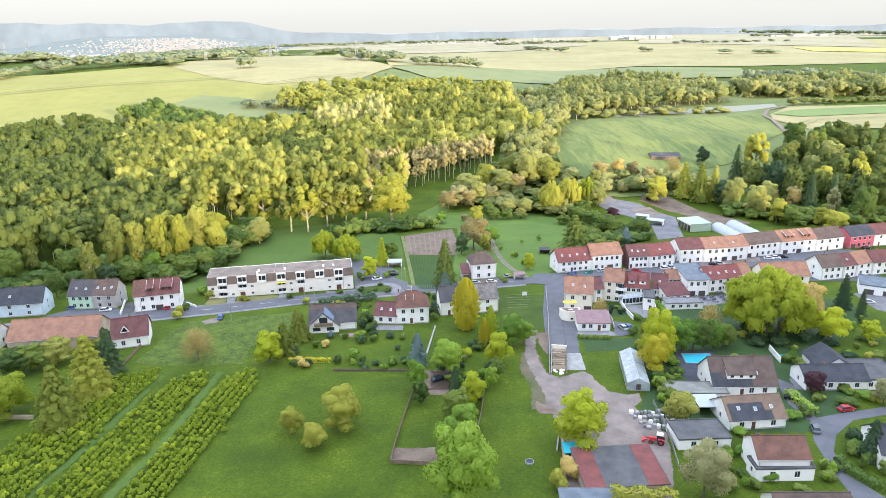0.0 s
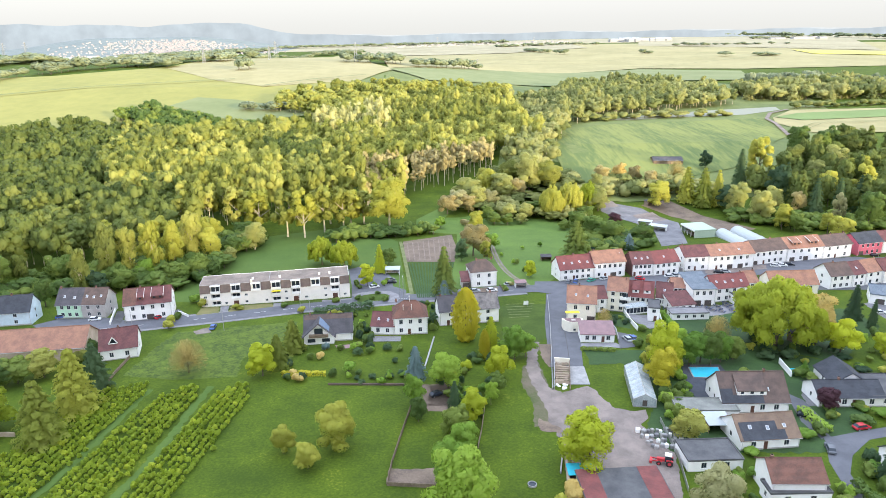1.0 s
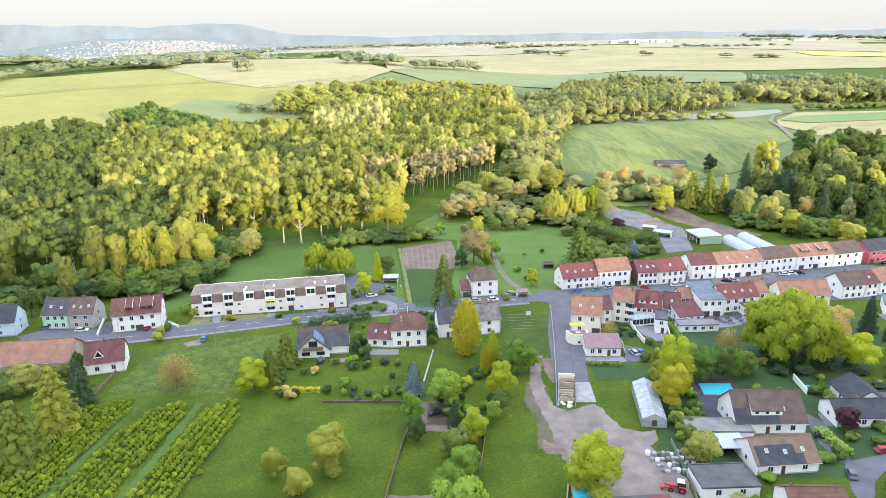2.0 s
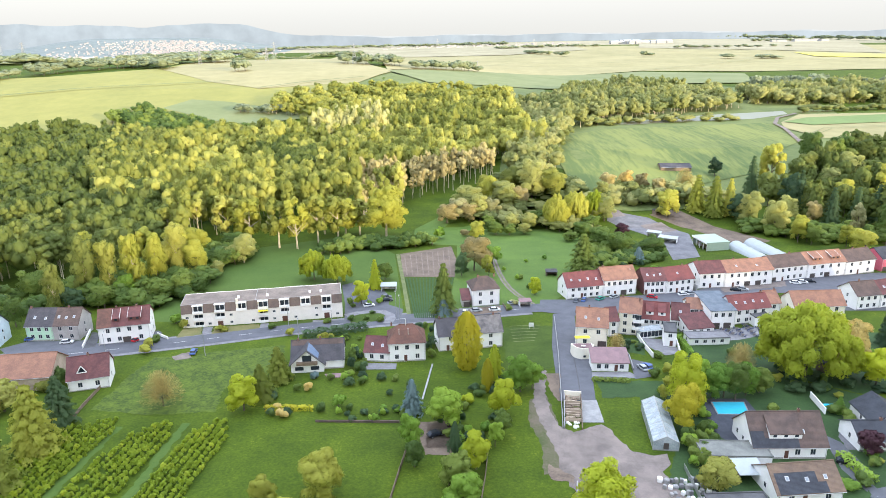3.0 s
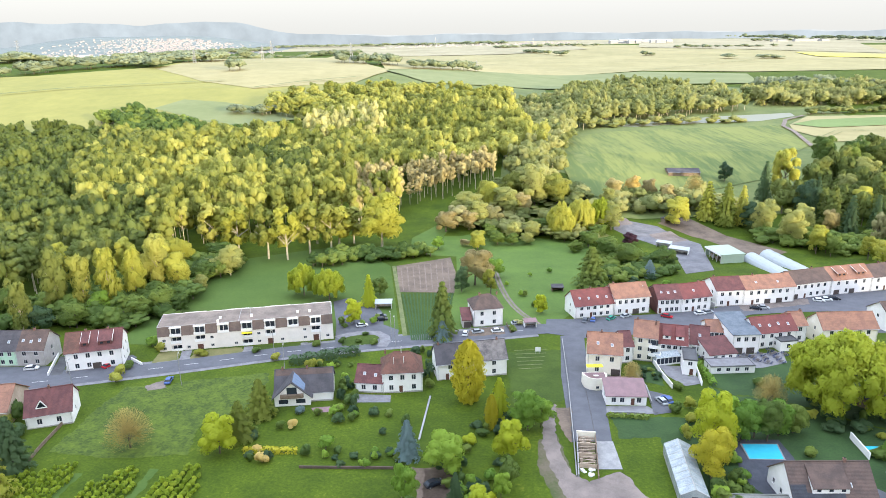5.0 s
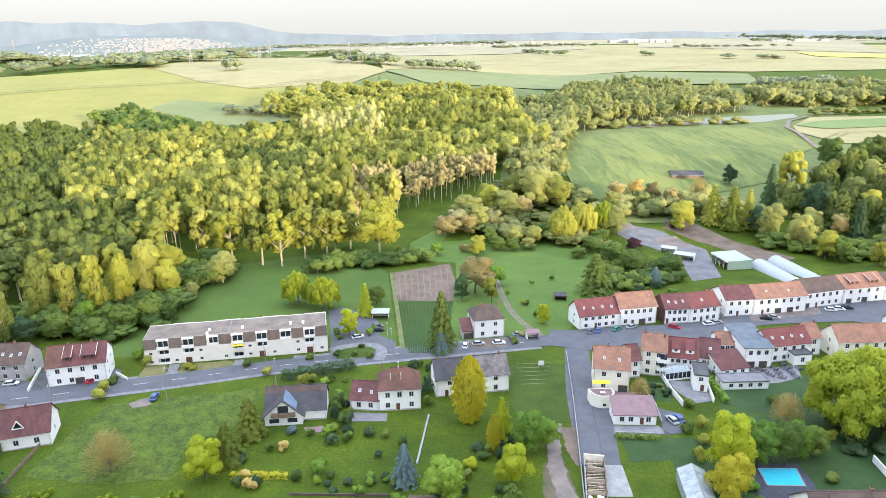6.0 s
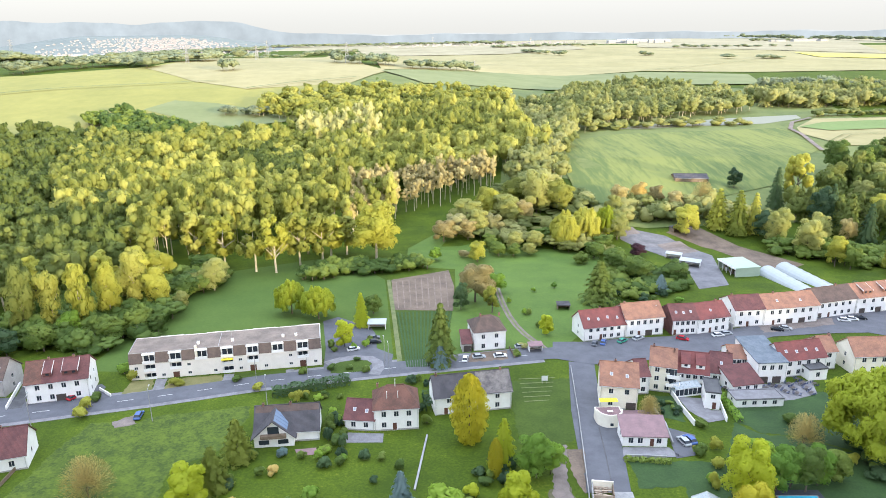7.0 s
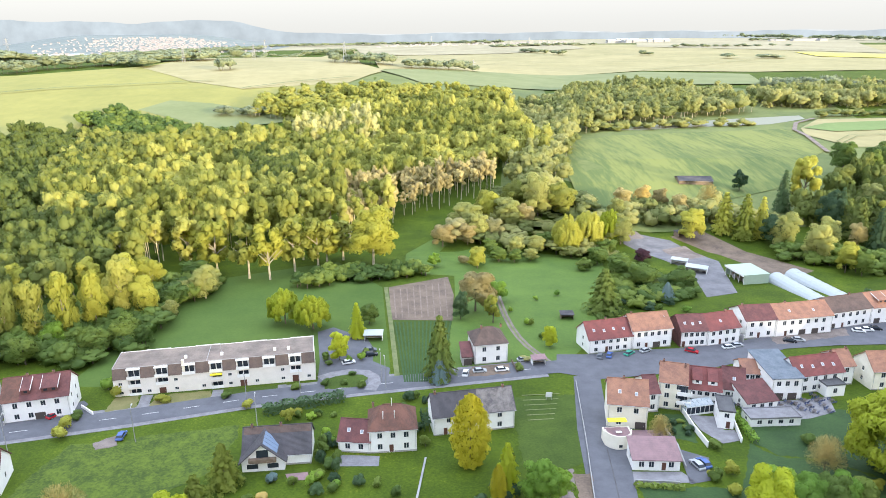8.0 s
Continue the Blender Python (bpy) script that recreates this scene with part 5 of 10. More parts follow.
# bevelled blocks stand in for the pale round tubs of the yard
def yard_block(x, y, rz, s, h, label="pale block standing in for a tub in the yard", mat="white"):
    bm = box_mesh(-s / 2, -s / 2, -0.1, s / 2, s / 2, h)
    bmesh.ops.bevel(bm, geom=bm.edges[:], offset=0.12 * s, segments=2, affect="EDGES")
    me = mesh_of(bm, "yard_block", M[mat])
    ob = new("yard_block", me)
    ob.matrix_world = pose(x, y, terrain(x, y), 0, 0, rz)
    return tagged(ob, label, "stone block", "stone blocks in the yard")


def pylon(x, y, h, label="tall lattice power pylon on the plain"):
    ob = thing("power_pylon", x, y, None, 0, label, "power pylon", "power pylons")
    bm = bmesh.new()
    b, r = h * 0.09, max(0.35, h * 0.010)
    for sx in (-1, 1):
        for sy in (-1, 1):
            tube(bm, (sx * b, sy * b, 0), (sx * 0.6, sy * 0.6, h), r, r * 0.7, 4)
    for k in range(7):
        f0, f1 = 1 - k / 7, 1 - (k + 1) / 7
        tube(bm, (-b * f0, -b * f0, h * k / 7), (b * f1, -b * f1, h * (k + 1) / 7), r * 0.6, r * 0.6, 4)
        tube(bm, (b * f0, -b * f0, h * k / 7), (-b * f1, -b * f1, h * (k + 1) / 7), r * 0.6, r * 0.6, 4)
    part("mast", bm, M["metal"], ob)
    for z, s in ((0.62, 0.26), (0.78, 0.2), (0.92, 0.13)):
        bm = bmesh.new()
        tube(bm, (-h * s, 0, h * z), (h * s, 0, h * z), r * 0.9, r * 0.9, 4)
        part("crossarm", bm, M["metal"], ob)
    return ob


def far_town(name, spots, label, seed, tall=(6, 12), wide=1.0, roofs="far_roof"):
    """Buildings of a far town, too many and too small to pick apart."""
    rng = np.random.default_rng(seed)
    bm = bmesh.new()
    for x, y, z in spots:
        w, d, h = wide * rng.uniform(9, 20), wide * rng.uniform(8, 13), rng.uniform(*tall)
        box(bm, x - w / 2, y - d / 2, z - 4, x + w / 2, y + d / 2, z + h)
        v = [bm.verts.new(p) for p in ((x - w / 2, y - d / 2, z + h), (x + w / 2, y - d / 2, z + h), (x + w / 2, y + d / 2, z + h), (x - w / 2, y + d / 2, z + h), (x - w / 2, y, z + h + 2.5), (x + w / 2, y, z + h + 2.5))]
        for f in ((0, 1, 5, 4), (2, 3, 4, 5), (1, 2, 5), (3, 0, 4)):
            bm.faces.new([v[i] for i in f]).material_index = 1
    return tagged(new(name, mesh_of(bm, name, [M["far_wall"], M[roofs]])), label, "town", "", "stuff")


def hill(x, y):
    """The wooded hill behind the far town."""
    k = min(0.72, max(0.0, 1 - abs(x / y + 0.40) / 0.22)) / 0.72 * max(0.0, min(1.0, (y - 2950) / 900))
    return terrain(x, y) + 62 * k * k * (3 - 2 * k)


def far_hills():
    """Self-lit hills that close the view, far behind all the rest, haze painted in."""
    bm = bmesh.new()
    sky_line = ((-1.2, -0.592, -0.568, -0.546, -0.477, -0.401, -0.362, -0.3, -0.262, -0.232, -0.209, -0.163, -0.054, 0.1, 1.2), (160, 152, 166, 152, 146, 133, 147, 145, 140, 113, 87, 70, 60, 64, 60))
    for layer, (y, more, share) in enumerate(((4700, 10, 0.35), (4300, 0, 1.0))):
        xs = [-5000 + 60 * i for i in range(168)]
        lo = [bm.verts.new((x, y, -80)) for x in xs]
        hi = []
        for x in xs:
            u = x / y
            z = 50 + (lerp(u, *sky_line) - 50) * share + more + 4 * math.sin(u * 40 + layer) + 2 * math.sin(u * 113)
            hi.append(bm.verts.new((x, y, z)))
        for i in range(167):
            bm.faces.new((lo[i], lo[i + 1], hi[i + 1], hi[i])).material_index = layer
    mats = []
    # emission in pale haze tones, so sun and sky do not light these hills
    for name, colour in (("haze_glow_pale", (0.37, 0.39, 0.4)), ("haze_glow", (0.27, 0.305, 0.33))):
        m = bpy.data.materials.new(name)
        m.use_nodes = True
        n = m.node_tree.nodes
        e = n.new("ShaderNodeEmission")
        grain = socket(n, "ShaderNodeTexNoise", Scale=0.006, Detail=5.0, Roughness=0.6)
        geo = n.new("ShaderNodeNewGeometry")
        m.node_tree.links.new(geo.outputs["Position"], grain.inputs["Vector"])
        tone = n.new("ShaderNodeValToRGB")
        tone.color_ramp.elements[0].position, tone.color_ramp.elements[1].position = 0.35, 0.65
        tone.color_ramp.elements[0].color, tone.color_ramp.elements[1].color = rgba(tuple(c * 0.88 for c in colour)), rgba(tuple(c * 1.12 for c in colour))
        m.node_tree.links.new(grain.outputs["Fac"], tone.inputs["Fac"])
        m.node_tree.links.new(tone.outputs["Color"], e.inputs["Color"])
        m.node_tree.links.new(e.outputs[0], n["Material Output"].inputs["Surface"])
        mats.append(m)
    return tagged(new("backdrop", mesh_of(bm, "backdrop", mats)), "self-lit pale blue hills with painted haze on the horizon", "hills", "", "structure")


def town_hill():
    bm = bmesh.new()
    nx, ny = 40, 16
    rows = []
    for j in range(ny + 1):
        y = 2950 + 1250 * j / ny
        rows.append([bm.verts.new((y * (-0.68 + 0.52 * i / nx), y, hill(y * (-0.68 + 0.52 * i / nx), y) - 0.5)) for i in range(nx + 1)])
    for a, b in zip(rows[:-1], rows[1:]):
        for i in range(nx):
            bm.faces.new((a[i], a[i + 1], b[i + 1], b[i]))
    return tagged(new("far_hill", mesh_of(bm, "far_hill", M["far_green_hazed"])), "wooded hill above the far town", "hill", "", "structure")


# greyed, bluish green: haze put into the colour of the far hill
M["far_green_hazed"] = material("far_green_hazed", (0.2, 0.23, 0.215), (0.14, 0.17, 0.165), scale=0.012, fine=0.06, bump=0)
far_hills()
town_hill()


def nursery_hall(x, y, rz, w, d, h):
    """A flat-roofed sheet-metal hall that stands open along one side, with posts and stored crates."""
    ob = thing("nursery_hall", x, y, None, rz, "pale green sheet-metal nursery hall, open along one side", "hall")
    part("wall", box_mesh(0, 0, -0.3, w, 0.15, h), M["green_sheet"], ob)
    part("wall", box_mesh(w - 0.15, 0.15, -0.3, w, d - 0.15, h), M["green_sheet"], ob)
    part("wall", box_mesh(0, d - 0.15, -0.3, w, d, h), M["green_sheet"], ob)
    part("roof", box_mesh(-0.5, -0.2, h, w + 0.2, d + 0.2, h + 0.25), M["green_sheet"], ob)
    part("fascia", box_mesh(-0.6, -0.2, h - 0.5, -0.505, d + 0.2, h + 0.3), M["white"], ob)
    for i in range(5):
        part("post", box_mesh(-0.1, 0.2 + (d - 0.6) * i / 4, -0.3, 0.1, 0.4 + (d - 0.6) * i / 4, h), M["frame"], ob)
    for i in range(9):
        yy = d * (i + 0.6) / 10
        part("crate", box_mesh(0.8 + i % 3 * 0.5, yy - 0.5, -0.1, 2.2 + i % 3 * 0.5, yy + 0.5, 0.7 + i * 5 % 4 * 0.35), M["wood" if i % 2 else "concrete"], ob)
    return ob


def round_basin(x, y, r):
    """A shallow round basin on the grass: rolled pale rim, wall and dark water."""
    ob = thing("round_basin", x, y, None, 0, "round basin with a pale rim standing on the grass", "basin")
    for name, loops, mat in (("wall", ((r, -0.1), (r, 0.42), (r - 0.06, 0.42), (r - 0.06, 0.0)), M["plinth"]), ("rim", ((r + 0.06, 0.4), (r + 0.06, 0.48), (r - 0.1, 0.48), (r - 0.1, 0.4), (r + 0.06, 0.4)), M["concrete"]), ("water", ((r - 0.07, 0.3), (0.02, 0.3)), M["glass"])):
        bm = bmesh.new()
        rings = [[bm.verts.new((q * math.cos(k * math.tau / 24), q * math.sin(k * math.tau / 24), z)) for k in range(24)] for q, z in loops]
        for a, b in zip(rings, rings[1:]):
            for k in range(24):
                bm.faces.new((a[k], a[(k + 1) % 24], b[(k + 1) % 24], b[k]))
        part(name, bm, mat, ob)
    return ob


def conservatory(x, y, rz, w, d, h, label):
    """A lean-to of white posts and glass with a glazed roof and a low wall."""
    ob = thing("conservatory", x, y, None, rz, label, "conservatory")
    n = max(2, int(w / 1.2))
    part("low_wall", box_mesh(0, -0.05, -0.4, w, 0.1, 0.45), M["white"], ob)
    for i in range(n + 1):
        u = w * i / n
        part("post", box_mesh(u - 0.07, -0.08, 0.45, u + 0.07, 0.06, h), M["frame"], ob)
    for i in range(n):
        u0, u1 = w * i / n + 0.07, w * (i + 1) / n - 0.07
        part("pane", box_mesh(u0, 0.0, 0.45, u1, 0.04, h - 0.1), M["glass"], ob)
        bm = bmesh.new()
        slab(bm, [(u0 - 0.02, -0.1, h + 0.12), (u1 + 0.02, -0.1, h + 0.12), (u1 + 0.02, d, h + 0.8), (u0 - 0.02, d, h + 0.8)], 0.06)
        part("roof_pane", bm, M["gh_glass"], ob)
    part("beam", box_mesh(-0.08, -0.12, h - 0.1, w + 0.08, 0.08, h + 0.04), M["frame"], ob)
    for u in (0.0, w - 0.06):
        part("side_pane", box_mesh(u, 0.1, -0.3, u + 0.06, d, h - 0.1), M["gh_glass"], ob)
    return ob


def storage_bays(x, y, rz, w, d, label="open storage bays with a pale back wall and heaps of rubble"):
    """Open bays for timber, earth and rubble at the end of a retaining wall."""
    ob = thing("storage_bay", x, y, None, rz, label, "storage bay")
    rng = random.Random(3)
    part("back_wall", box_mesh(0, d - 0.35, -0.2, w, d, 2.1), M["cream"], ob)
    for k in range(4):
        y0 = d * k / 4
        part("side_wall", box_mesh(0, y0, -0.2, 0.25, y0 + d / 4 - 0.03 - 0.35 * (k == 3), 1.0 + 0.22 * k), M["concrete"], ob)
        part("side_wall", box_mesh(w - 0.22, y0, -0.2, w, y0 + d / 4 - 0.03 - 0.35 * (k == 3), 0.8 + 0.25 * k), M["wood"], ob)
        if k:
            part("divider", box_mesh(0.25, y0 - 0.12, -0.2, w - 0.25, y0 + 0.02, 0.75 + 0.2 * k), M["tan"], ob)
        for i in range(7):
            cx, cy = rng.uniform(0.8, w - 0.8), y0 + rng.uniform(0.5, d / 4 - 0.5)
            r = rng.uniform(0.35, 0.8)
            bm = bmesh.new()
            bmesh.ops.create_icosphere(bm, subdivisions=1, radius=1.0)
            m = pose(cx, cy, 0.05, rng.uniform(-15, 15), rng.uniform(-15, 15), rng.uniform(0, 180)) @ Matrix.Diagonal((r, r * 0.8, rng.uniform(0.35, 0.8), 1))
            part(("rubble", "sand_heap", "earth_heap", "rubble")[k], bm, M[("white", "tan", "soil", "tan")[k]], ob, "", m)
        for i in range(5 if k else 0):
            bm = box_mesh(-w * 0.4, -0.09, 0, w * 0.4, 0.09, 0.1)
            part("board", bm, M["wood" if i % 2 else "tan"], ob, "", pose(w / 2, y0 + d / 4 * (0.15 + 0.15 * i), 0.75 + 0.1 * k, rng.uniform(-8, 8), rng.uniform(-5, 5), rng.uniform(-12, 12)))
    return ob


def garden_table(x, y, rz, label="dark garden table with chairs on a terrace"):
    ob = thing("garden_table", x, y, None, rz, label, "table", "terrace tables")
    part("tabletop", box_mesh(-0.7, -0.45, 0.7, 0.7, 0.45, 0.76), M["garage"], ob)
    for sx, sy in ((-0.6, -0.35), (0.6, -0.35), (0.6, 0.35), (-0.6, 0.35)):
        part("leg", box_mesh(sx - 0.03, sy - 0.03, 0.0, sx + 0.03, sy + 0.03, 0.7), M["metal"], ob)
    for sx, sy in ((-0.4, -0.9), (0.4, -0.9), (-0.4, 0.9), (0.4, 0.9)):
        c = part("chair", box_mesh(sx - 0.22, sy - 0.22, 0.4, sx + 0.22, sy + 0.22, 0.46), M["car_blue"], ob)
        s = 0.2 if sy > 0 else -0.2
        part("chair_back", box_mesh(sx - 0.22, sy + s - 0.02, 0.46, sx + 0.22, sy + s + 0.02, 0.95), M["car_blue"], c)
    return ob


M["car_blue"] = plain("dark_blue_plastic", (0.06, 0.08, 0.16), rough=0.5)


def notice(x, y, rz, label="white sign board on a lawn beside the road"):
    ob = thing("sign", x, y, None, rz, label, "sign")
    part("board", box_mesh(-0.9, -0.05, 0.9, 0.9, 0.05, 2.4), M["frame"], ob)
    for sx in (-0.7, 0.7):
        part("post", box_mesh(sx - 0.05, -0.04, -0.2, sx + 0.05, 0.04, 0.9), M["metal"], ob)
    return ob


def hut(x, y, rz, w, d, h, wall, tiles, label, name="hut"):
    """A small hut with an open front and an overhanging roof."""
    ob = thing(name, x, y, None, rz, label, name.replace("_", " "))
    for b in ((0, d - 0.1, -0.2, w, d, h), (0, 0, -0.2, 0.1, d - 0.1, h), (w - 0.1, 0, -0.2, w, d - 0.1, h)):
        part("wall", box_mesh(*b), M[wall], ob)
    bm = bmesh.new()
    slab(bm, [(-0.3, -0.5, h + 0.1), (w + 0.3, -0.5, h + 0.1), (w + 0.3, d + 0.3, h + 0.4), (-0.3, d + 0.3, h + 0.4)], 0.15)
    part("roof", bm, M[tiles], ob)
    part("bench", box_mesh(0.2, d - 0.6, 0.4, w - 0.2, d - 0.15, 0.5), M["wood"], ob)
    return ob

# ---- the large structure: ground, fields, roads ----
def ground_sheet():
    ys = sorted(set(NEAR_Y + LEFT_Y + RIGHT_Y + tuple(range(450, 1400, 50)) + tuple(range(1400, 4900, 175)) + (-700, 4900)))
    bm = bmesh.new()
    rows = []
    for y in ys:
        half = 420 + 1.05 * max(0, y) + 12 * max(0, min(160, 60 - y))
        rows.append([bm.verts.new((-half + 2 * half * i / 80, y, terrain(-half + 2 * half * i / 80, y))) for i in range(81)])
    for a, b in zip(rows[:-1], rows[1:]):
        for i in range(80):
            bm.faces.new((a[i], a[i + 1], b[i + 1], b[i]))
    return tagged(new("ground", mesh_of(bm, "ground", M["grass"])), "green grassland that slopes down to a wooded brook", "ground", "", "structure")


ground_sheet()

ROAD = [(-173, 213.6), (-154, 219.9), (-111.7, 229.9), (-81.2, 238.4), (-51.4, 247.8), (-20.2, 254.6), (4.8, 259.4), (32.7, 264.8)]
ribbon("pavement_south", ROAD, 12.4, M["paving"], 0.08, label="grey pavement edging along the village road", category="pavement", thick=0.12)
ribbon("road", ROAD, 9.0, M["asphalt"], 0.13, label="grey asphalt village road with white dashes", category="road")
STREET = [(22.2, 263.9), (50.7, 267), (76.5, 269.9), (104.4, 279.8), (139.3, 291.9), (171.7, 295.3), (203.8, 297.9), (236.4, 302.7)]
drape("square_paving", [(38.9, 274.9), (49.8, 274.5), (64.2, 277.2), (79.5, 278.4), (101.7, 282.4), (106.8, 285.1), (138.5, 290), (156.2, 293.1), (148.7, 279), (132, 278.7), (114, 276.6), (96.9, 267.4), (84.4, 262.8), (63.9, 258.4), (48.2, 256.2), (36.5, 261.4)], M["asphalt"], 0.145, label="grey asphalt forecourt of the village street", category="pavement", kind='structure')
ribbon("street", STREET, 9.0, M["asphalt"], 0.15, label="grey asphalt village street between terraced houses", category="road")

for i in range(len(ROAD) - 1):
    a, b = Vector(ROAD[i]), Vector(ROAD[i + 1])
    n = int((b - a).length / 9)
    for k in range(n):
        p, q = a.lerp(b, (k + 0.2) / n), a.lerp(b, (k + 0.6) / n)
        ribbon("lane_mark", [tuple(p), tuple(q)], 0.2, M["white_line"], 0.16, "worn white painted dash on the road", "road marking")

drape("meadow", [(-109.2, 257.1), (-104.7, 317.7), (-94.4, 367.1), (-46.8, 391.7), (-22.3, 350.3), (-12.8, 253.3), (-21.8, 266.6), (-51.2, 260.8), (-86.2, 255.7)], M["meadow"], 0.05, label="cool green meadow behind the flats", category="meadow")
drape("meadow", [(8.2, 332.2), (9, 366), (-4, 369), (-14, 392), (-14, 440), (4, 436), (14, 420), (44, 404), (64, 398), (80, 384), (70.5, 315.4), (58.2, 293.8), (42, 270.4), (23, 270), (5.3, 264.9), (4.4, 290.1)], M["lush_meadow"], 0.05, label="lush green meadow beside the village", category="meadow")
drape("garden_lawn", [(82.9, 242.4), (107.3, 235.3), (146.2, 235.7), (146.9, 217.4), (116.6, 189.2), (103.1, 199.7), (91, 211.3), (80.7, 213.7), (76.7, 220)], M["garden_lawn"], 0.045, label="dark green garden lawns behind the terraces", category="lawn")
drape("garden_lawn", [(76.4, 219.2), (80.3, 212.9), (90.7, 210.5), (102.8, 199), (116.2, 188.6), (119.1, 177.4), (95, 142.4), (45.2, 143.6), (56.4, 169.3), (64.7, 197.6)], M["garden_lawn"], 0.04, label="dark green gardens round the bungalows", category="lawn")
drape("garden_lawn", [(44, 201.8), (55.7, 201.4), (64.3, 201), (64.7, 197.6), (56.1, 169.3), (50.6, 171.8), (53.6, 191.3), (43.7, 191)], M["garden_lawn"], 0.04, label="dark green garden beside the greenhouse", category="lawn")
drape("rough_meadow", [(-91, 224.5), (-79, 224), (-75, 227.5), (-51.5, 232.5), (-50, 226), (-52.5, 210), (-58, 205), (-62, 200), (-60, 187), (-78, 185.5), (-94, 189), (-93, 211)], M["rough_meadow"], 0.06, label="tall uneven meadow grass beside the road", category="meadow")
drape("worn_turf", [(24, 191), (28.6, 192), (29.2, 178), (31, 172), (31, 163), (28, 155), (22.5, 156), (23.4, 168), (21.8, 179)], M["worn_turf"], 0.06, label="worn brownish turf beside the gravel yard", category="ground")
drape("forecourt", [(-125.5, 234.7), (-122.2, 236.9), (-112.8, 236.9), (-106.5, 239.8), (-99.1, 247.9), (-96.7, 245.6), (-96.4, 237.1), (-108.8, 229.6), (-116.1, 226.8), (-119.8, 225.7)], M["asphalt"], 0.12, label="dark asphalt forecourt with garage drives", category="pavement")
drape("forecourt", [(155.6, 297.9), (189.9, 304.3), (201.3, 295.6), (173.9, 256.1), (146.2, 257.3), (152.7, 276), (147, 279.8)], M["asphalt"], 0.12, label="asphalt court between terraced houses", category="pavement")
drape("forecourt", [(113.8, 287.8), (144.1, 293.8), (141.2, 287.2), (112.8, 280)], M["gravel"], 0.19, label="beige paved forecourt of the village street", category="pavement")
drape("yard", [(29.1, 209.7), (31.2, 209.6), (29.2, 199.5), (28.3, 190.6), (28.3, 181), (29.8, 176), (32.3, 173.1), (34.6, 174.9), (39.6, 176.6), (41.7, 174.6), (42.6, 168.9), (44.4, 164.5), (48.9, 162.4), (52.3, 163.4), (51.9, 159.9), (48.9, 156.3), (49.7, 151.3), (51.6, 146.1), (52.8, 141.7), (49.9, 128.6), (46.4, 118.7), (24, 119.3), (27, 136.8), (28.1, 149.7), (27, 154.5), (26.3, 159.2), (26.9, 163.7), (25.7, 171), (24.9, 177.2), (24.4, 187), (25.7, 198.8)], M["gravel"], 0.07, label="greyish brown gravel farm yard with worn tracks", category="yard")
drape("drive_upper", [(41.1, 258.7), (49, 258.4), (43.8, 226.8), (46, 218.4), (41.3, 189.4), (37.3, 189.6), (31.5, 189.8), (35.7, 227.1)], M["asphalt"], 0.09, label="dark asphalt drive between garden walls", category="driveway")
drape("drive_slab", [(37.3, 189.9), (41.6, 189.7), (40.8, 177.7), (35, 177.9)], M["concrete"], 0.11, label="pale concrete slab at the end of a drive", category="driveway")
drape("apt_forecourt", [(-41.5, 297.9), (-36.5, 302.1), (-23.4, 290.9), (-20.8, 283.3), (-19.9, 271.9), (-14.2, 266.5), (-14.4, 251.8), (-21.4, 250.6), (-25.7, 248.6), (-28, 251.6), (-34.6, 252.5), (-36.8, 272.5)], M["asphalt"], 0.09, label="asphalt parking court beside the flats", category="pavement")
ribbon("ring_drive", [(-34.8, 259.7), (-31.1, 262.6), (-26.4, 264.2), (-21.3, 263.5), (-18.8, 260.4), (-18.1, 256.1), (-19.1, 251.3)], 3.6, M["paving"], 0.17, label="pale curved drive round a planted island", category="driveway")
drape("apt_green", [(-33.2, 259.2), (-22.9, 265.6), (-20.1, 263.5), (-21.7, 253.9), (-32.2, 252.4)], M["lawn"], 0.16, label="planted island with shrubs in the parking court", category="lawn")
drape("plough", [(-19.6, 350), (6, 364.4), (7.8, 338.5), (6.4, 307.2), (-16, 308.9)], M["soil"], 0.1, label="brown ploughed strip of soil", category="field")
drape("crop_strip", [(-16, 308.9), (6.4, 307.2), (1.4, 253.9), (-10.4, 253.2)], M["lawn"], 0.1, label="green vegetable strip beside the ploughed soil", category="field")
for k in range(15):
    ribbon("vegetable_row", [(-14.6 + k * 1.45, 306.5), (-9.2 + k * 0.72, 256.5)], 0.55, M["vegetable"], 0.2, label="dark green row in a vegetable strip", category="crop", thick=0.12)
for k in range(9):
    ribbon("furrow", [(-17.2 + k * 2.7, 346 + k * 1.4), (-14.5 + k * 2.4, 311)], 0.5, M["furrow"], 0.16, label="paler furrow ridge in ploughed soil", category="field")
ribbon("grass_track", [(-20.8, 350), (-15.6, 300), (-11, 253.2)], 1.6, M["lane"], 0.12, label="pale trodden grass track", category="path")
HILL_PATH = [(24.9, 342.4), (25.7, 334.9), (25.9, 323), (26.2, 311.8), (27.1, 300), (28.6, 289.9), (30.4, 282.5), (32.7, 276.2), (35.9, 268)]
ribbon("hill_path", HILL_PATH, 2.5, M["lane"], 0.1, label="grassy strip of the path that climbs to the houses", category="path")
for side in (-0.72, 0.72):
    ribbon("wheel_track", [(x + side, y + side * 0.3) for x, y in HILL_PATH], 0.75, M["gravel"], 0.135, label="grey gravel wheel track of the path up the meadow", category="path")
drape("nursery_yard", [(101.2, 427.3), (123, 414.3), (135.8, 383.5), (123.9, 335.3), (109.2, 330.1), (117.1, 370.4), (107.3, 393.8), (97.6, 410.8)], M["old_asphalt"], 0.1, label="worn grey yard of the plant nursery", category="yard")
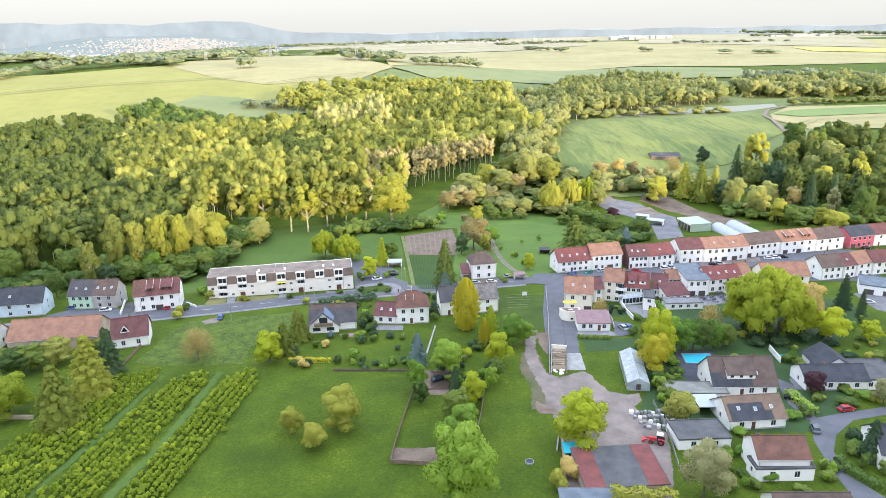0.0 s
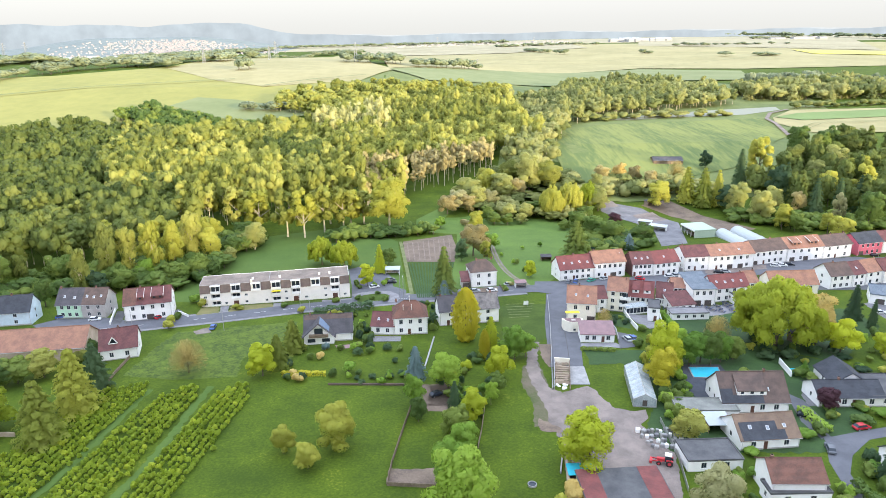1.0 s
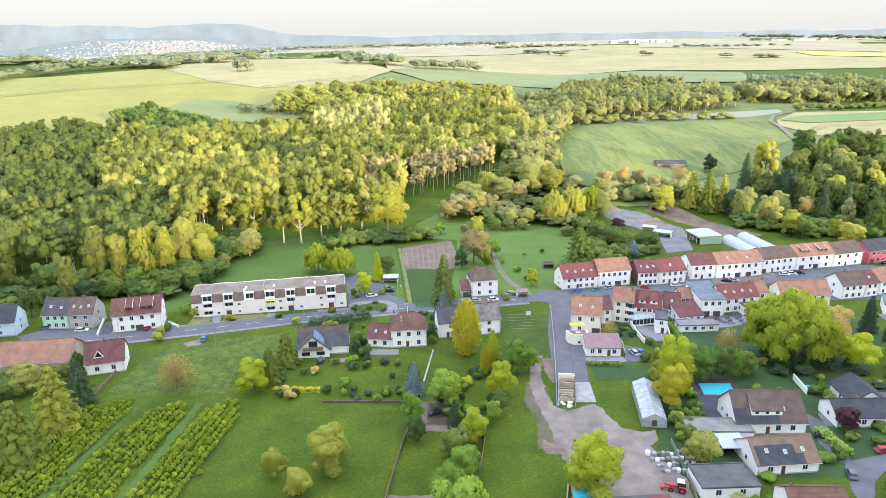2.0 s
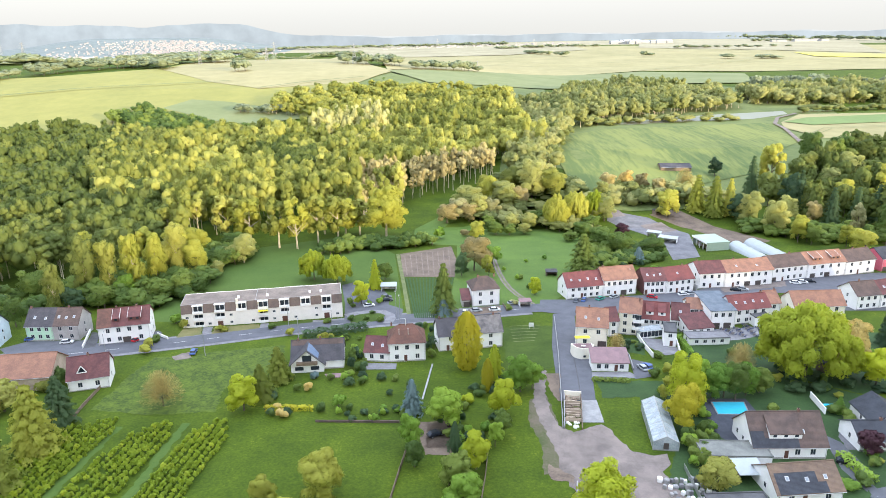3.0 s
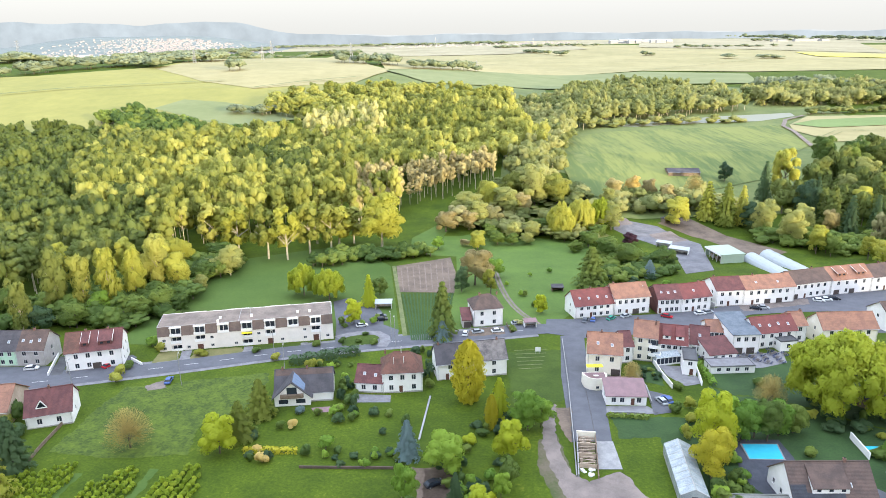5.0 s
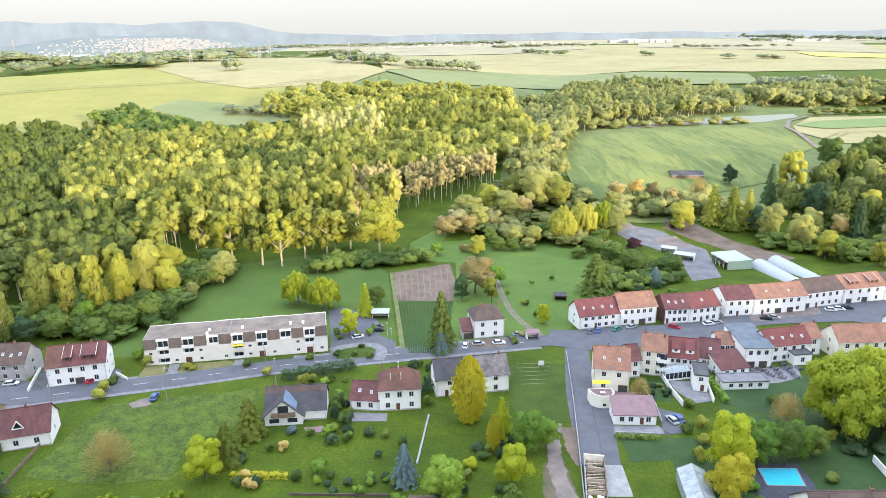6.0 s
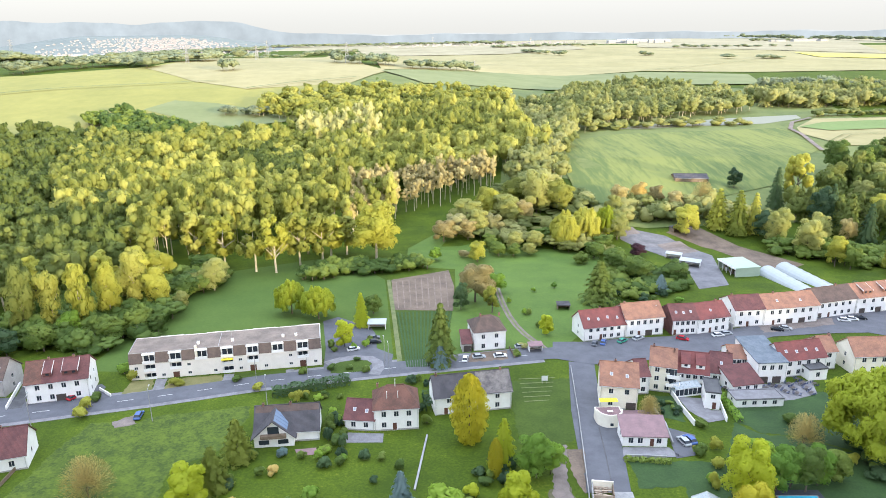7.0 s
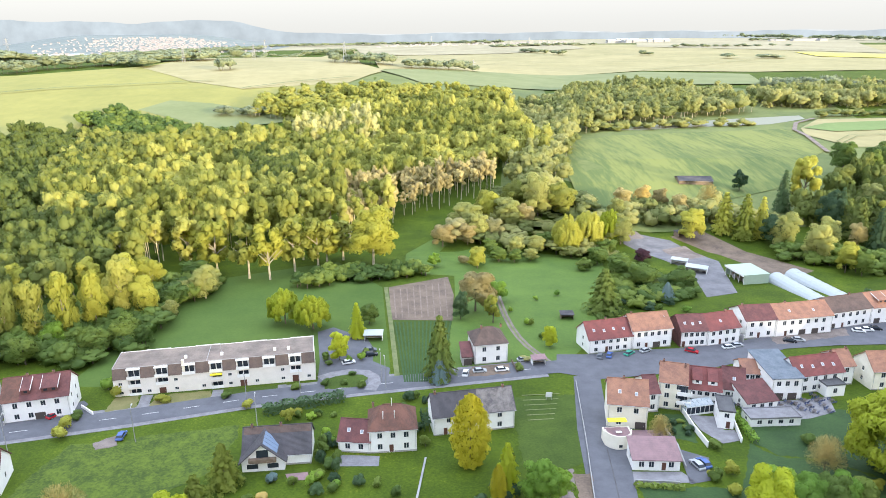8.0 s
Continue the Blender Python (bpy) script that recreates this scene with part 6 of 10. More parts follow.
drape("nursery_soil", [(124.3, 419.1), (143, 428.1), (172.2, 365.8), (154.4, 353), (141, 394)], M["soil"], 0.09, label="brown bare soil beds of the nursery", category="field")
drape("nursery_bed", [(114.9, 403.4), (128.1, 407.4), (132.8, 391.6), (118.2, 385.1)], M["gravel"], 0.13, label="pale raked bed of the nursery", category="field")
drape("nursery_bed", [(100.1, 425.3), (108.4, 426.9), (110.5, 417.8), (99.4, 415.5)], M["gravel"], 0.13, label="pale raked bed of the nursery", category="field")
drape("lane", [(92, 156.1), (92.2, 149), (101.3, 151.4), (112.5, 153.8), (110, 149.7), (100.4, 147.4), (92.8, 141.2), (88.3, 134.3), (86.6, 125.8), (89.8, 117.6), (83.2, 117.8), (84.1, 127.9), (86.2, 139), (89.6, 146.4)], M["asphalt"], 0.08, label="grey residential lane that curves between gardens", category="road")
drape("court", [(92, 171.1), (94.7, 166.9), (94.4, 153.1), (89.4, 147.8), (88.7, 156.2)], M["asphalt"], 0.09, label="asphalt court beside a house", category="pavement")
drape("court", [(155.3, 241), (173.7, 250.4), (182.1, 239.4), (158.5, 205.4), (153, 225.2)], M["old_asphalt"], 0.1, label="asphalt yard beside a flat-roofed workshop", category="pavement")
drape("pen", [(-12.4, 139.5), (-1.4, 139.1), (-2, 132.5), (-13, 133.8)], M["soil"], 0.07, label="bare brown soil at the end of a fenced plot", category="ground")
drape("pen_ground", [(-3.6, 179.8), (2.1, 179.6), (1.1, 167.5), (-4.3, 167.7)], M["soil"], 0.07, label="bare trodden soil under garden trees", category="ground")
drape("field_lawn", [(20.9, 245.7), (38.9, 246.7), (34.2, 212), (27, 207.2), (19.8, 210.2)], M["lawn"], 0.07, label="mown lawn beside the village road", category="lawn")
drape("field", [(90.8, 904.3), (192.9, 1067.1), (392.2, 1149.6), (502.6, 998.4), (397.5, 692.1), (263.9, 469.7), (207.2, 429.9), (115, 424.5), (73.9, 437.3), (41.7, 492.7)], FIELD["verge"], 0.4, label="rough grass round a mown meadow", category="field")
drape("field", [(91, 606.1), (151.7, 655.1), (313.8, 682), (289.9, 574.9), (210.6, 484.3), (120, 444.9), (86.6, 468)], FIELD["near"], 0.8, label="mown green meadow with lighter strips", category="field")
drape("field", [(-431.5, 679.5), (-580, 692.2), (-722.8, 928.8), (-707.6, 1017.3), (-565.4, 1054.9), (-439.5, 1169.3), (-364.3, 2655.3), (-102.7, 953.7), (-149.9, 866.4), (-135.2, 772.1), (-214.9, 765.8), (-265.5, 731), (-358, 699.9)], FIELD["green"], 0.9, label="yellow-green cereal field on a broad hill", category="field")
drape("field", [(-160.5, 847), (-106.5, 992), (-67.5, 1144.7), (4.2, 1000.2), (156, 1050.1), (142.6, 908.7), (-25.3, 897.8), (-91.8, 841.8)], FIELD["verge"], 0.6, label="rough grass slope between fields and wood", category="field")
drape("field", [(-312, 822), (-291.5, 861.4), (-240.1, 846), (-188.5, 816), (-137.9, 771.5), (-207.9, 742)], FIELD["teal"], 1.2, label="cool green patch of field beside a copse", category="field")
drape("field", [(-427.7, 1137), (-370.5, 2701.9), (-106.5, 1176.4), (-64.3, 1087.1), (-102.7, 953.7), (-222.7, 912.3), (-308.2, 979)], FIELD["pale"], 1.3, label="pale barley field on the hill", category="field")
drape("field", [(-900, 3150), (900, 3250), (2300, 3000), (3300, 4200), (-700, 4250)], FIELD["straw"], 0.5, label="pale hazy farmland towards the horizon", category="field")
drape("field", [(-313.5, 2977.8), (566.2, 3165.2), (1785.3, 2840.4), (960.9, 1515.1), (645.8, 1481.6), (442.4, 1558.8), (131.2, 1309.1), (-73.7, 1100.3)], FIELD["pale"], 1.2, label="broad pale barley fields on the plain", category="field")
drape("field", [(-72.7, 1083.5), (133.1, 1327.8), (429.5, 1512.8), (601.1, 1403.8), (510.3, 1145), (392.2, 1149.6), (146.6, 1043.3), (-11.6, 976.7)], FIELD["teal"], 1.8, label="cool green young crop on the plain", category="field")
drape("field", [(1294.6, 4607.3), (1987.3, 3465), (1381.8, 2213.8), (1074, 2577.5), (797.9, 2831.7)], FIELD["straw"], 2.4, label="straw coloured stubble on the plain", category="field")
drape("field", [(-353.7, 3367.3), (591.8, 3309), (570.1, 2705.5), (243.8, 2435.7), (-234, 2605.9)], FIELD["straw"], 2.6, label="straw coloured stubble on the plain", category="field")
drape("field", [(313.4, 648.3), (327.5, 684), (374, 742), (482, 745), (600, 800), (640, 780), (430, 580), (317, 588)], FIELD["pale"], 0.9, label="pale field with wheel tracks beside the brook", category="field")
drape("field", [(330, 684), (366, 712), (470, 731.5), (560, 745), (520, 690), (432, 675), (346, 661)], FIELD["strip"], 1.4, label="green crop strip between pale fields", category="field")
for track in ([(318, 610), (345, 640), (420, 650), (470, 655)], [(321, 605), (349, 635), (421, 645), (470, 650)], [(352, 736), (400, 733), (520, 765)]):
    ribbon("wheel_track", track, 0.9, M["lane"], 1.7, label="wheel track through a pale crop", category="path")
drape("field", [(1147.1, 2309.7), (1336, 2117.3), (1235.4, 1955.5), (1094.8, 2068.5)], FIELD["yellow"], 2.8, label="thin strip of yellow rape", category="field")
drape("water", [(165, 690), (224, 726), (295.3, 752), (371.6, 772), (363.9, 745.6), (312.3, 712), (237.9, 700), (183.7, 684)], M["skyglass"], 0.6, label="pale water of a pond between trees", category="water")
ribbon("field_road", [(286.6, 566.1), (310.5, 641.6), (316.4, 673.1), (338.8, 714.7), (371.8, 744.4)], 3.6, M["gravel"], 1.5, label="pale farm track beside the fields", category="road")

# ---- houses along the road ----
house("white rendered double house with a dark red tiled roof and garages", -113.5, 235.4, 14.2, 15.9, 11.0, 6.3, rise=4.2, tiles='roof_darkred', patches=((-0.02, 0.26, 0, 0.99, 'roof_rust'),), cols=4, garages=(8.5,), dormers=((0.36, 2.2), (0.72, 4.0)), rails=True, side=2, chimneys=(0.35, 0.75), z=-6.5)
flats(-91.2, 249.9, -35.9, 259.3)
house("white house with dark roof, half timbering and solar panels", -45.0, 212.5, 5.2, 15.5, 9.5, 3.0, rise=4.6, tiles='roof_slate', floors=1, cols=0, side=1, chimneys=(0.12, 0.55), gablet=(0.0, 9.6, 2.0, 4.3), patches=((0.0, 1.0, 0.72, 0.99, 'roof_brown'),), z=-5.0)
house("low white wing of a house with a red tiled roof", -23.8, 218.7, -7.5, 7.7, 9.0, 3.2, rise=3.2, tiles='roof_darkred', floors=1, cols=2, lights=2, chimneys=(), z=-5.3)
hip_house = house("white two-storey house with a red hipped roof", -16.2, 217.7, 4.6, 11.3, 9.5, 6.0, rise=4.2, roof='hip', tiles='roof_rust', cols=3, doors=(5.2,), chimneys=(0.1,), z=-5.3)
for u, v in ((3.4, 2.0), (6.2, 2.0), (5.6, 4.4)):
    bm = bmesh.new()
    tube(bm, (u, v, 6.0 + v * 0.884), (u, v, 6.0 + v * 0.884 + 2.0), 0.09, 0.09, 6)
    tube(bm, (u, v, 6.0 + v * 0.884 + 2.0), (u, v, 6.0 + v * 0.884 + 2.3), 0.15, 0.15, 6)
    part("vent_pipe", bm, M["frame"], hip_house)
house("long white house with a dark slate roof by the road", -0.8, 225.4, 9.6, 20.9, 9.0, 5.4, rise=4.0, tiles='roof_slate', cols=4, doors=(3.0,), chimneys=(0.05, 0.9), patches=((0.56, 1.01, 0, 0.98, 'roof_weathered'),), z=-5.9)
house("white two-storey house with a hipped brown roof", 12.1, 268.1, 9.3, 10.5, 10.0, 6.6, rise=3.6, roof='hip', tiles='roof_brown', cols=2, side=2, chimneys=(0.3, 0.9), z=-8.3)
house("small garage annex with a red roof", 8.3, 267.4, 5.7, 3.0, 6.0, 3.0, rise=2.0, roof='shed', wall='grey', tiles='roof_darkred', floors=1, cols=0, garages=(1.7,), side=0, name='garage', z=-8.1)

# ---- terraces north of the street ----
house("white house with a red roof and a lower annex", 49.3, 275.0, 11.8, 15.1, 10.0, 5.0, rise=4.2, tiles='roof_red', cols=5, doors=(6.2,), lights=4, chimneys=(0.5,), z=-8.7)
house("taller white house with an orange roof and an arched gate", 64.1, 278.1, 9.6, 13.8, 10.5, 6.8, rise=3.6, tiles='roof_orange', cols=5, garages=(8.6,), doors=(5.0,), chimneys=(0.1,), side=0, z=-8.9)
house("white terraced house with a brown-red roof", 80.5, 279.3, 3.9, 8.9, 11.0, 5.6, rise=3.6, tiles='roof_darkred', cols=4, doors=(1.0,), lights=3, chimneys=(), side=0, cladding='roof_darkred', z=-8.8)
house("white terraced house with a red roof", 89.4, 279.9, 14.0, 12.4, 11.0, 5.6, rise=3.6, tiles='roof_red', cols=4, doors=(5.0,), lights=1, chimneys=(0.8,), z=-9.0)
house("white terraced house with wide windows and a brown-red roof", 104.5, 285.7, 5.8, 10.9, 11.5, 6.6, rise=3.2, tiles='roof_darkred', cols=3, doors=(5.0,), side=2, chimneys=(0.1,), z=-9.2)
house("long white terraced house with an orange roof and arched gates", 115.3, 286.8, 8.9, 21.4, 11.5, 6.6, rise=3.2, tiles='roof_orange', cols=6, garages=(10.3, 15.2), doors=(4.0,), lights=2, chimneys=(0.3,), z=-9.4)
house("white terraced house with a brown roof and a brown gate", 137.0, 293.0, 14.4, 18.1, 11.0, 6.4, rise=3.4, tiles='roof_brown', cols=5, garages=(1.8,), doors=(6.2,), chimneys=(0.7,), side=0, z=-9.8)
house("white terraced house with an orange roof and wide dormers", 154.5, 297.5, 11.4, 18.7, 11.0, 6.4, rise=3.6, tiles='roof_orange', cols=4, garages=(3.0, 10.0), rails=True, dormers=((0.28, 4.0), (0.75, 4.0)), chimneys=(), side=0, z=-10.0)
house("white terraced house with a brown roof", 172.8, 301.2, 14.7, 15.7, 11.0, 6.2, rise=3.4, tiles='roof_brown', cols=3, doors=(7.0,), chimneys=(0.5, 0.95), z=-10.2)
house("crimson painted house with a dark slate roof", 191.6, 306.0, 14.0, 13.6, 11.0, 6.0, rise=3.4, wall='rose', tiles='roof_grey', cols=4, garages=(2.0,), chimneys=(), z=-10.5)
house("white terraced house with a brown-red roof", 204.8, 309.3, 11.4, 20.7, 11.0, 6.0, rise=3.4, tiles='roof_darkred', cols=4, doors=(3.0,), chimneys=(0.4,), z=-10.7)
house("grey rendered gable house", 226.1, 313.3, 11.3, 21.4, 11.0, 6.0, rise=3.6, wall='cream', tiles='roof_orange', cols=4, chimneys=(0.4,), z=-11.0)

# ---- terraces south of the street ----
house("cream corner house with an orange roof above a garage", 43.5, 228.3, -10.6, 9.8, 11.0, 7.0, rise=4.2, wall='cream', tiles='roof_orange', floors=2, cols=2, garages=(8.2,), lights=2, chimneys=(0.4,), z=-5.9)
house("narrow white link house with a red roof", 55.9, 235.7, 5.2, 3.3, 9.0, 5.6, rise=3.0, tiles='roof_darkred', cols=1, chimneys=(), side=0, z=-6.3)
cream_house = house("tall cream house with an orange roof and balconies", 59.8, 238.3, -17.7, 6.9, 10.0, 8.0, rise=3.4, wall='cream', tiles='roof_orange', floors=3, cols=2, chimneys=(0.1, 1.9), z=-6.5)
for z_floor in (2.75, 5.4):
    balcony = part("balcony", box_mesh(4.6, -1.5, z_floor - 0.18, 8.2, -0.004, z_floor), M["white"], cream_house)
    part("railing", box_mesh(4.6, -1.5, z_floor, 8.2, -1.42, z_floor + 0.95), M["white"], balcony)
    part("railing", box_mesh(8.12, -1.42, z_floor, 8.2, -0.01, z_floor + 0.95), M["white"], balcony)
    part("balcony_door", box_mesh(5.4, -0.06, z_floor + 0.02, 7.2, -0.005, z_floor + 2.0), M["glass"], balcony)
house("white house with a red roof, wide dormers and a glazed porch", 67.9, 240.0, -15.1, 8.8, 10.0, 5.0, rise=4.2, tiles='roof_red', floors=2, cols=4, lights=0, dormers=((0.3, 2.4), (0.75, 2.4)), chimneys=(), z=-6.6)
house("tall white annex with a flat dark roof", 71.5, 227.0, -15.1, 3.8, 8.0, 4.8, roof='flat', tiles='bitumen', floors=2, cols=1, doors=(2.4,), side=1, chimneys=(), name='annex', z=-5.8)
house("low house with a dark red roof and a conservatory", 79.1, 242.4, -16.5, 5.6, 11.0, 3.4, rise=4.0, tiles='roof_darkred', floors=1, cols=3, lights=1, chimneys=(0.8,), z=-6.7)
house("pale pink dining room wing with an orange roof", 87.0, 248.7, -6.3, 7.2, 8.0, 5.0, rise=2.4, tiles='roof_orange', floors=2, cols=4, chimneys=(), z=-7.1)
house("brown-red lean-to roof over a dining terrace", 82.7, 235.1, 9.7, 8.9, 7.5, 2.6, rise=2.2, roof='shed', tiles='roof_darkred', floors=1, cols=3, chimneys=(), name='annex', z=-6.4)
# garages here: dark doors standing in for tall ground-floor glazing
house("tall white house with a pale grey sheet roof", 92.0, 241.4, 1.3, 8.6, 15.0, 6.6, rise=1.2, roof='shed', tiles='roof_light', floors=2, cols=3, garages=(2.2, 6.0), chimneys=(), z=-6.7)
house("white house with a broad red roof", 100.9, 244.9, 10.6, 14.7, 9.0, 5.6, rise=3.6, tiles='roof_red', floors=2, cols=4, lights=4, chimneys=(0.9,), z=-7.0)
house("white terrace wall storey with small windows under a flat deck", 79.9, 227.1, 1.7, 13.2, 5.0, 2.2, roof='flat', wall='white', tiles='paving', floors=1, cols=4, chimneys=(), name='terrace', z=-5.8)
house("white outbuilding with a flat dark roof terrace", 108.1, 242.8, 7.0, 5.7, 6.0, 3.4, roof='flat', tiles='bitumen', floors=1, cols=1, chimneys=(), name='annex', z=-6.8)
house("small house with an orange roof", 115.8, 250.1, 5.2, 4.4, 9.0, 6.0, rise=3.0, tiles='roof_orange', cols=1, chimneys=(0.9,), z=-7.2)
house("long house with an orange roof behind a great willow", 123.2, 246.5, 1.3, 18.0, 9.5, 6.0, rise=3.8, wall='cream', tiles='roof_orange', cols=5, chimneys=(), z=-7.0)
house("white house with a brown roof and dark balconies", 152.0, 257.8, 10.0, 9.7, 10.0, 5.6, rise=3.6, tiles='roof_brown', cols=3, chimneys=(0.4,), z=-7.7)
house("white house with a brown-red roof", 161.8, 259.5, 17.0, 6.5, 10.0, 5.6, rise=3.4, tiles='roof_darkred', cols=2, lights=1, chimneys=(), side=0, z=-7.8)
house("white house with an orange roof", 168.7, 262.2, 17.8, 8.5, 10.0, 5.6, rise=3.4, tiles='roof_orange', cols=2, chimneys=(), side=0, z=-8.0)
house("white house with a red-brown roof", 176.5, 264.0, 8.8, 15.0, 10.0, 5.6, rise=3.4, tiles='roof_darkred', cols=4, chimneys=(0.3,), z=-8.1)
house("white workshop with a flat pale roof", 157.2, 240.9, -28.0, 12.8, 12.0, 3.6, roof='flat', tiles='roof_light', floors=1, cols=0, garages=(3.5, 9.0), chimneys=(), name='workshop', z=-6.6)
house("low white cottage with a pale pink roof", 44.5, 208.6, -3.8, 10.6, 6.5, 2.8, rise=1.6, roof='shed', tiles='roof_pink', floors=1, cols=4, doors=(7.0,), chimneys=(), name='cottage', z=-4.7)

# ---- gardens and bungalows ----
# the grey patches at lower left paint a neighbour's shadow on the brown roof
house("large white house with a brown roof and a wide dormer", 70.8, 160.7, -1.0, 16.7, 12.0, 3.2, rise=5.4, tiles='roof_brown', floors=1, cols=4, doors=(7.6,), dormers=((0.45, 7.4),), lights=2, side=3, chimneys=(0.72,), patches=((-0.02, 0.17, 0, 0.42, 'roof_grey'), (0.17, 0.62, 0, 0.22, 'roof_grey')), z=-2.4)
house("flat grey garage roof beside the pool house", 58.4, 158.2, -3.0, 15.2, 6.0, 2.6, roof='flat', tiles='old_felt', floors=1, cols=0, side=0, chimneys=(), name='garage', z=-2.4)
# the stepped grey patches are a cast shadow painted on the tan roof
house("white bungalow with a tan roof and roof windows", 68.3, 143.9, 4.1, 14.1, 10.0, 2.8, rise=3.6, tiles='roof_tan', floors=1, cols=3, doors=(6.0,), lights=3, chimneys=(), patches=((0.03, 0.66, 0, 0.66, 'roof_grey'), (0.66, 0.78, 0, 0.3, 'roof_grey')), z=-2.0)
house("white shed with a flat dark roof", 53.4, 136.2, 1.4, 12.2, 8.0, 2.6, roof='flat', tiles='bitumen', floors=1, cols=2, side=0, chimneys=(), name='shed', z=-1.8)
house("white house with an orange roof and a flat front extension", 66.4, 125.0, -2.1, 10.9, 8.5, 5.0, rise=2.8, tiles='roof_rust', floors=1, cols=3, chimneys=(0.1,), z=-1.6)
house("white extension with a flat grey roof", 65.7, 123.9, 0.0, 12.5, 4.5, 3.0, roof='flat', tiles='bitumen', floors=1, cols=2, chimneys=(), name='annex', z=-1.6)
house("white bungalow with a dark slate roof", 96.6, 163.0, -1.4, 16.6, 9.0, 2.8, rise=2.6, tiles='roof_grey', floors=1, cols=4, doors=(9.0,), chimneys=(0.4,), z=-2.5)
house("white bungalow with a dark hipped roof", 104.0, 170.6, -2.4, 9.7, 10.0, 2.8, rise=3.0, roof='cross', tiles='roof_grey', floors=1, cols=2, chimneys=(), z=-2.7)
house("low white garage with a flat roof", 110.3, 163.0, -2.3, 12.6, 12.0, 2.8, roof='flat', tiles='bitumen', floors=1, cols=2, chimneys=(), name='garage', z=-2.5)
house("white house with a dark roof at the lane", 94.3, 127.2, -9.8, 9.4, 11.0, 4.0, rise=4.0, tiles='roof_grey', floors=1, cols=3, chimneys=(), z=-1.6)
house("white house with a brown roof beside the lane", 62.7, 106.9, -1.6, 14.4, 9.0, 3.0, rise=3.4, tiles='roof_brown', floors=1, cols=3, chimneys=(), z=-1.2)
house("farm shed with red and grey corrugated roof sheets", 28.5, 118.8, 3.0, 17.2, 13.0, 3.0, rise=0.5, roof='shed', wall='tan', tiles='bitumen', floors=1, cols=0, side=0, chimneys=(), name='farm_shed', sheets=((-0.01, 0.24, 'roof_red'), (0.76, 1.01, 'roof_red')), z=-1.5)
house("low building with a pale blue sheet roof", 22.6, 112.2, -2.1, 11.1, 6.0, 2.6, roof='shed', rise=0.5, tiles='roof_light', floors=1, cols=0, side=0, chimneys=(), name='shed', z=-1.3)

# ---- houses at the western end ----
house("pale blue house with a dark slate roof", -168.9, 230.8, 8.9, 22.7, 10.0, 5.0, rise=4.6, wall='bluish', tiles='roof_grey', cols=3, lights=1, chimneys=(0.7,), z=-6.2)
house("mint green half of a pair of houses", -140.2, 240.1, 0.6, 8.9, 10.0, 5.4, rise=4.4, wall='mint', tiles='roof_slate', cols=3, lights=2, chimneys=(0.05,), side=0, z=-6.6)
house("grey half of a pair of houses", -131.3, 240.2, 1.3, 8.6, 10.0, 5.4, rise=4.4, wall='grey', tiles='roof_brown', cols=2, lights=3, chimneys=(0.5,), z=-6.6)
house("long barn with a broad orange tiled roof", -138.1, 198.7, 7.2, 27.1, 13.0, 4.2, rise=4.4, wall='tan', tiles='roof_orange', floors=1, cols=0, side=0, chimneys=(), name='barn', z=-4.3)
house("white house with a dark red roof and a small dormer", -105.5, 200.0, 17.4, 10.7, 10.5, 3.8, rise=4.6, roof='gable', tiles='roof_darkred', floors=1, cols=2, lights=0, spire=(0.36, 1.3, 2.2), chimneys=(0.5,), z=-4.4)
house("small house with an orange roof among trees", -152.2, 199.5, 5.5, 9.3, 10.0, 3.5, rise=4.0, tiles='roof_orange', floors=1, cols=2, chimneys=(), z=-4.2)

# ---- nursery, sheds ----
nursery_hall(131.4, 346.6, 8.9, 11.6, 14.0, 4.0)
house("low field barn with a grey roof", 153.8, 494.0, -6.2, 20.4, 12.0, 3.0, rise=1.6, wall='wood', tiles='roof_slate', floors=1, cols=0, side=0, chimneys=(), name='barn')

# ---- trees of the gardens ----
tree("column", "leaf_gold", 7.6, 211.9, 18.2, 9.9, "dense golden columnar conifer in a garden")
tree("conifer", "leaf_bright", 14.9, 200.9, 13.2, 7.6, "yellow-green spruce beside the golden conifer")
tree("column", "leaf_gold", 12.6, 196.4, 9.9, 3.6, "slim golden cypress in a garden")
tree("broad", "leaf_lush", 21.7, 195.9, 12.0, 9.6, "dark green leafy tree at the garden edge")
tree("broad", "leaf_lush", 25.2, 197.2, 9.4, 6.8, "green leafy tree at the garden edge")
tree("broad", "leaf_bright", 15.7, 182.1, 10.6, 8.6, "bright yellow-green garden tree")
tree("broad", "leaf_lush", 1.3, 177.1, 11.0, 11.0, "light green spreading garden tree")
tree("conifer", "leaf_blue", -7.9, 184.0, 10.6, 7.1, "grey-blue conifer with pale tips in a garden")
tree("broad", "leaf_lush", -7.7, 167.2, 10.2, 5.6, "slender green garden tree")
tree("broad", "leaf", -6.5, 159.7, 8.0, 5.4, "small green tree beside a fence")
tree("broad", "leaf_bright", 7.3, 158.6, 9.6, 8.0, "yellow-green tree beside a fence")
tree("conifer", "leaf_dark", 2.8, 166.8, 8.0, 4.6, "dark small conifer among garden trees")
tree("broad", "leaf_lush", 12.4, 167.7, 7.4, 4.3, "small light green tree in a garden")
tree("broad", "leaf_lush", 3.6, 116.2, 21.8, 15.3, "large lush green tree beside the garden plots")
tree("broad", "leaf_lush", 0.5, 134.0, 11.7, 9.0, "green tree at the garden fence")
tree("broad", "leaf", 2.6, 153.0, 8.6, 8.2, "dark green tree in the garden row")
tree("broad", "leaf_lush", 4.4, 145.2, 8.8, 8.4, "green tree in the garden row")
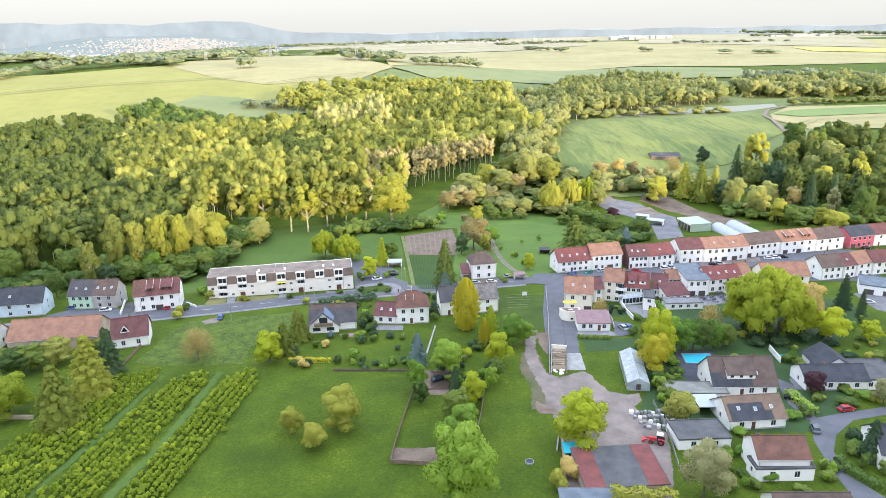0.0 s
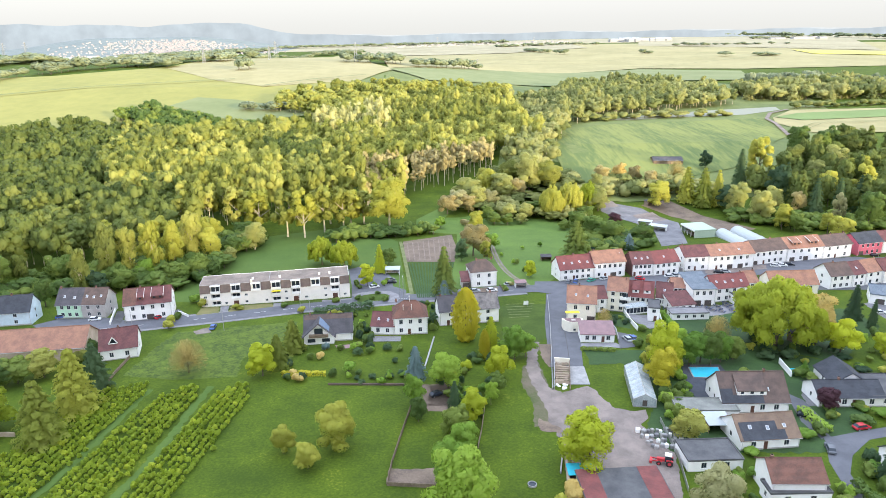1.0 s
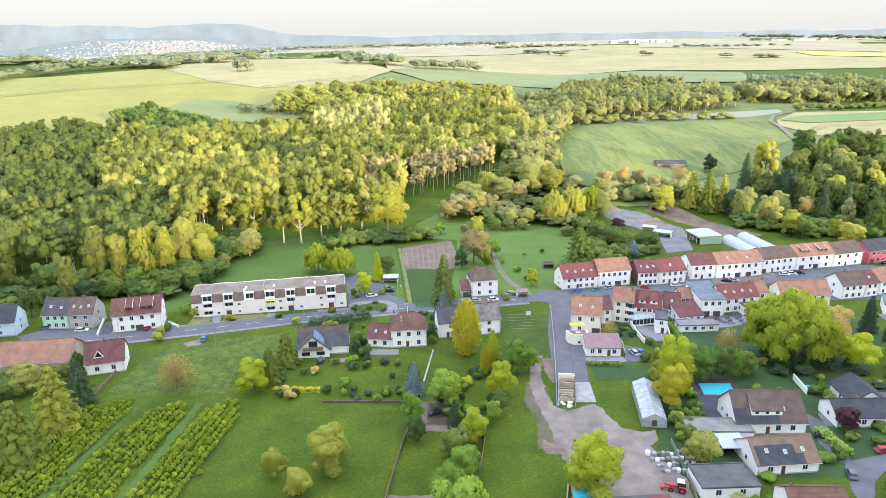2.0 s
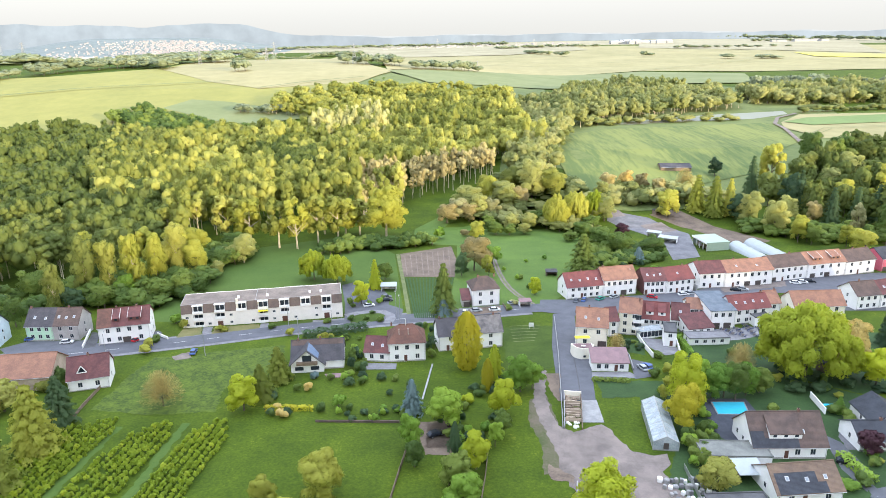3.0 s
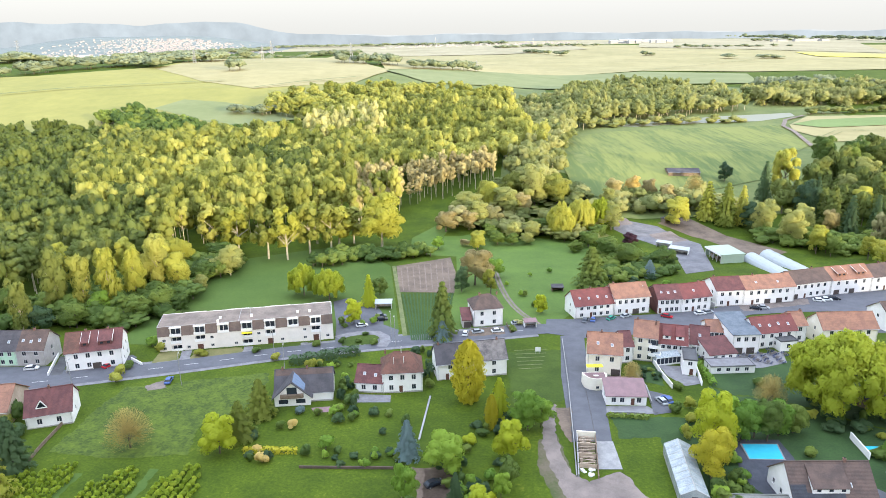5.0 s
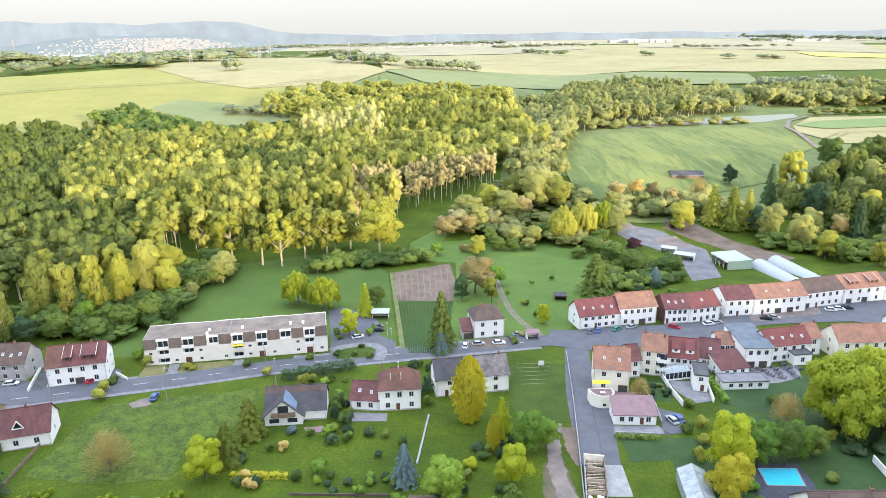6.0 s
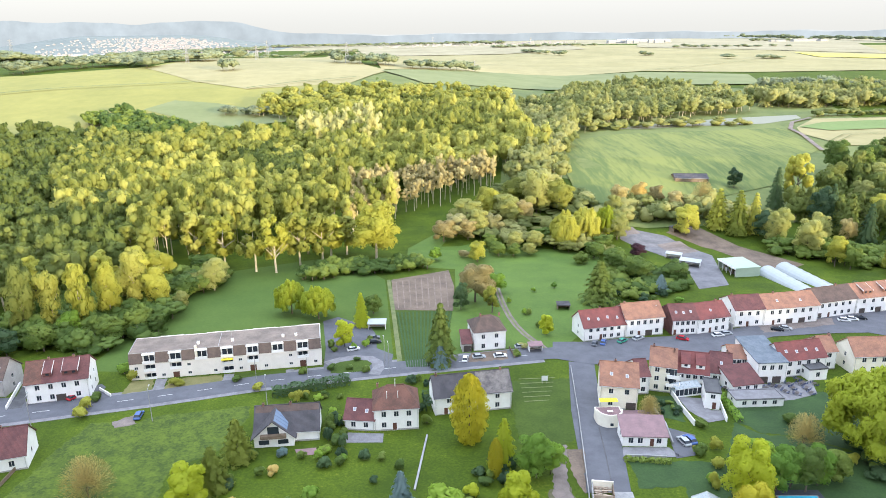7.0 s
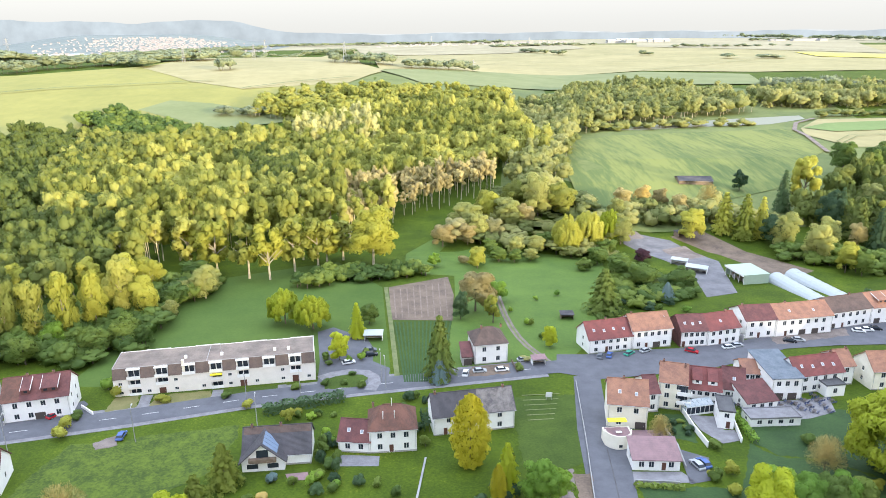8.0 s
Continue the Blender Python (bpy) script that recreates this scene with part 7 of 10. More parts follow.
tree("broad", "leaf", 14.4, 172.0, 7.2, 5.4, "small green tree beside the garden path")
tree("broad", "leaf_bright", 31.7, 137.4, 14.3, 14.4, "bright yellow-green round tree in the yard")
tree("broad", "leaf_yellow", -25.4, 148.6, 11.5, 11.5, "spreading yellow-green fruit tree in the meadow")
tree("broad", "leaf_yellow", -37.8, 146.5, 7.5, 6.9, "small yellowish fruit tree in the meadow")
tree("broad", "leaf_yellow", -30.9, 140.1, 7.3, 6.9, "small yellowish fruit tree in the meadow")
tree("bare", "leaf_tan", -75.1, 190.5, 10.4, 11.1, "round tan tree with bare twigs in the meadow")
tree("broad", "leaf_bright", -52.6, 187.3, 10.0, 9.9, "yellow-green tree at the garden corner")
tree("conifer", "leaf_fir", -49.4, 193.6, 11.2, 9.1, "yellowish spruce in a garden row")
tree("conifer", "leaf_fir", -47.2, 205.1, 11.6, 9.6, "yellowish spruce in a garden row")
tree("conifer", "leaf_fir", -96.7, 168.3, 19.0, 14.9, "broad dark green fir beside the crop rows")
tree("conifer", "leaf_dark", -97.6, 181.4, 14.7, 9.9, "dark fir with shaded needles near a house")
tree("conifer", "leaf_fir", -97.5, 153.0, 17.7, 14.3, "broad olive fir beside the crop rows")
tree("broad", "leaf_weep", -113.0, 157.4, 12.0, 14.7, "yellow-green tree beside the crop rows")
tree("broad", "leaf", -122.6, 185.3, 8.3, 11.1, "leafy tree beside a barn")
tree("broad", "leaf_wood", -117.1, 189.2, 8.8, 10.7, "olive tree beside a barn")
tree("broad", "leaf", -126.2, 181.6, 8.2, 9.9, "leafy tree beside a barn")
tree("willow", "leaf_weep", 104.1, 202.2, 23.9, 26.7, "great weeping willow with bright green leaves")
tree("broad", "leaf_tan", 117.4, 203.5, 17.2, 12.1, "brownish tree beside the great willow")
tree("broad", "leaf_bright", 62.4, 182.7, 16.7, 11.4, "olive green tree behind the greenhouse")
tree("broad", "leaf_gold", 59.3, 173.9, 13.6, 10.2, "golden green tree beside the greenhouse")
tree("broad", "leaf_lush", 70.0, 191.7, 11.7, 9.4, "lush green shrubby tree by the pool garden")
tree("broad", "leaf_lush", 76.1, 190.5, 10.9, 9.7, "lush green shrubby tree by the pool garden")
tree("broad", "leaf_lush", 82.4, 191.1, 10.0, 8.7, "lush green shrubby tree by the pool garden")
tree("broad", "leaf_lush", 72.2, 189.0, 10.8, 8.6, "lush green shrubby tree by the pool garden")
tree("broad", "leaf", 78.5, 188.7, 11.5, 8.6, "green shrubby tree by the pool garden")
tree("broad", "leaf", 86.8, 192.7, 8.8, 8.1, "green shrubby tree by the pool garden")
tree("bare", "leaf_tan", 87.5, 206.6, 9.0, 8.6, "tan tree with thin spring foliage")
tree("broad", "leaf_wood", 58.1, 149.0, 8.6, 9.6, "olive tree by a garden shed")
tree("broad", "leaf_silver", 52.8, 118.8, 14.3, 11.0, "pale olive tree with silvery leaves by a shed")
tree("broad", "leaf_bright", 120.6, 195.6, 11.6, 11.4, "bright yellow-green garden tree")
tree("broad", "leaf_bright", 133.5, 194.9, 6.9, 7.8, "small bright yellow garden tree")
tree("conifer", "leaf_dark", 141.6, 224.6, 13.7, 7.2, "dark slender conifer in a garden")
tree("conifer", "leaf_dark", 142.8, 215.9, 11.2, 4.3, "dark slender conifer in a garden")
tree("broad", "leaf_plum", 97.5, 161.3, 7.1, 6.3, "dark plum-leaved tree by a bungalow")
tree("conifer", "leaf_dark", 94.9, 131.4, 10.4, 6.8, "dark green conifer by the lane")
tree("conifer", "leaf_lush", 101.9, 180.8, 5.1, 3.6, "light green small conifer in a garden")
tree("broad", "leaf_silver", 112.1, 154.4, 7.8, 6.4, "pale olive garden tree by the lane")
tree("conifer", "leaf_fresh", 1.1, 259.0, 21.5, 11.4, "tall spruce with yellow lit tips beside the house")
tree("conifer", "leaf_blue", 1.0, 256.1, 8.1, 6.8, "small blue spruce at the foot of a tall one")
tree("willow", "leaf_weep", -54.6, 306.6, 14.3, 12.4, "weeping willow behind the flats")
tree("willow", "leaf_weep", -43.4, 300.2, 14.1, 12.8, "weeping willow behind the flats")
tree("conifer", "leaf_bright", -26.8, 292.2, 13.8, 7.1, "yellow-tipped spruce behind the parking court")
tree("broad", "leaf_bright", -30.6, 273.5, 9.8, 7.7, "yellow-green tree in the parking court")
tree("broad", "leaf", -23.8, 305.4, 8.8, 8.5, "green tree behind the parking court")
tree("broad", "leaf_yellow", -28.8, 384.2, 30.5, 28.5, "broad bright poplar standing before the wood", pale=True)
tree("broad", "leaf_thin", 15.4, 317.4, 16.7, 17.6, "brownish tree clump beside the house")
tree("broad", "leaf_dark", 9.4, 308.5, 11.5, 7.5, "dark evergreen tree behind a house")
tree("tall", "leaf_yellow", 21.0, 304.5, 10.5, 7.0, "small golden tree behind a house")
tree("broad", "leaf_yellow", 20.1, 377.1, 10.6, 10.3, "small bright tree in the meadow")
tree("conifer", "leaf_fresh", 63.3, 313.7, 18.5, 16.3, "dark spruce with yellow top behind the terraces")
tree("conifer", "leaf_blue", 91.8, 326.6, 8.2, 7.9, "blue spruce behind the terraces")
tree("broad", "leaf_plum", 99.8, 385.1, 6.8, 9.2, "dark plum-leaved tree near the nursery")
tree("broad", "leaf", 86.8, 343.7, 11.6, 16.0, "leafy tree near the plant nursery")
tree("broad", "leaf", 102.7, 342.3, 9.8, 14.1, "leafy tree behind the terraces")
tree("broad", "leaf", 81.4, 359.5, 10.5, 13.6, "leafy tree near the plant nursery")
tree("broad", "leaf_bright", 37.7, 281.6, 7.7, 5.9, "small yellow-green tree on the meadow")
tree("broad", "leaf_lush", 24.5, 328.4, 9.4, 9.1, "green tree beside the house path")

# ---- trees along the brook and the wood edges ----
tree("tall", "leaf_wood", -82.9, 366.2, 26.2, 15.7, "slender poplar with a pale trunk at the wood edge", pale=True, near=False)
tree("tall", "leaf_yellow", -73.1, 364.1, 25.7, 15.6, "slender poplar with a pale trunk at the wood edge", pale=True, near=False)
tree("tall", "leaf_wood", -64.3, 375.6, 26.1, 16.0, "slender poplar with a pale trunk at the wood edge", pale=True, near=False)
tree("tall", "leaf_yellow", -64.1, 396.3, 21.6, 16.9, "slender poplar with a pale trunk at the wood edge", pale=True, near=False)
tree("tall", "leaf_wood", -54.6, 381.9, 23.9, 16.3, "slender poplar with a pale trunk at the wood edge", pale=True, near=False)
tree("tall", "leaf_yellow", -51.5, 389.1, 20.3, 16.6, "slender poplar with a pale trunk at the wood edge", pale=True, near=False)
tree("tall", "leaf_wood", -44.4, 394.6, 19.8, 16.8, "slender poplar with a pale trunk at the wood edge", pale=True, near=False)
tree("tall", "leaf_yellow", -99.3, 374.3, 24.4, 16.0, "slender poplar with a pale trunk at the wood edge", pale=True, near=False)
tree("tall", "leaf_wood", -114.3, 382.6, 24.9, 16.3, "slender poplar with a pale trunk at the wood edge", pale=True, near=False)
tree("tall", "leaf_yellow", -108.4, 385.0, 21.1, 16.4, "slender poplar with a pale trunk at the wood edge", pale=True, near=False)
tree("broad", "leaf_yellow", -115.7, 339.8, 19.3, 13.5, "leafy tree at the wood edge behind the houses", near=True, pale=True)
tree("broad", "leaf_wood", -115.5, 313.1, 25.3, 14.3, "leafy tree at the wood edge behind the houses", near=True, pale=True)
tree("broad", "leaf_yellow", -118.4, 298.5, 25.2, 11.6, "leafy tree at the wood edge behind the houses", near=True, pale=True)
tree("broad", "leaf_yellow", -123.4, 288.0, 27.4, 9.6, "leafy tree at the wood edge behind the houses", near=False, pale=True)
tree("broad", "leaf_wood", -133.7, 288.7, 24.9, 10.4, "leafy tree at the wood edge behind the houses", near=False, pale=True)
tree("broad", "leaf_shade", -141.9, 285.8, 27.5, 11.9, "leafy tree at the wood edge behind the houses", near=True, pale=True)
tree("broad", "leaf_shade", -143.5, 265.0, 22.3, 8.5, "leafy tree at the wood edge behind the houses", near=False, pale=True)
tree("broad", "leaf_shade", -173.0, 276.2, 16.1, 7.7, "leafy tree at the wood edge behind the houses", near=False, pale=True)
tree("broad", "leaf", -152.3, 254.0, 12.3, 9.4, "leafy tree at the wood edge behind the houses", near=False, pale=False)
tree("broad", "leaf", -180.5, 272.7, 17.2, 14.3, "leafy tree at the wood edge behind the houses", near=True, pale=False)
tree("broad", "leaf", -160.3, 281.9, 14.4, 14.7, "leafy tree at the wood edge behind the houses", near=True, pale=False)
tree("broad", "leaf", -101.7, 326.6, 11.1, 14.6, "leafy tree at the wood edge behind the houses", near=False, pale=False)
tree("broad", "leaf_willow", -93.4, 338.0, 15.1, 13.9, "leafy tree at the wood edge behind the houses", near=True, pale=True)
tree("broad", "leaf", -105.4, 361.4, 11.2, 16.1, "leafy tree at the wood edge behind the houses", near=False, pale=False)
tree("broad", "leaf", -129.7, 273.4, 10.6, 11.9, "leafy tree at the wood edge behind the houses", near=False, pale=False)
tree("broad", "leaf", -110.7, 280.3, 10.1, 12.2, "leafy tree at the wood edge behind the houses", near=False, pale=False)
tree("broad", "leaf", -104.1, 290.2, 11.1, 11.1, "leafy tree at the wood edge behind the houses", near=False, pale=False)
tree("broad", "leaf_dark", -140.1, 270.2, 9.7, 11.8, "leafy tree at the wood edge behind the houses", near=False, pale=False)
tree("broad", "leaf_thin", 4.5, 413, 12.5, 15, "pale brownish willow shrub at the edge of the meadow")
tree("broad", "leaf_silver", 11.5, 420, 14, 16, "grey-green willow at the edge of the meadow")
tree("broad", "leaf_thin", 17.5, 415, 12, 12, "pale brownish willow shrub at the edge of the meadow")
tree("broad", "leaf_willow", 24, 419, 15, 14.5, "grey-green willow at the edge of the meadow")
tree("broad", "leaf_silver", 30.5, 421, 13, 13, "grey-green willow at the edge of the meadow")
tree("broad", "leaf_willow", 41, 431, 17, 17, "grey-green willow at the edge of the meadow")
tree("broad", "leaf_yellow", 31, 441, 20, 14, "yellowish tree behind the willows")
tree("broad", "leaf_thin", 50, 433, 15, 14, "pale brownish willow shrub at the edge of the meadow")
tree("broad", "leaf_yellow", 20.6, 383.6, 9.5, 9, "small yellow-leaved tree in the open meadow")
tree("bush", "leaf_thin", 14.5, 386, 4.5, 6.5, "low tan bush in the open meadow", name='shrub')
tree("broad", "leaf", 31.2, 388.5, 8, 10, "green bush at the edge of the meadow")
tree("broad", "leaf", 38.5, 387, 6.4, 8.5, "green bush at the edge of the meadow")
tree("broad", "leaf_willow", 46.5, 388.5, 7, 8.5, "green bush at the edge of the meadow")
tree("broad", "leaf_willow", 40, 397, 10.5, 10, "green bush at the edge of the meadow")
tree("broad", "leaf", 27.5, 396.5, 9.5, 9, "green bush at the edge of the meadow")
tree("broad", "leaf_willow", 50.5, 399, 10.5, 11, "green bush at the edge of the meadow")
tree("willow", "leaf_yellow", 65.8, 400, 21, 16, "tall weeping tree with yellowish leaves by the brook")
tree("willow", "leaf_yellow", 77.5, 405, 22, 15, "tall weeping tree with yellowish leaves by the brook")
tree("willow", "leaf_weep", 90.9, 415, 18, 14, "tall weeping tree with yellowish leaves by the brook")
tree("broad", "leaf", 57.5, 406, 9.5, 14, "green bush at the edge of the meadow")
tree("broad", "leaf_willow", 67, 393, 7, 11.5, "green bush at the edge of the meadow")
tree("broad", "leaf", 68.5, 372, 6, 9, "green bush at the edge of the meadow")
tree("broad", "leaf", 77, 381, 8.5, 12, "green bush at the edge of the meadow")
tree("broad", "leaf", 85, 395, 9, 12, "green bush at the edge of the meadow")
tree("broad", "leaf_lush", 0.3, 380.5, 7, 7, "rounded fresh green tree in the open meadow")
tree("broad", "leaf_willow", 40.7, 436.8, 17.5, 23.6, "leafy brookside tree beside the meadow", near=True)
tree("broad", "leaf_willow", 18.4, 432.9, 16.3, 22.7, "leafy brookside tree beside the meadow", near=True)
tree("broad", "leaf_willow", 58.9, 450.1, 25.8, 20.4, "leafy brookside tree beside the meadow", near=True)
tree("broad", "leaf_wood", 71.8, 448.0, 20.5, 20.3, "leafy brookside tree beside the meadow", near=True)
tree("broad", "leaf_wood", 47.1, 464.5, 18.7, 21.0, "leafy brookside tree beside the meadow", near=True)
tree("broad", "leaf_wood", 31.0, 456.8, 17.4, 19.2, "leafy brookside tree beside the meadow", near=True)
tree("broad", "leaf_willow", 95.9, 410.9, 15.9, 16.0, "leafy brookside tree beside the meadow", near=True)

tree("broad", "leaf_thin", 107.7, 453.2, 15, 13.7, "brownish tree thin in leaf at the eastern wood edge", near=True)
tree("broad", "leaf_tan", 118.6, 455.3, 16, 12.4, "tan tree with bare twigs at the edge of the eastern wood", near=True)
tree("broad", "leaf_thin", 128.7, 453.8, 14, 11.7, "brownish tree thin in leaf at the eastern wood edge", near=True)
tree("broad", "leaf_willow", 101, 440, 14, 12, "grey-green willow at the edge of the eastern wood", near=True)
tree("broad", "leaf_thin", 138, 447, 13, 11, "brownish tree thin in leaf at the eastern wood edge", near=True)
tree("broad", "leaf_yellow", 134.3, 415.4, 17, 16.2, "bright yellow-green tree at the edge of the eastern wood", near=True)
tree("bare", "leaf_tan", 156.5, 454.0, 16, 13.7, "tan tree with bare twigs at the edge of the eastern wood", near=True)
tree("conifer", "leaf_fir", 153.3, 422.5, 24, 14.6, "broad olive fir at the edge of the eastern wood", near=True)
tree("conifer", "leaf_fir", 160.7, 414.4, 26, 14.9, "broad olive fir at the edge of the eastern wood", near=True)
tree("conifer", "leaf_yellow", 169.9, 415.6, 24, 11.2, "yellow-green tree at the edge of the eastern wood", near=True)
tree("broad", "leaf_dark", 173.7, 408.1, 16, 15.3, "dark green tree at the edge of the eastern wood", near=True)
tree("broad", "leaf_willow", 175.2, 401.5, 20, 16.8, "grey-green willow at the edge of the eastern wood", near=True)
tree("broad", "leaf_willow", 179.4, 378.9, 20, 16.9, "grey-green willow at the edge of the eastern wood", near=True)
tree("tall", "leaf_yellow", 211.4, 454.4, 30, 15.8, "bright yellow-green tree at the edge of the eastern wood", near=True)
tree("conifer", "leaf_dark", 198.0, 451.0, 26, 11.6, "dark green tree at the edge of the eastern wood", near=True)
tree("broad", "leaf_dark", 209.0, 420.4, 24, 15.2, "dark green tree at the edge of the eastern wood", near=True)
tree("conifer", "leaf_dark", 213.4, 420.0, 27, 10.7, "dark green tree at the edge of the eastern wood", near=True)
tree("broad", "leaf_yellow", 184.1, 362.3, 15, 11.3, "bright yellow-green tree at the edge of the eastern wood", near=True)
tree("broad", "leaf", 188.3, 356.9, 12, 9.5, "lush green tree at the edge of the eastern wood", near=True)
tree("conifer", "leaf_dark", 219.8, 396.4, 24, 11.9, "dark green tree at the edge of the eastern wood", near=True)
tree("broad", "leaf_thin", 212.9, 401.6, 14, 10.8, "brownish tree thin in leaf at the eastern wood edge", near=True)
tree("broad", "leaf_willow", 264.1, 457.4, 24, 22, "bright round green tree at the edge of the eastern wood", near=True)
tree("broad", "leaf", 262.4, 505.6, 24, 20, "large dark green tree at the edge of the eastern wood", near=True)
tree("broad", "leaf", 281.0, 500.4, 25, 21, "large dark green tree at the edge of the eastern wood", near=True)
tree("broad", "leaf_shade", 291.5, 491.8, 22, 20, "mid-green leafy tree at the edge of the eastern wood", near=True)
tree("broad", "leaf", 272, 492, 23, 18, "large dark green tree at the edge of the eastern wood", near=True)
tree("broad", "leaf_yellow", 270.9, 445.0, 22, 18.8, "yellow-green tree at the edge of the eastern wood", near=True)
tree("broad", "leaf_willow", 241.2, 440.3, 20, 16.6, "grey-green willow at the edge of the eastern wood", near=True)
tree("conifer", "leaf_dark", 233.0, 395.6, 24, 11.8, "dark green tree at the edge of the eastern wood", near=True)
tree("broad", "leaf_yellow", 202.0, 350.0, 12, 10.4, "bright yellow-green tree at the edge of the eastern wood", near=True)
tree("tall", "leaf_silver", 219.3, 371.0, 18, 8.3, "slim silvery tree at the edge of the eastern wood", near=True)
tree("broad", "leaf_shade", 239.2, 466.7, 22, 17.7, "mid-green leafy tree at the edge of the eastern wood", near=True)
tree("broad", "leaf_dark", 186.6, 482.1, 14, 9.5, "dark green tree at the edge of the eastern wood", near=True)
tree("broad", "leaf_yellow", 201.4, 336.5, 13, 12.4, "yellow-green tree at the edge of the eastern wood", near=True)
tree("tall", "leaf_yellow", 258.3, 414.0, 24, 15.5, "yellow-green tree at the edge of the eastern wood", near=True)
tree("broad", "leaf", 229.4, 360.4, 22, 16.0, "lush green tree at the edge of the eastern wood", near=True)
tree("broad", "leaf_shade", 252, 380, 22, 16, "mid-green leafy tree at the edge of the eastern wood", near=True)
tree("conifer", "leaf_dark", 246, 398, 25, 12, "dark green tree at the edge of the eastern wood", near=True)
tree("broad", "leaf_yellow", 240, 420, 20, 15, "yellow-green tree at the edge of the eastern wood", near=True)
tree("broad", "leaf_willow", 196, 398, 18, 15, "grey-green willow at the edge of the eastern wood", near=True)

tree("broad", "leaf", -141.2, 297.8, 13, 9.5, "dark green tree in the thicket behind houses")
tree("broad", "leaf_lush", -125.5, 284.3, 11, 9.6, "fresh green tree in the thicket behind houses")
tree("broad", "leaf", -113.5, 280.2, 10, 9.0, "dark green tree in the thicket behind houses")
tree("broad", "leaf", -103.7, 284.7, 10, 9.0, "dark green tree in the thicket behind houses")
tree("tall", "leaf_yellow", -135.2, 310.1, 20, 10.2, "golden-lit tree over the thicket behind houses")
tree("broad", "leaf_yellow", -124.4, 339.7, 20, 15.9, "golden-lit tree over the thicket behind houses")
tree("broad", "leaf_yellow", -106.7, 312.4, 18, 12.8, "golden-lit tree over the thicket behind houses")
tree("tall", "leaf_yellow", -137.6, 336.1, 18, 10.8, "golden-lit tree over the thicket behind houses")
tree("broad", "leaf_willow", -101.5, 334.1, 10, 9.8, "grey-green willow shrub beside the meadow")
tree("broad", "leaf_willow", -94.6, 348.1, 11, 11.7, "grey-green willow shrub beside the meadow")
tree("broad", "leaf_willow", -98.4, 313.0, 8, 7.4, "grey-green willow shrub beside the meadow")
tree("broad", "leaf", -97.5, 287.5, 8, 7.5, "dark green tree in the thicket behind houses")
tree("broad", "leaf_yellow", -160.2, 325.2, 20, 12.9, "golden-lit tree over the thicket behind houses")

# ---- shrubs ----
tree("bush", "leaf_dark", -17.6, 204.6, 2.4, 3.4, "rounded garden shrub on a lawn", name='shrub')
tree("bush", "leaf", -13.6, 204.4, 2.0, 2.8, "rounded garden shrub on a lawn", name='shrub')
tree("bush", "leaf_dark", -14.7, 195.0, 1.8, 2.4, "rounded garden shrub on a lawn", name='shrub')
tree("bush", "leaf_dark", -26.5, 201.6, 3.0, 3.8, "rounded garden shrub on a lawn", name='shrub')
tree("bush", "leaf", -24.7, 211.0, 3.2, 4.0, "rounded garden shrub on a lawn", name='shrub')
tree("bush", "leaf_lush", -27.7, 188.3, 3.8, 4.4, "rounded garden shrub on a lawn", name='shrub')
tree("bush", "leaf", -31.7, 186.4, 3.2, 3.6, "rounded garden shrub on a lawn", name='shrub')
tree("bush", "leaf_tan", -37.9, 198.9, 2.8, 3.6, "rounded garden shrub on a lawn", name='shrub')
tree("bush", "leaf", -8.7, 200.7, 3.0, 3.2, "rounded garden shrub on a lawn", name='shrub')
tree("bush", "leaf_dark", -5.0, 227.6, 3.4, 3.6, "rounded garden shrub on a lawn", name='shrub')
tree("bush", "leaf", -2.9, 220.6, 3.2, 3.4, "rounded garden shrub on a lawn", name='shrub')
tree("bush", "leaf", -11.3, 186.2, 1.6, 2.6, "rounded garden shrub on a lawn", name='shrub')
tree("bush", "leaf", -24.1, 186.8, 2.2, 3.0, "rounded garden shrub on a lawn", name='shrub')
tree("bush", "leaf_dark", -20.5, 184.6, 1.6, 2.6, "rounded garden shrub on a lawn", name='shrub')
tree("bush", "leaf", -44.0, 205.9, 2.6, 3.4, "rounded garden shrub on a lawn", name='shrub')
tree("bush", "leaf_blue", -37.3, 206.6, 2.4, 3.0, "rounded garden shrub on a lawn", name='shrub')
tree("bush", "leaf", -32.1, 205.3, 2.4, 3.0, "rounded garden shrub on a lawn", name='shrub')
tree("bush", "leaf_yellow", -91.2, 250.3, 4.0, 5.0, "green shrub near the village road", name='shrub')
tree("bush", "leaf_lush", -95.3, 254.7, 4.0, 5.0, "green shrub near the village road", name='shrub')
tree("bush", "leaf_yellow", -51.5, 242.1, 2.4, 4.0, "green shrub near the village road", name='shrub')
tree("bush", "leaf_yellow", -39.2, 234.5, 4.0, 4.0, "green shrub near the village road", name='shrub')
tree("bush", "leaf_yellow", -95.9, 232.8, 3.4, 4.6, "green shrub near the village road", name='shrub')
tree("bush", "leaf_yellow", -95.0, 226.9, 3.4, 4.6, "green shrub near the village road", name='shrub')
tree("bush", "leaf", -96.0, 237.3, 3.0, 4.0, "green shrub near the village road", name='shrub')
tree("bush", "leaf", -21.7, 253.9, 2.4, 3.4, "green shrub near the village road", name='shrub')
tree("bush", "leaf", -32.6, 255.4, 2.2, 3.0, "green shrub near the village road", name='shrub')
tree("bush", "leaf_yellow", -76.4, 247.0, 2.5, 5.0, "green shrub near the village road", name='shrub')
tree("bush", "leaf", -58.9, 248.1, 2.2, 4.0, "green shrub near the village road", name='shrub')
tree("bush", "leaf", -40.5, 253.5, 2.2, 4.0, "green shrub near the village road", name='shrub')
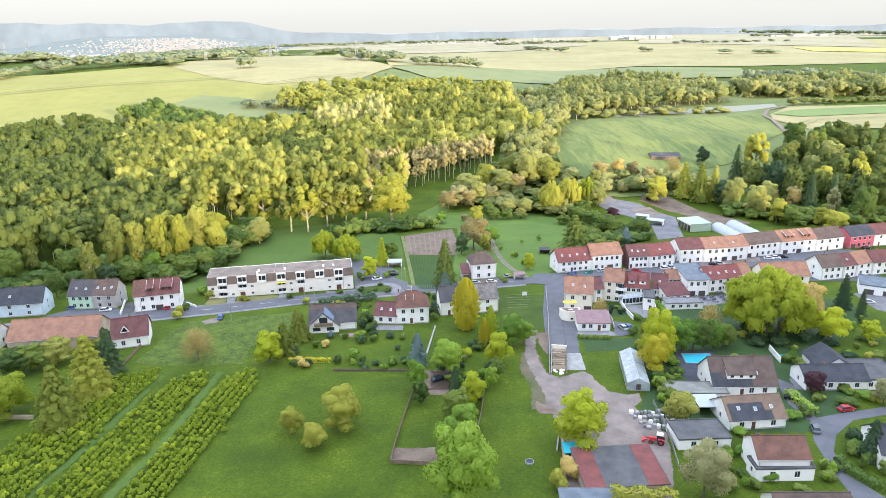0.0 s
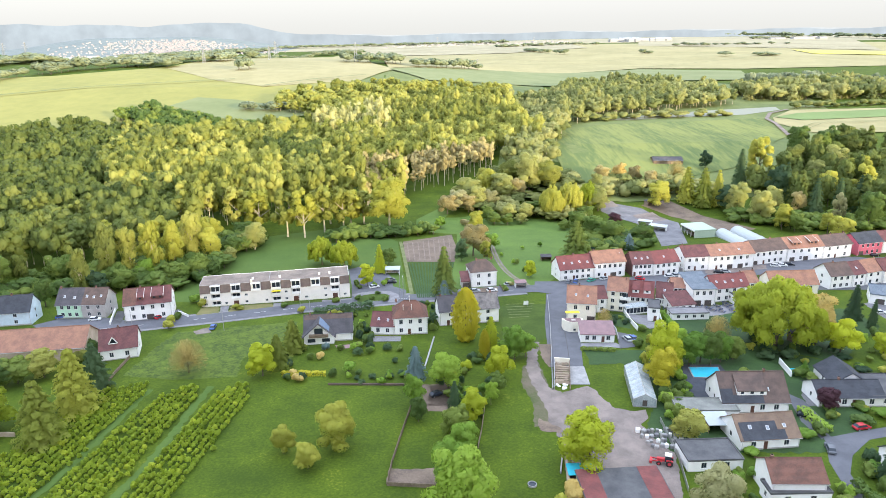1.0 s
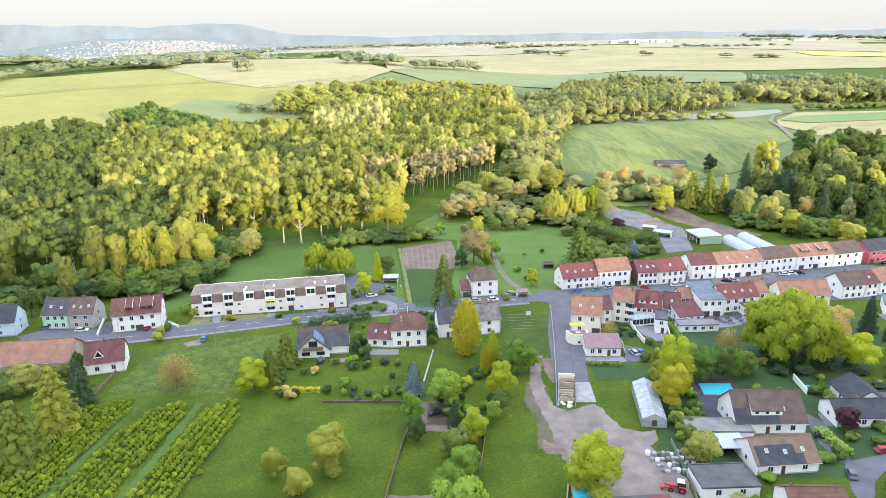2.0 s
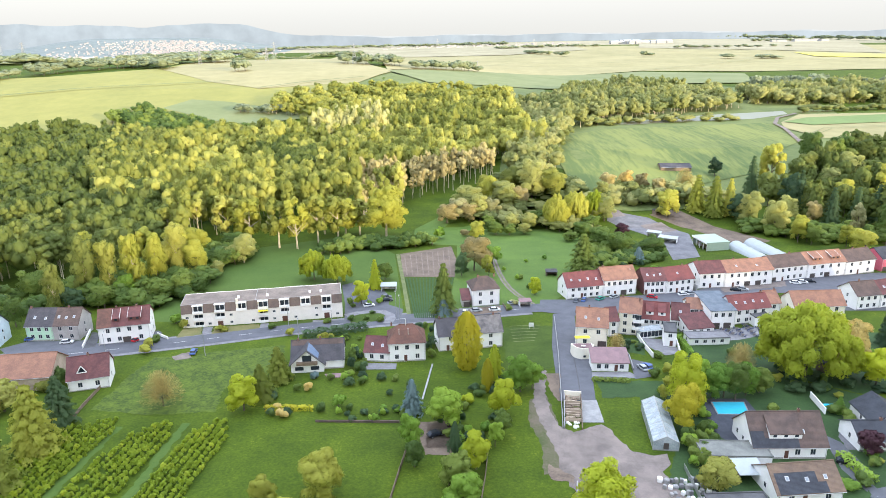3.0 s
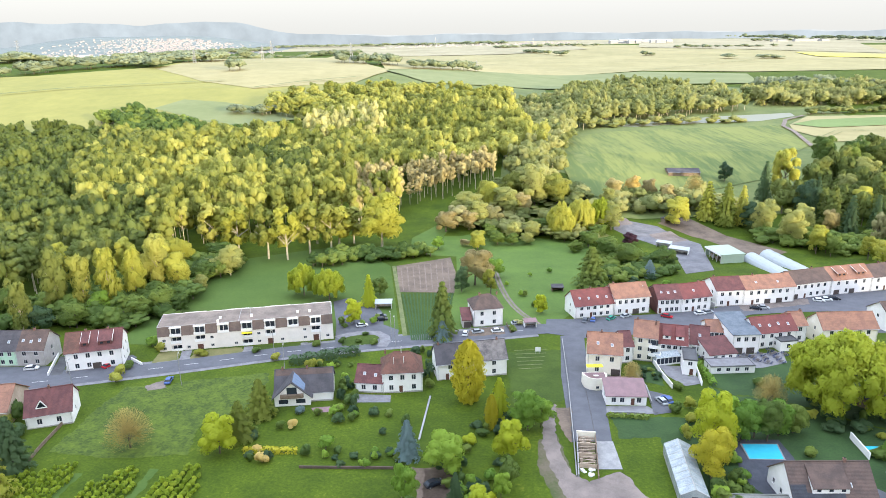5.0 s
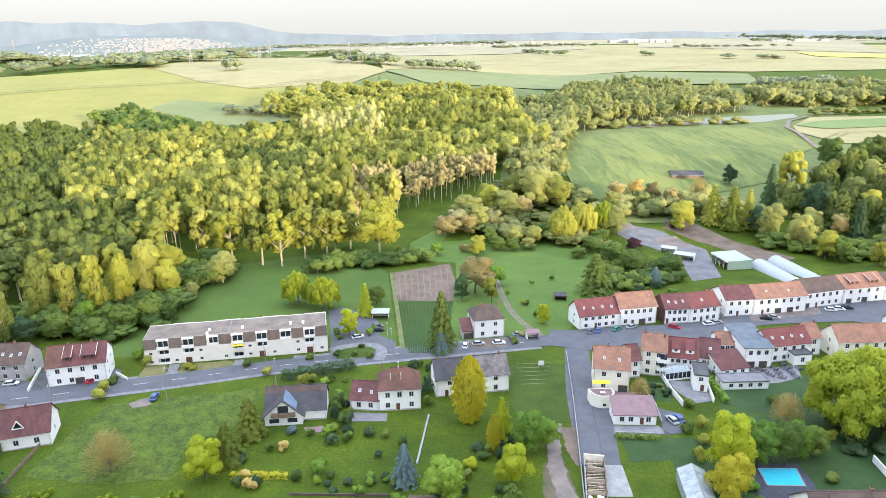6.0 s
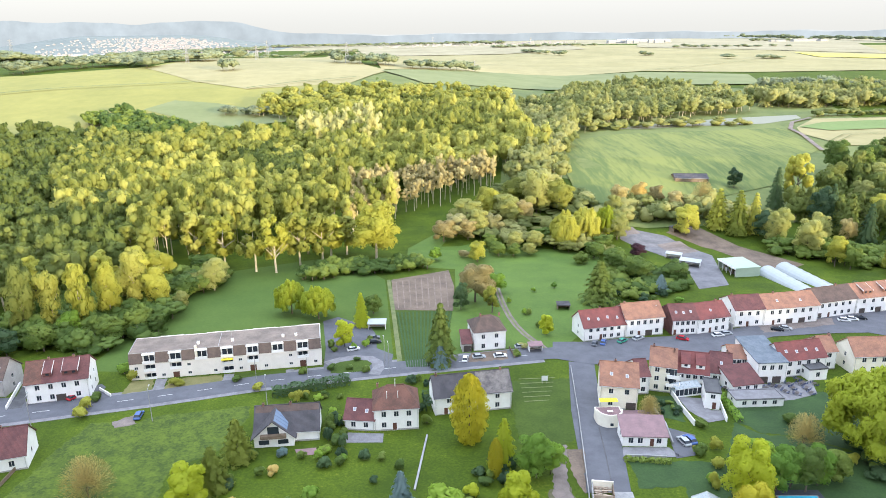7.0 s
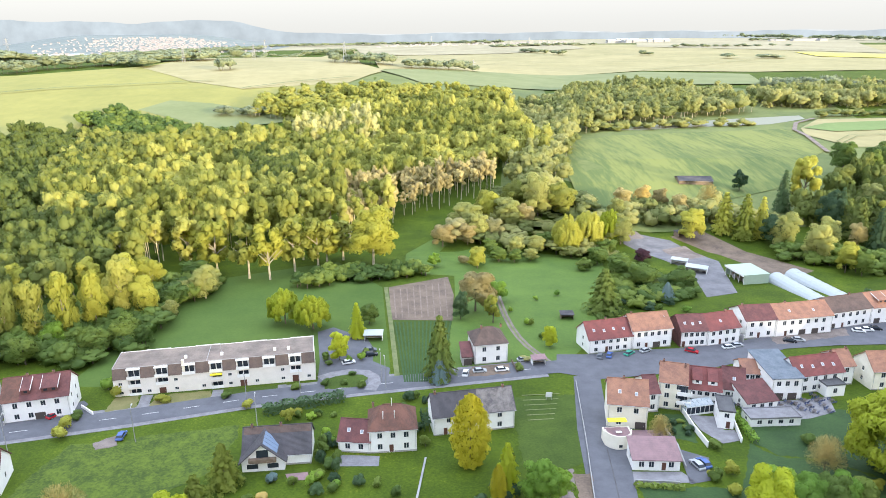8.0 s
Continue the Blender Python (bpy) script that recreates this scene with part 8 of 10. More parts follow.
tree("bush", "leaf", -26.9, 255.9, 1.8, 3.0, "green shrub near the village road", name='shrub')
tree("bush", "leaf", -25.1, 261.7, 1.6, 3.0, "green shrub near the village road", name='shrub')
tree("bush", "leaf", 24.8, 263.8, 2.4, 4.0, "green shrub near the village road", name='shrub')
tree("bush", "leaf_pale", 28.2, 270.0, 2.0, 4.0, "green shrub near the village road", name='shrub')
tree("bush", "leaf", 36.5, 288.5, 3.0, 3.0, "green shrub near the village road", name='shrub')
tree("bush", "leaf", 34.5, 302.0, 3.0, 3.0, "green shrub near the village road", name='shrub')
tree("bush", "leaf", 72.4, 161.4, 3.0, 4.0, "leafy green shrub in a garden", name='shrub')
tree("bush", "leaf", 89.4, 150.5, 3.0, 5.0, "leafy green shrub in a garden", name='shrub')
tree("bush", "leaf_lush", 98.2, 160.4, 3.0, 4.0, "leafy green shrub in a garden", name='shrub')
tree("bush", "leaf", 106.2, 162.6, 2.5, 4.0, "leafy green shrub in a garden", name='shrub')
tree("bush", "leaf_lush", 68.6, 124.0, 2.5, 4.0, "leafy green shrub in a garden", name='shrub')
tree("bush", "leaf_lush", 85.7, 148.7, 2.6, 5.0, "leafy green shrub in a garden", name='shrub')
tree("bush", "leaf_lush", 69.8, 142.6, 2.0, 4.5, "leafy green shrub in a garden", name='shrub')
tree("bush", "leaf", 81.1, 123.6, 2.5, 4.0, "leafy green shrub in a garden", name='shrub')
tree("bush", "leaf", 91.1, 218.7, 3.0, 5.0, "leafy green shrub in a garden", name='shrub')
tree("bush", "leaf", 67.2, 217.3, 2.5, 4.0, "leafy green shrub in a garden", name='shrub')
tree("bush", "leaf", 73.8, 120.0, 2.0, 4.0, "leafy green shrub in a garden", name='shrub')
tree("bush", "leaf_yellow", 81.5, 147.3, 2.0, 3.0, "leafy green shrub in a garden", name='shrub')
tree("bush", "leaf", 91.2, 133.8, 3.0, 5.0, "leafy green shrub in a garden", name='shrub')
tree("bush", "leaf", 94.8, 129.3, 3.0, 5.0, "leafy green shrub in a garden", name='shrub')
tree("bush", "leaf_yellow", 23.7, 122.9, 5.5, 4.5, "leafy green shrub in a garden", name='shrub')
tree("bush", "leaf_tan", 27.1, 126.7, 6.0, 6.0, "leafy green shrub in a garden", name='shrub')
tree("bush", "leaf", 65.4, 181.7, 3.5, 5.0, "leafy green shrub in a garden", name='shrub')
tree("bush", "leaf", 58.6, 167.8, 4.5, 4.5, "leafy green shrub in a garden", name='shrub')
tree("bush", "leaf", 110.6, 173.1, 3.0, 5.0, "leafy green shrub in a garden", name='shrub')
tree("bush", "leaf", 100.8, 180.9, 3.0, 5.0, "leafy green shrub in a garden", name='shrub')
tree("bush", "leaf_dark", 97.2, 193.1, 3.0, 6.0, "leafy green shrub in a garden", name='shrub')
tree("bush", "leaf_dark", 103.6, 193.7, 3.0, 6.0, "leafy green shrub in a garden", name='shrub')
tree("bush", "leaf", 101.4, 177.1, 3.0, 5.0, "leafy green shrub in a garden", name='shrub')
tree("bush", "leaf", 127.5, 179.6, 3.0, 5.0, "leafy green shrub in a garden", name='shrub')
tree("bush", "leaf", 102.9, 154.2, 2.5, 6.0, "leafy green shrub in a garden", name='shrub')
tree("bush", "leaf_lush", 109.8, 158.4, 2.5, 5.0, "leafy green shrub in a garden", name='shrub')
tree("bush", "leaf", 85.4, 181.6, 2.5, 4.0, "leafy green shrub in a garden", name='shrub')
tree("bush", "leaf", 53.6, 181.1, 2.0, 3.0, "leafy green shrub in a garden", name='shrub')
tree("bush", "leaf", 58.9, 120.8, 3.0, 4.0, "leafy green shrub in a garden", name='shrub')
tree("bush", "leaf", 58.3, 162.0, 3.0, 4.0, "leafy green shrub in a garden", name='shrub')

# ---- woods ----
woodland("woodland", [(-195, 235.8), (-189.2, 277.2), (-176, 302.4), (-147.6, 315.5), (-135.5, 350.4), (-163, 432.1), (-218.8, 386.1), (-265, 333.8)], 9.5, ('dome', 'stem', 'poplar'), (17.0, 25.0), "leaf_shade", "dense green deciduous wood behind the western houses", 43, n=300, size=1.0, width=0.8, trunk='pale_bark')
grove([(-135.5, 350.4), (-121, 395), (-95.9, 402.9), (-63.6, 417.4), (-46.7, 425.7), (-58.7, 510.5), (-88.2, 484.3), (-163, 432.1)], 9.5, ('stem', 'poplar', 'stem'), (22.0, 29.0), "leaf_wood", "spring-leaved tree with a bare stem beside the meadow", 3, n=320, size=0.95, width=0.78, trunk='pale_bark')
woodland("woodland", [(-265, 333.8), (-218.8, 386.1), (-159.3, 431.9), (-216.9, 538.7), (-237.2, 653.9), (-353.7, 698.1), (-412.2, 654), (-477.1, 633.5)], 10.0, ('dome', 'poplar', 'dome'), (17.0, 25.0), "leaf_shade", "dense green wood on the western slope", 53, n=165, size=1.35, width=0.8, trunk='pale_bark')
woodland("woodland", [(-189.9, 410.1), (-163, 432.1), (-88.2, 484.3), (-33.8, 521), (40.1, 526.5), (69.2, 551.3), (82.1, 549.1), (75.5, 752.9), (-22.9, 815), (-84.3, 774.5), (-118.3, 674.3), (-185.8, 660.3), (-231.4, 636.8), (-293, 673.8), (-262.5, 531.7)], 10.0, ('poplar', 'dome', 'dome'), (18.0, 27.0), "leaf_wood", "dense spring deciduous wood of green and gold trees on the slope", 33, n=165, size=1.353, width=0.8, trunk='pale_bark')
woodland("woodland", [(79.9, 795.4), (146.6, 868.3), (121.8, 667.8), (78.8, 480.8), (64.5, 449.1), (43.7, 491.9), (72.3, 575.8)], 10.0, ('dome', 'poplar'), (12.0, 20.0), "leaf_belt", "mixed trees between the wood and the mown meadow", 44, n=130, size=1.6, trunk='pale_bark')
woodland("woodland", [(144.3, 876.8), (112.8, 646), (148.8, 690), (227.7, 735), (337.6, 800), (345, 850), (350, 905), (320, 980), (198.8, 1012.8)], 12.0, ('poplar', 'dome'), (15.0, 24.0), "leaf_belt", "belt of mixed trees along the pond", 4, n=165, size=1.5, trunk='pale_bark')
woodland("woodland", [(366, 830), (448, 828), (620, 845), (660, 905), (560, 1010), (430, 965), (372, 900)], 12.0, ('dome', 'dome', 'conifer'), (13.0, 22.0), "leaf_belt", "green spinney with pointed conifers beside the fields", 41, n=165, size=1.5)
woodland("scrub", [(140, 676), (218.7, 694), (302.9, 702), (302, 712), (216, 708), (142, 692)], 8.5, ('dome', 'bush'), (5.0, 11.0), "leaf_belt", "bright bushes along the water's edge", 46, n=150, size=1.4)
woodland("scrub", [(380, 752), (470, 770), (590, 800), (592, 812), (470, 783), (378, 764)], 8.0, ('dome', 'bush'), (5.0, 9.0), "leaf_belt", "hedge of bright bushes between fields", 47, n=140, size=1.4)
woodland("woodland", [(-145, 556), (-134, 578), (-96, 553), (-84, 502), (-110, 495)], 10.5, ('dome',), (22.0, 27.0), "leaf_shade", "patch of darker green crowns in the wood", 48, n=230, size=1.1)
woodland("woodland", [(183.9, 426), (262.5, 494.7), (303, 524.8), (359.4, 469.7), (290.3, 348), (255.7, 383.7), (214.9, 407.7)], 10.0, ('dome', 'poplar', 'conifer'), (14.0, 24.0), "leaf_shade", "leafy green wood behind the plant nursery", 5, n=240, size=1.3)
woodland("woodland", [(-352, 758), (-346, 785), (-320, 786), (-281, 763), (-243, 743), (-202, 709), (-178, 690), (-236, 700), (-290, 706)], 9.0, ('dome',), (12.0, 18.0), "leaf", "copse of round green trees at the field edge", 6, n=200, size=1.2, width=0.85)
woodland("woodland", [(-187.5, 790), (-190, 822), (-166, 862), (-90, 890), (-8, 888), (92.4, 921.9), (85.7, 854.1), (-84.3, 774.5), (-132, 756.5)], 11.5, ('dome', 'poplar'), (12.0, 18.0), "leaf_wood", "wood on the slope below the hill field", 7, n=150, size=1.5, trunk='pale_bark')
woodland("scrub", [(-137, 271), (-112.7, 270), (-102.3, 276.5), (-94.5, 292), (-100, 320), (-90.5, 353), (-97, 366), (-131.6, 338.9), (-158.2, 307.2)], 6.0, ('bush', 'dome'), (4.0, 9.0), "leaf", "green thicket between the wood and the flats", 49, n=190, size=1.15, width=0.85)
woodland("scrub", [(-184.2, 235.2), (-165.3, 260.5), (-132.2, 273.6), (-107.7, 272), (-104.7, 317.7), (-103.6, 354.4), (-133.1, 343.7), (-151.7, 300.8), (-198.2, 255.4)], 6.0, ('bush', 'dome'), (3.0, 8.0), "leaf", "green scrub behind the houses at the wood edge", 8, n=150, size=1.4, width=0.8)
woodland("scrub", [(3, 424), (20, 414), (40, 403), (62, 395), (86, 388), (99.4, 435.6), (84.6, 479.8), (65.6, 521), (36, 482), (18, 448)], 8.0, ('bush', 'dome'), (3.0, 10.0), "leaf_belt", "scrub and low trees along the brook", 9, n=200, size=1.2, width=0.8)
woodland("scrub", [(85.9, 387.9), (105.1, 330.5), (94.4, 322.8), (67.8, 315.6), (69.8, 339.8)], 5.5, ('bush',), (2.5, 6.0), "leaf", "garden scrub behind the terraces", 10, n=110, size=1.7, width=0.8)
woodland("scrub", [(165.8, 380.9), (195.7, 356.6), (247.8, 351.9), (261.5, 372.6), (207.7, 392.8), (171.2, 402.4)], 6.0, ('bush', 'dome'), (3.0, 8.0), "leaf", "shrubs along the edge of the eastern wood", 11, n=110, size=1.7, width=0.8)
woodland("scrub", [(94.7, 430.7), (183.9, 426), (187.8, 436.2), (161.9, 458.4), (106.3, 450.7)], 8.0, ('bush', 'dome'), (4.0, 12.0), "leaf_belt", "brownish scrub at the foot of the mown meadow", 12, n=130, size=1.6, width=0.8)
woodland("scrub", [(-60, 347), (-40, 355), (-3.4, 366), (-3.4, 379), (-44.5, 369), (-62, 358)], 4.6, ('bush', 'dome'), (4.0, 7.5), "leaf", "thick green hedge bank below the poplar", 13, n=220, size=1.15, width=0.9)
woodland("woodland", [(-117.4, 698.8), (-113.6, 639.4), (-77.7, 600.5), (-45, 631.7), (-44.2, 714.3), (-75.8, 744.4)], 10.0, ('dome', 'poplar'), (20.0, 30.0), "leaf_pale", "pale golden crowns standing out of the wood", 14, n=260, size=1.0, trunk='pale_bark')
woodland("woodland", [(-270.9, 640.7), (-216.7, 588.1), (-126.7, 598), (-113.6, 639.4), (-188.8, 668)], 14.0, ('dome', 'poplar'), (20.0, 29.0), "leaf_wood", "yellow-green crowns among the darker wood", 15, n=260, size=1.1, trunk='pale_bark')
grove([(-127.9, 395.6), (-105.4, 399.8), (-49.9, 421.8), (-18.7, 450.8), (-19.7, 482.1), (-68.9, 457), (-138.6, 432.4)], 12.0, ('stem', 'poplar'), (20.0, 27.0), "leaf_wood", "bright young poplar with a pale stem at the wood edge", 16, n=260, size=1.0, trunk='pale_bark', width=0.62)
woodland("woodland", [(-46.7, 425.7), (-22.8, 456.1), (8.5, 478.7), (37.7, 494.6), (40.1, 526.5), (-33.8, 521), (-58.7, 510.5)], 7.5, ('stem',), (17.0, 24.0), "leaf_thin", "brownish trees thin in leaf with pale stems", 17, n=130, size=0.85, trunk='pale_bark', width=0.8)

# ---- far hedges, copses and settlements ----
woodland("far_hedge", [(-163.6, 1206.5), (-55.3, 1162.1), (-55.3, 1192.1), (-163.6, 1236.5)], 15, ("dome",), (12.8, 19.2), "leaf_hazed", "dark far hedge between pale fields", 20, n=75, size=2.3)
woodland("far_hedge", [(-35.9, 1134.9), (70.6, 1238.1), (70.6, 1268.1), (-35.9, 1164.9)], 15, ("dome",), (12.8, 19.2), "leaf_hazed", "dark far hedge between pale fields", 21, n=75, size=2.3)
woodland("far_hedge", [(313.3, 2544), (411.7, 2226), (411.7, 2266), (313.3, 2584)], 18, ("dome",), (12.8, 19.2), "leaf_hazed", "dark far hedge between pale fields", 22, n=75, size=2.3)
woodland("far_hedge", [(-305.1, 1083.5), (-283.6, 1088), (-283.6, 1114), (-305.1, 1109.5)], 11, ("dome",), (12.8, 19.2), "leaf_hazed", "lone dark thicket in a hill field", 23, n=75, size=2.3)
woodland("far_hedge", [(804.9, 2032.3), (950.4, 2013.2), (950.4, 2033.2), (804.9, 2052.3)], 34, ("dome",), (9.6, 14.4), "leaf_hazed", "scattered bushes along a far lane", 24, n=75, size=2.3)
woodland("far_hedge", [(631.9, 2222), (671.9, 2207.4), (671.9, 2237.4), (631.9, 2252)], 18, ("dome",), (11.2, 16.8), "leaf_hazed", "small far thicket on the plain", 25, n=75, size=2.3)
woodland("far_hedge", [(-221.1, 793.1), (-175.3, 774.7), (-175.3, 794.7), (-221.1, 813.1)], 11, ("dome",), (9.6, 14.4), "leaf_hazed", "dark hedge beside a cool green field", 26, n=75, size=2.3)
woodland("far_wood", [(-620.6, 976.7), (-611.1, 1032), (-576.7, 1063.6), (-576.7, 1123.6), (-611.1, 1092), (-620.6, 1036.7)], 16, ("dome",), (12.7, 19.0), "leaf_hazed", "far wood behind the hill field", 27, n=75, size=2.3)
woodland("far_wood", [(-585.8, 1099.1), (-493.3, 1181.9), (-425.6, 1126.4), (-425.6, 1186.4), (-493.3, 1241.9), (-585.8, 1159.1)], 18, ("dome",), (13.8, 20.7), "leaf_hazed", "far wood behind the hill field", 28, n=75, size=2.3)
woodland("far_wood", [(-488.7, 1258.7), (-364, 1254.8), (-461.6, 2691.4), (-302.1, 2822.1), (-302.1, 2912.1), (-461.6, 2781.4), (-364, 1344.8), (-488.7, 1348.7)], 22, ("dome",), (12.7, 19.0), "leaf_hazed", "far wood behind the hill field", 29, n=75, size=2.3)
woodland("far_wood", [(-747.1, 1099.9), (-1206.2, 2543.2), (-1032.7, 2832.4), (-759.6, 3166), (-759.6, 3406), (-1032.7, 3072.4), (-1206.2, 2783.2), (-747.1, 1339.9)], 30, ("dome",), (12.7, 19.0), "leaf_hazed", "far woods towards the town", 30, n=75, size=2.3)
woodland("far_wood", [(-771.9, 3543.1), (-222.5, 3819), (358.9, 3545.3), (358.9, 3635.3), (-222.5, 3909), (-771.9, 3633.1)], 26, ("dome",), (11.5, 17.3), "leaf_hazed", "far tree line on the plain", 31, n=75, size=2.3)
woodland("far_wood", [(432.8, 932.7), (502.6, 963.4), (612.4, 922.4), (685.3, 881.9), (685.3, 951.9), (612.4, 992.4), (502.6, 1033.4), (432.8, 1002.7)], 13, ("dome",), (15.0, 22.5), "leaf_hazed", "dark far spinney with pointed trees", 32, n=110, size=2.0)
woodland("far_wood", [(1342.8, 4424.8), (1816.3, 4275.9), (2020.4, 3118.4), (2318.6, 2901.7), (2318.6, 3101.7), (2020.4, 3318.4), (1816.3, 4475.9), (1342.8, 4624.8)], 30, ("dome",), (17.3, 25.9), "leaf_hazed", "dark far woods on the horizon", 33, n=75, size=2.3)
woodland("far_wood", [(575.6, 4599.1), (1342.8, 4464.8), (1342.8, 4584.8), (575.6, 4719.1)], 30, ("dome",), (13.8, 20.7), "leaf_hazed", "dark far woods on the horizon", 34, n=75, size=2.3)
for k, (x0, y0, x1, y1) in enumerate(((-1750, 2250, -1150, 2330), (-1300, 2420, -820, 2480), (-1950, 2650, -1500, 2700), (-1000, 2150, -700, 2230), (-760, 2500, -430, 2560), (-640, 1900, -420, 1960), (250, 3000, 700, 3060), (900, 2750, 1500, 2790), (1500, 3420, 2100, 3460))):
    woodland("far_hedge", [(x0, y0), (x1, y0 + 30), (x1, y1), (x0, y1 - 10)], 24, ("dome",), (9.0, 16.0), "leaf_hazed", "tree line on the far plain, haze in its leaf colour", 60 + k, n=60, size=2.3)

# ---- crops, pool, glasshouses ----
crop_rows([[(-106.6, 130.1), (-97.2, 177.7), (-84, 183.5), (-82.2, 173.6), (-85.4, 144.7), (-89.4, 125.2), (-92.3, 109.9), (-104.5, 110.3)], [(-87, 123.2), (-83.3, 144.6), (-78.5, 173.5), (-69.2, 182.8), (-67.5, 174.4), (-69.7, 144.6), (-72.4, 125), (-74.3, 111), (-88.9, 109.8)], [(-70.1, 122.7), (-66.9, 144.5), (-62.3, 176.2), (-55.8, 182.6), (-52.6, 172.4), (-54.5, 148.7), (-57.8, 130.2), (-59.2, 114.7), (-70.1, 109.3)]], (7.3, 56.9), "rows of low bright green crop plants between grass lanes")
ribbon("grass_lane", [(-90.1, 121.3), (-85.5, 143.5), (-82.5, 179.6)], 2.2, M["meadow"], 0.07, label="trodden grass lane between crop rows", category="path")
ribbon("grass_lane", [(-72.2, 120.7), (-68, 143.8), (-65.6, 180.7)], 2.2, M["meadow"], 0.07, label="trodden grass lane between crop rows", category="path")
drape("pool_deck", [(70.6, 189.7), (81.6, 189.3), (81.3, 181.1), (75.6, 165.7), (69.4, 165.9), (66.9, 170.6), (66.7, 176.5)], M["dark_deck"], 0.1, label="dark paved deck around the garden pool", category="terrace")
swimming_pool([(71.6, 186.8), (79.8, 186.5), (78.7, 180.6), (71, 181)], -3.01)
greenhouse(49.3, 165.2, -7.7, 5.9, 18.7)
polytunnel((147.6, 352.0), (152.3, 318.6), 4.3)
polytunnel((157.9, 357.6), (163.3, 325.2), 4.3)
round_terrace(44.1, 220.5, 3.3, 3.0)
round_basin(18.6, 132.4, 0.95)
ribbon("drive_joint", [(37.5, 189.9), (39.4, 204), (41, 218)], 0.3, M["bitumen"], 0.125, label="dark joint between the deck and the drive", category="driveway")
tractor(49.5, 139.2, 160)

rng_blocks = random.Random(5)
for i in range(34):
    u, v = (i % 9) / 8, (i // 9) / 3
    yard_block(47.0 + 9.0 * u + v * 1.5 + rng_blocks.uniform(-0.3, 0.3), 152.7 - 7.0 * v + rng_blocks.uniform(-0.4, 0.4), rng_blocks.uniform(0, 90), rng_blocks.uniform(0.7, 1.15), rng_blocks.uniform(0.6, 1.2), mat=("white", "concrete", "paving", "plinth", "concrete")[i % 5])


# ---- parked cars ----
car(-102.4, 238.8, 60, "red", "red hatchback parked before a white house")
car(-79.6, 227.2, 95, "blue", "blue hatchback parked on the verge")
car(8.9, 261.2, 80, "white", "white car parked beside the road")
car(13.3, 262.6, 8, "silver", "silver car parked beside the road")
car(20.1, 263.2, 8, "white", "long white car parked beside the road")
car(52.3, 272.2, 70, "grey", "dark car parked before a red-roofed house")
car(55.4, 272.9, 70, "blue", "blue car parked before a red-roofed house")
car(62.1, 274.0, 40, "teal", "green car parked in the forecourt")
car(68.0, 276.1, 30, "silver", "silver car parked in the forecourt")
car(82.7, 275.1, -30, "red", "red car parked beside the street")
car(95.8, 277.8, 10, "white", "white car parked beside the street")
car(99.1, 279.1, 10, "silver", "silver car parked beside the street")
car(118.2, 282.2, -20, "black", "black car parked beside the street")
car(121.6, 283.1, -20, "silver", "silver car parked beside the street")
car(146.3, 290.2, -15, "white", "white car parked by a gate")
car(149.8, 291.2, -15, "white", "white car parked by a gate")
car(153.4, 292.1, -15, "black", "black car parked by a gate")
car(-21.5, 280.0, 10, "grey", "dark car parked behind the flats")
car(-20.8, 276.3, 10, "black", "black car parked behind the flats")
car(-27.4, 270.4, 20, "white", "white car parked by the flats")
car(101.4, 152.3, 10, "red", "red hatchback parked at the lane")
car(90.9, 158.2, -25, "black", "black car parked beside a bungalow")
car(88.8, 143.4, 75, "grey", "dark car standing on the lane")
car(154.4, 230.0, -10, "white", "white van parked by the workshop")
car(198.7, 304.5, 8, "black", "black car before the crimson house")
car(-125.5, 237.4, 10, "white", "white car parked before a grey house")
car(-139.2, 240.7, 20, "blue", "blue pickup parked before a green house")
car(-1.8, 173.0, 30, "black", "dark car under garden trees")
car(59.7, 209.5, 105, "silver", "silver car parked beside a cottage")
car(61.5, 210.2, 105, "blue", "blue car parked beside a cottage")
car(114.0, 164.2, -20, "black", "dark car beside a bungalow")
car(27.7, 270.5, 8, "silver", "silver car parked by the road")

# ---- lamps and poles ----
street_lamp(-75.1, 224.8, 100, 9.5)
street_lamp(-104.6, 221.3, 100, 9.5)
street_lamp(-52.7, 245.1, -80, 9.5)
street_lamp(75.3, 285.2, -80, 9.5)
street_lamp(-46.4, 231.2, 100, 9.0, "weathered wooden utility pole beside the road")
street_lamp(-14.6, 252.5, 100, 9.5, "weathered wooden utility pole beside the road")
street_lamp(-37.6, 244.5, 100, 9.0, "weathered wooden utility pole beside the road")
street_lamp(-16.2, 257.2, 100, 9.5, "weathered wooden utility pole beside the road")

# ---- garden walls, fences, hedges ----
fence([(41, 254.9), (36.9, 222.8), (32.1, 189.7), (29.9, 175.1)], 0.7, 'concrete', 'low concrete wall along the drive', name='garden_wall', thick=0.22)
fence([(65.6, 238.6), (65.1, 226), (65.4, 217.7)], 1.6, 'white', 'white garden wall between plots', name='garden_wall', thick=0.25)
fence([(76.9, 230.8), (74.4, 219.4)], 1.4, 'white', 'white garden wall between plots', name='garden_wall', thick=0.25)
fence([(57.7, 226.3), (58.1, 218), (56.7, 208.5)], 1.0, 'concrete', 'grey garden wall beside a cottage', name='garden_wall', thick=0.3)
fence([(43.7, 203.7), (53.3, 202.7)], 0.8, 'concrete', 'low grey wall before a cottage', name='garden_wall', thick=0.25)
fence([(99.2, 189.6), (98, 180)], 1.8, 'white', 'white garden wall between lawns', name='garden_wall', thick=0.25)
fence([(-2.8, 215.1), (-5.4, 191.8)], 0.35, 'concrete', 'low grey edging beside a garden path', name='garden_wall', thick=0.45)
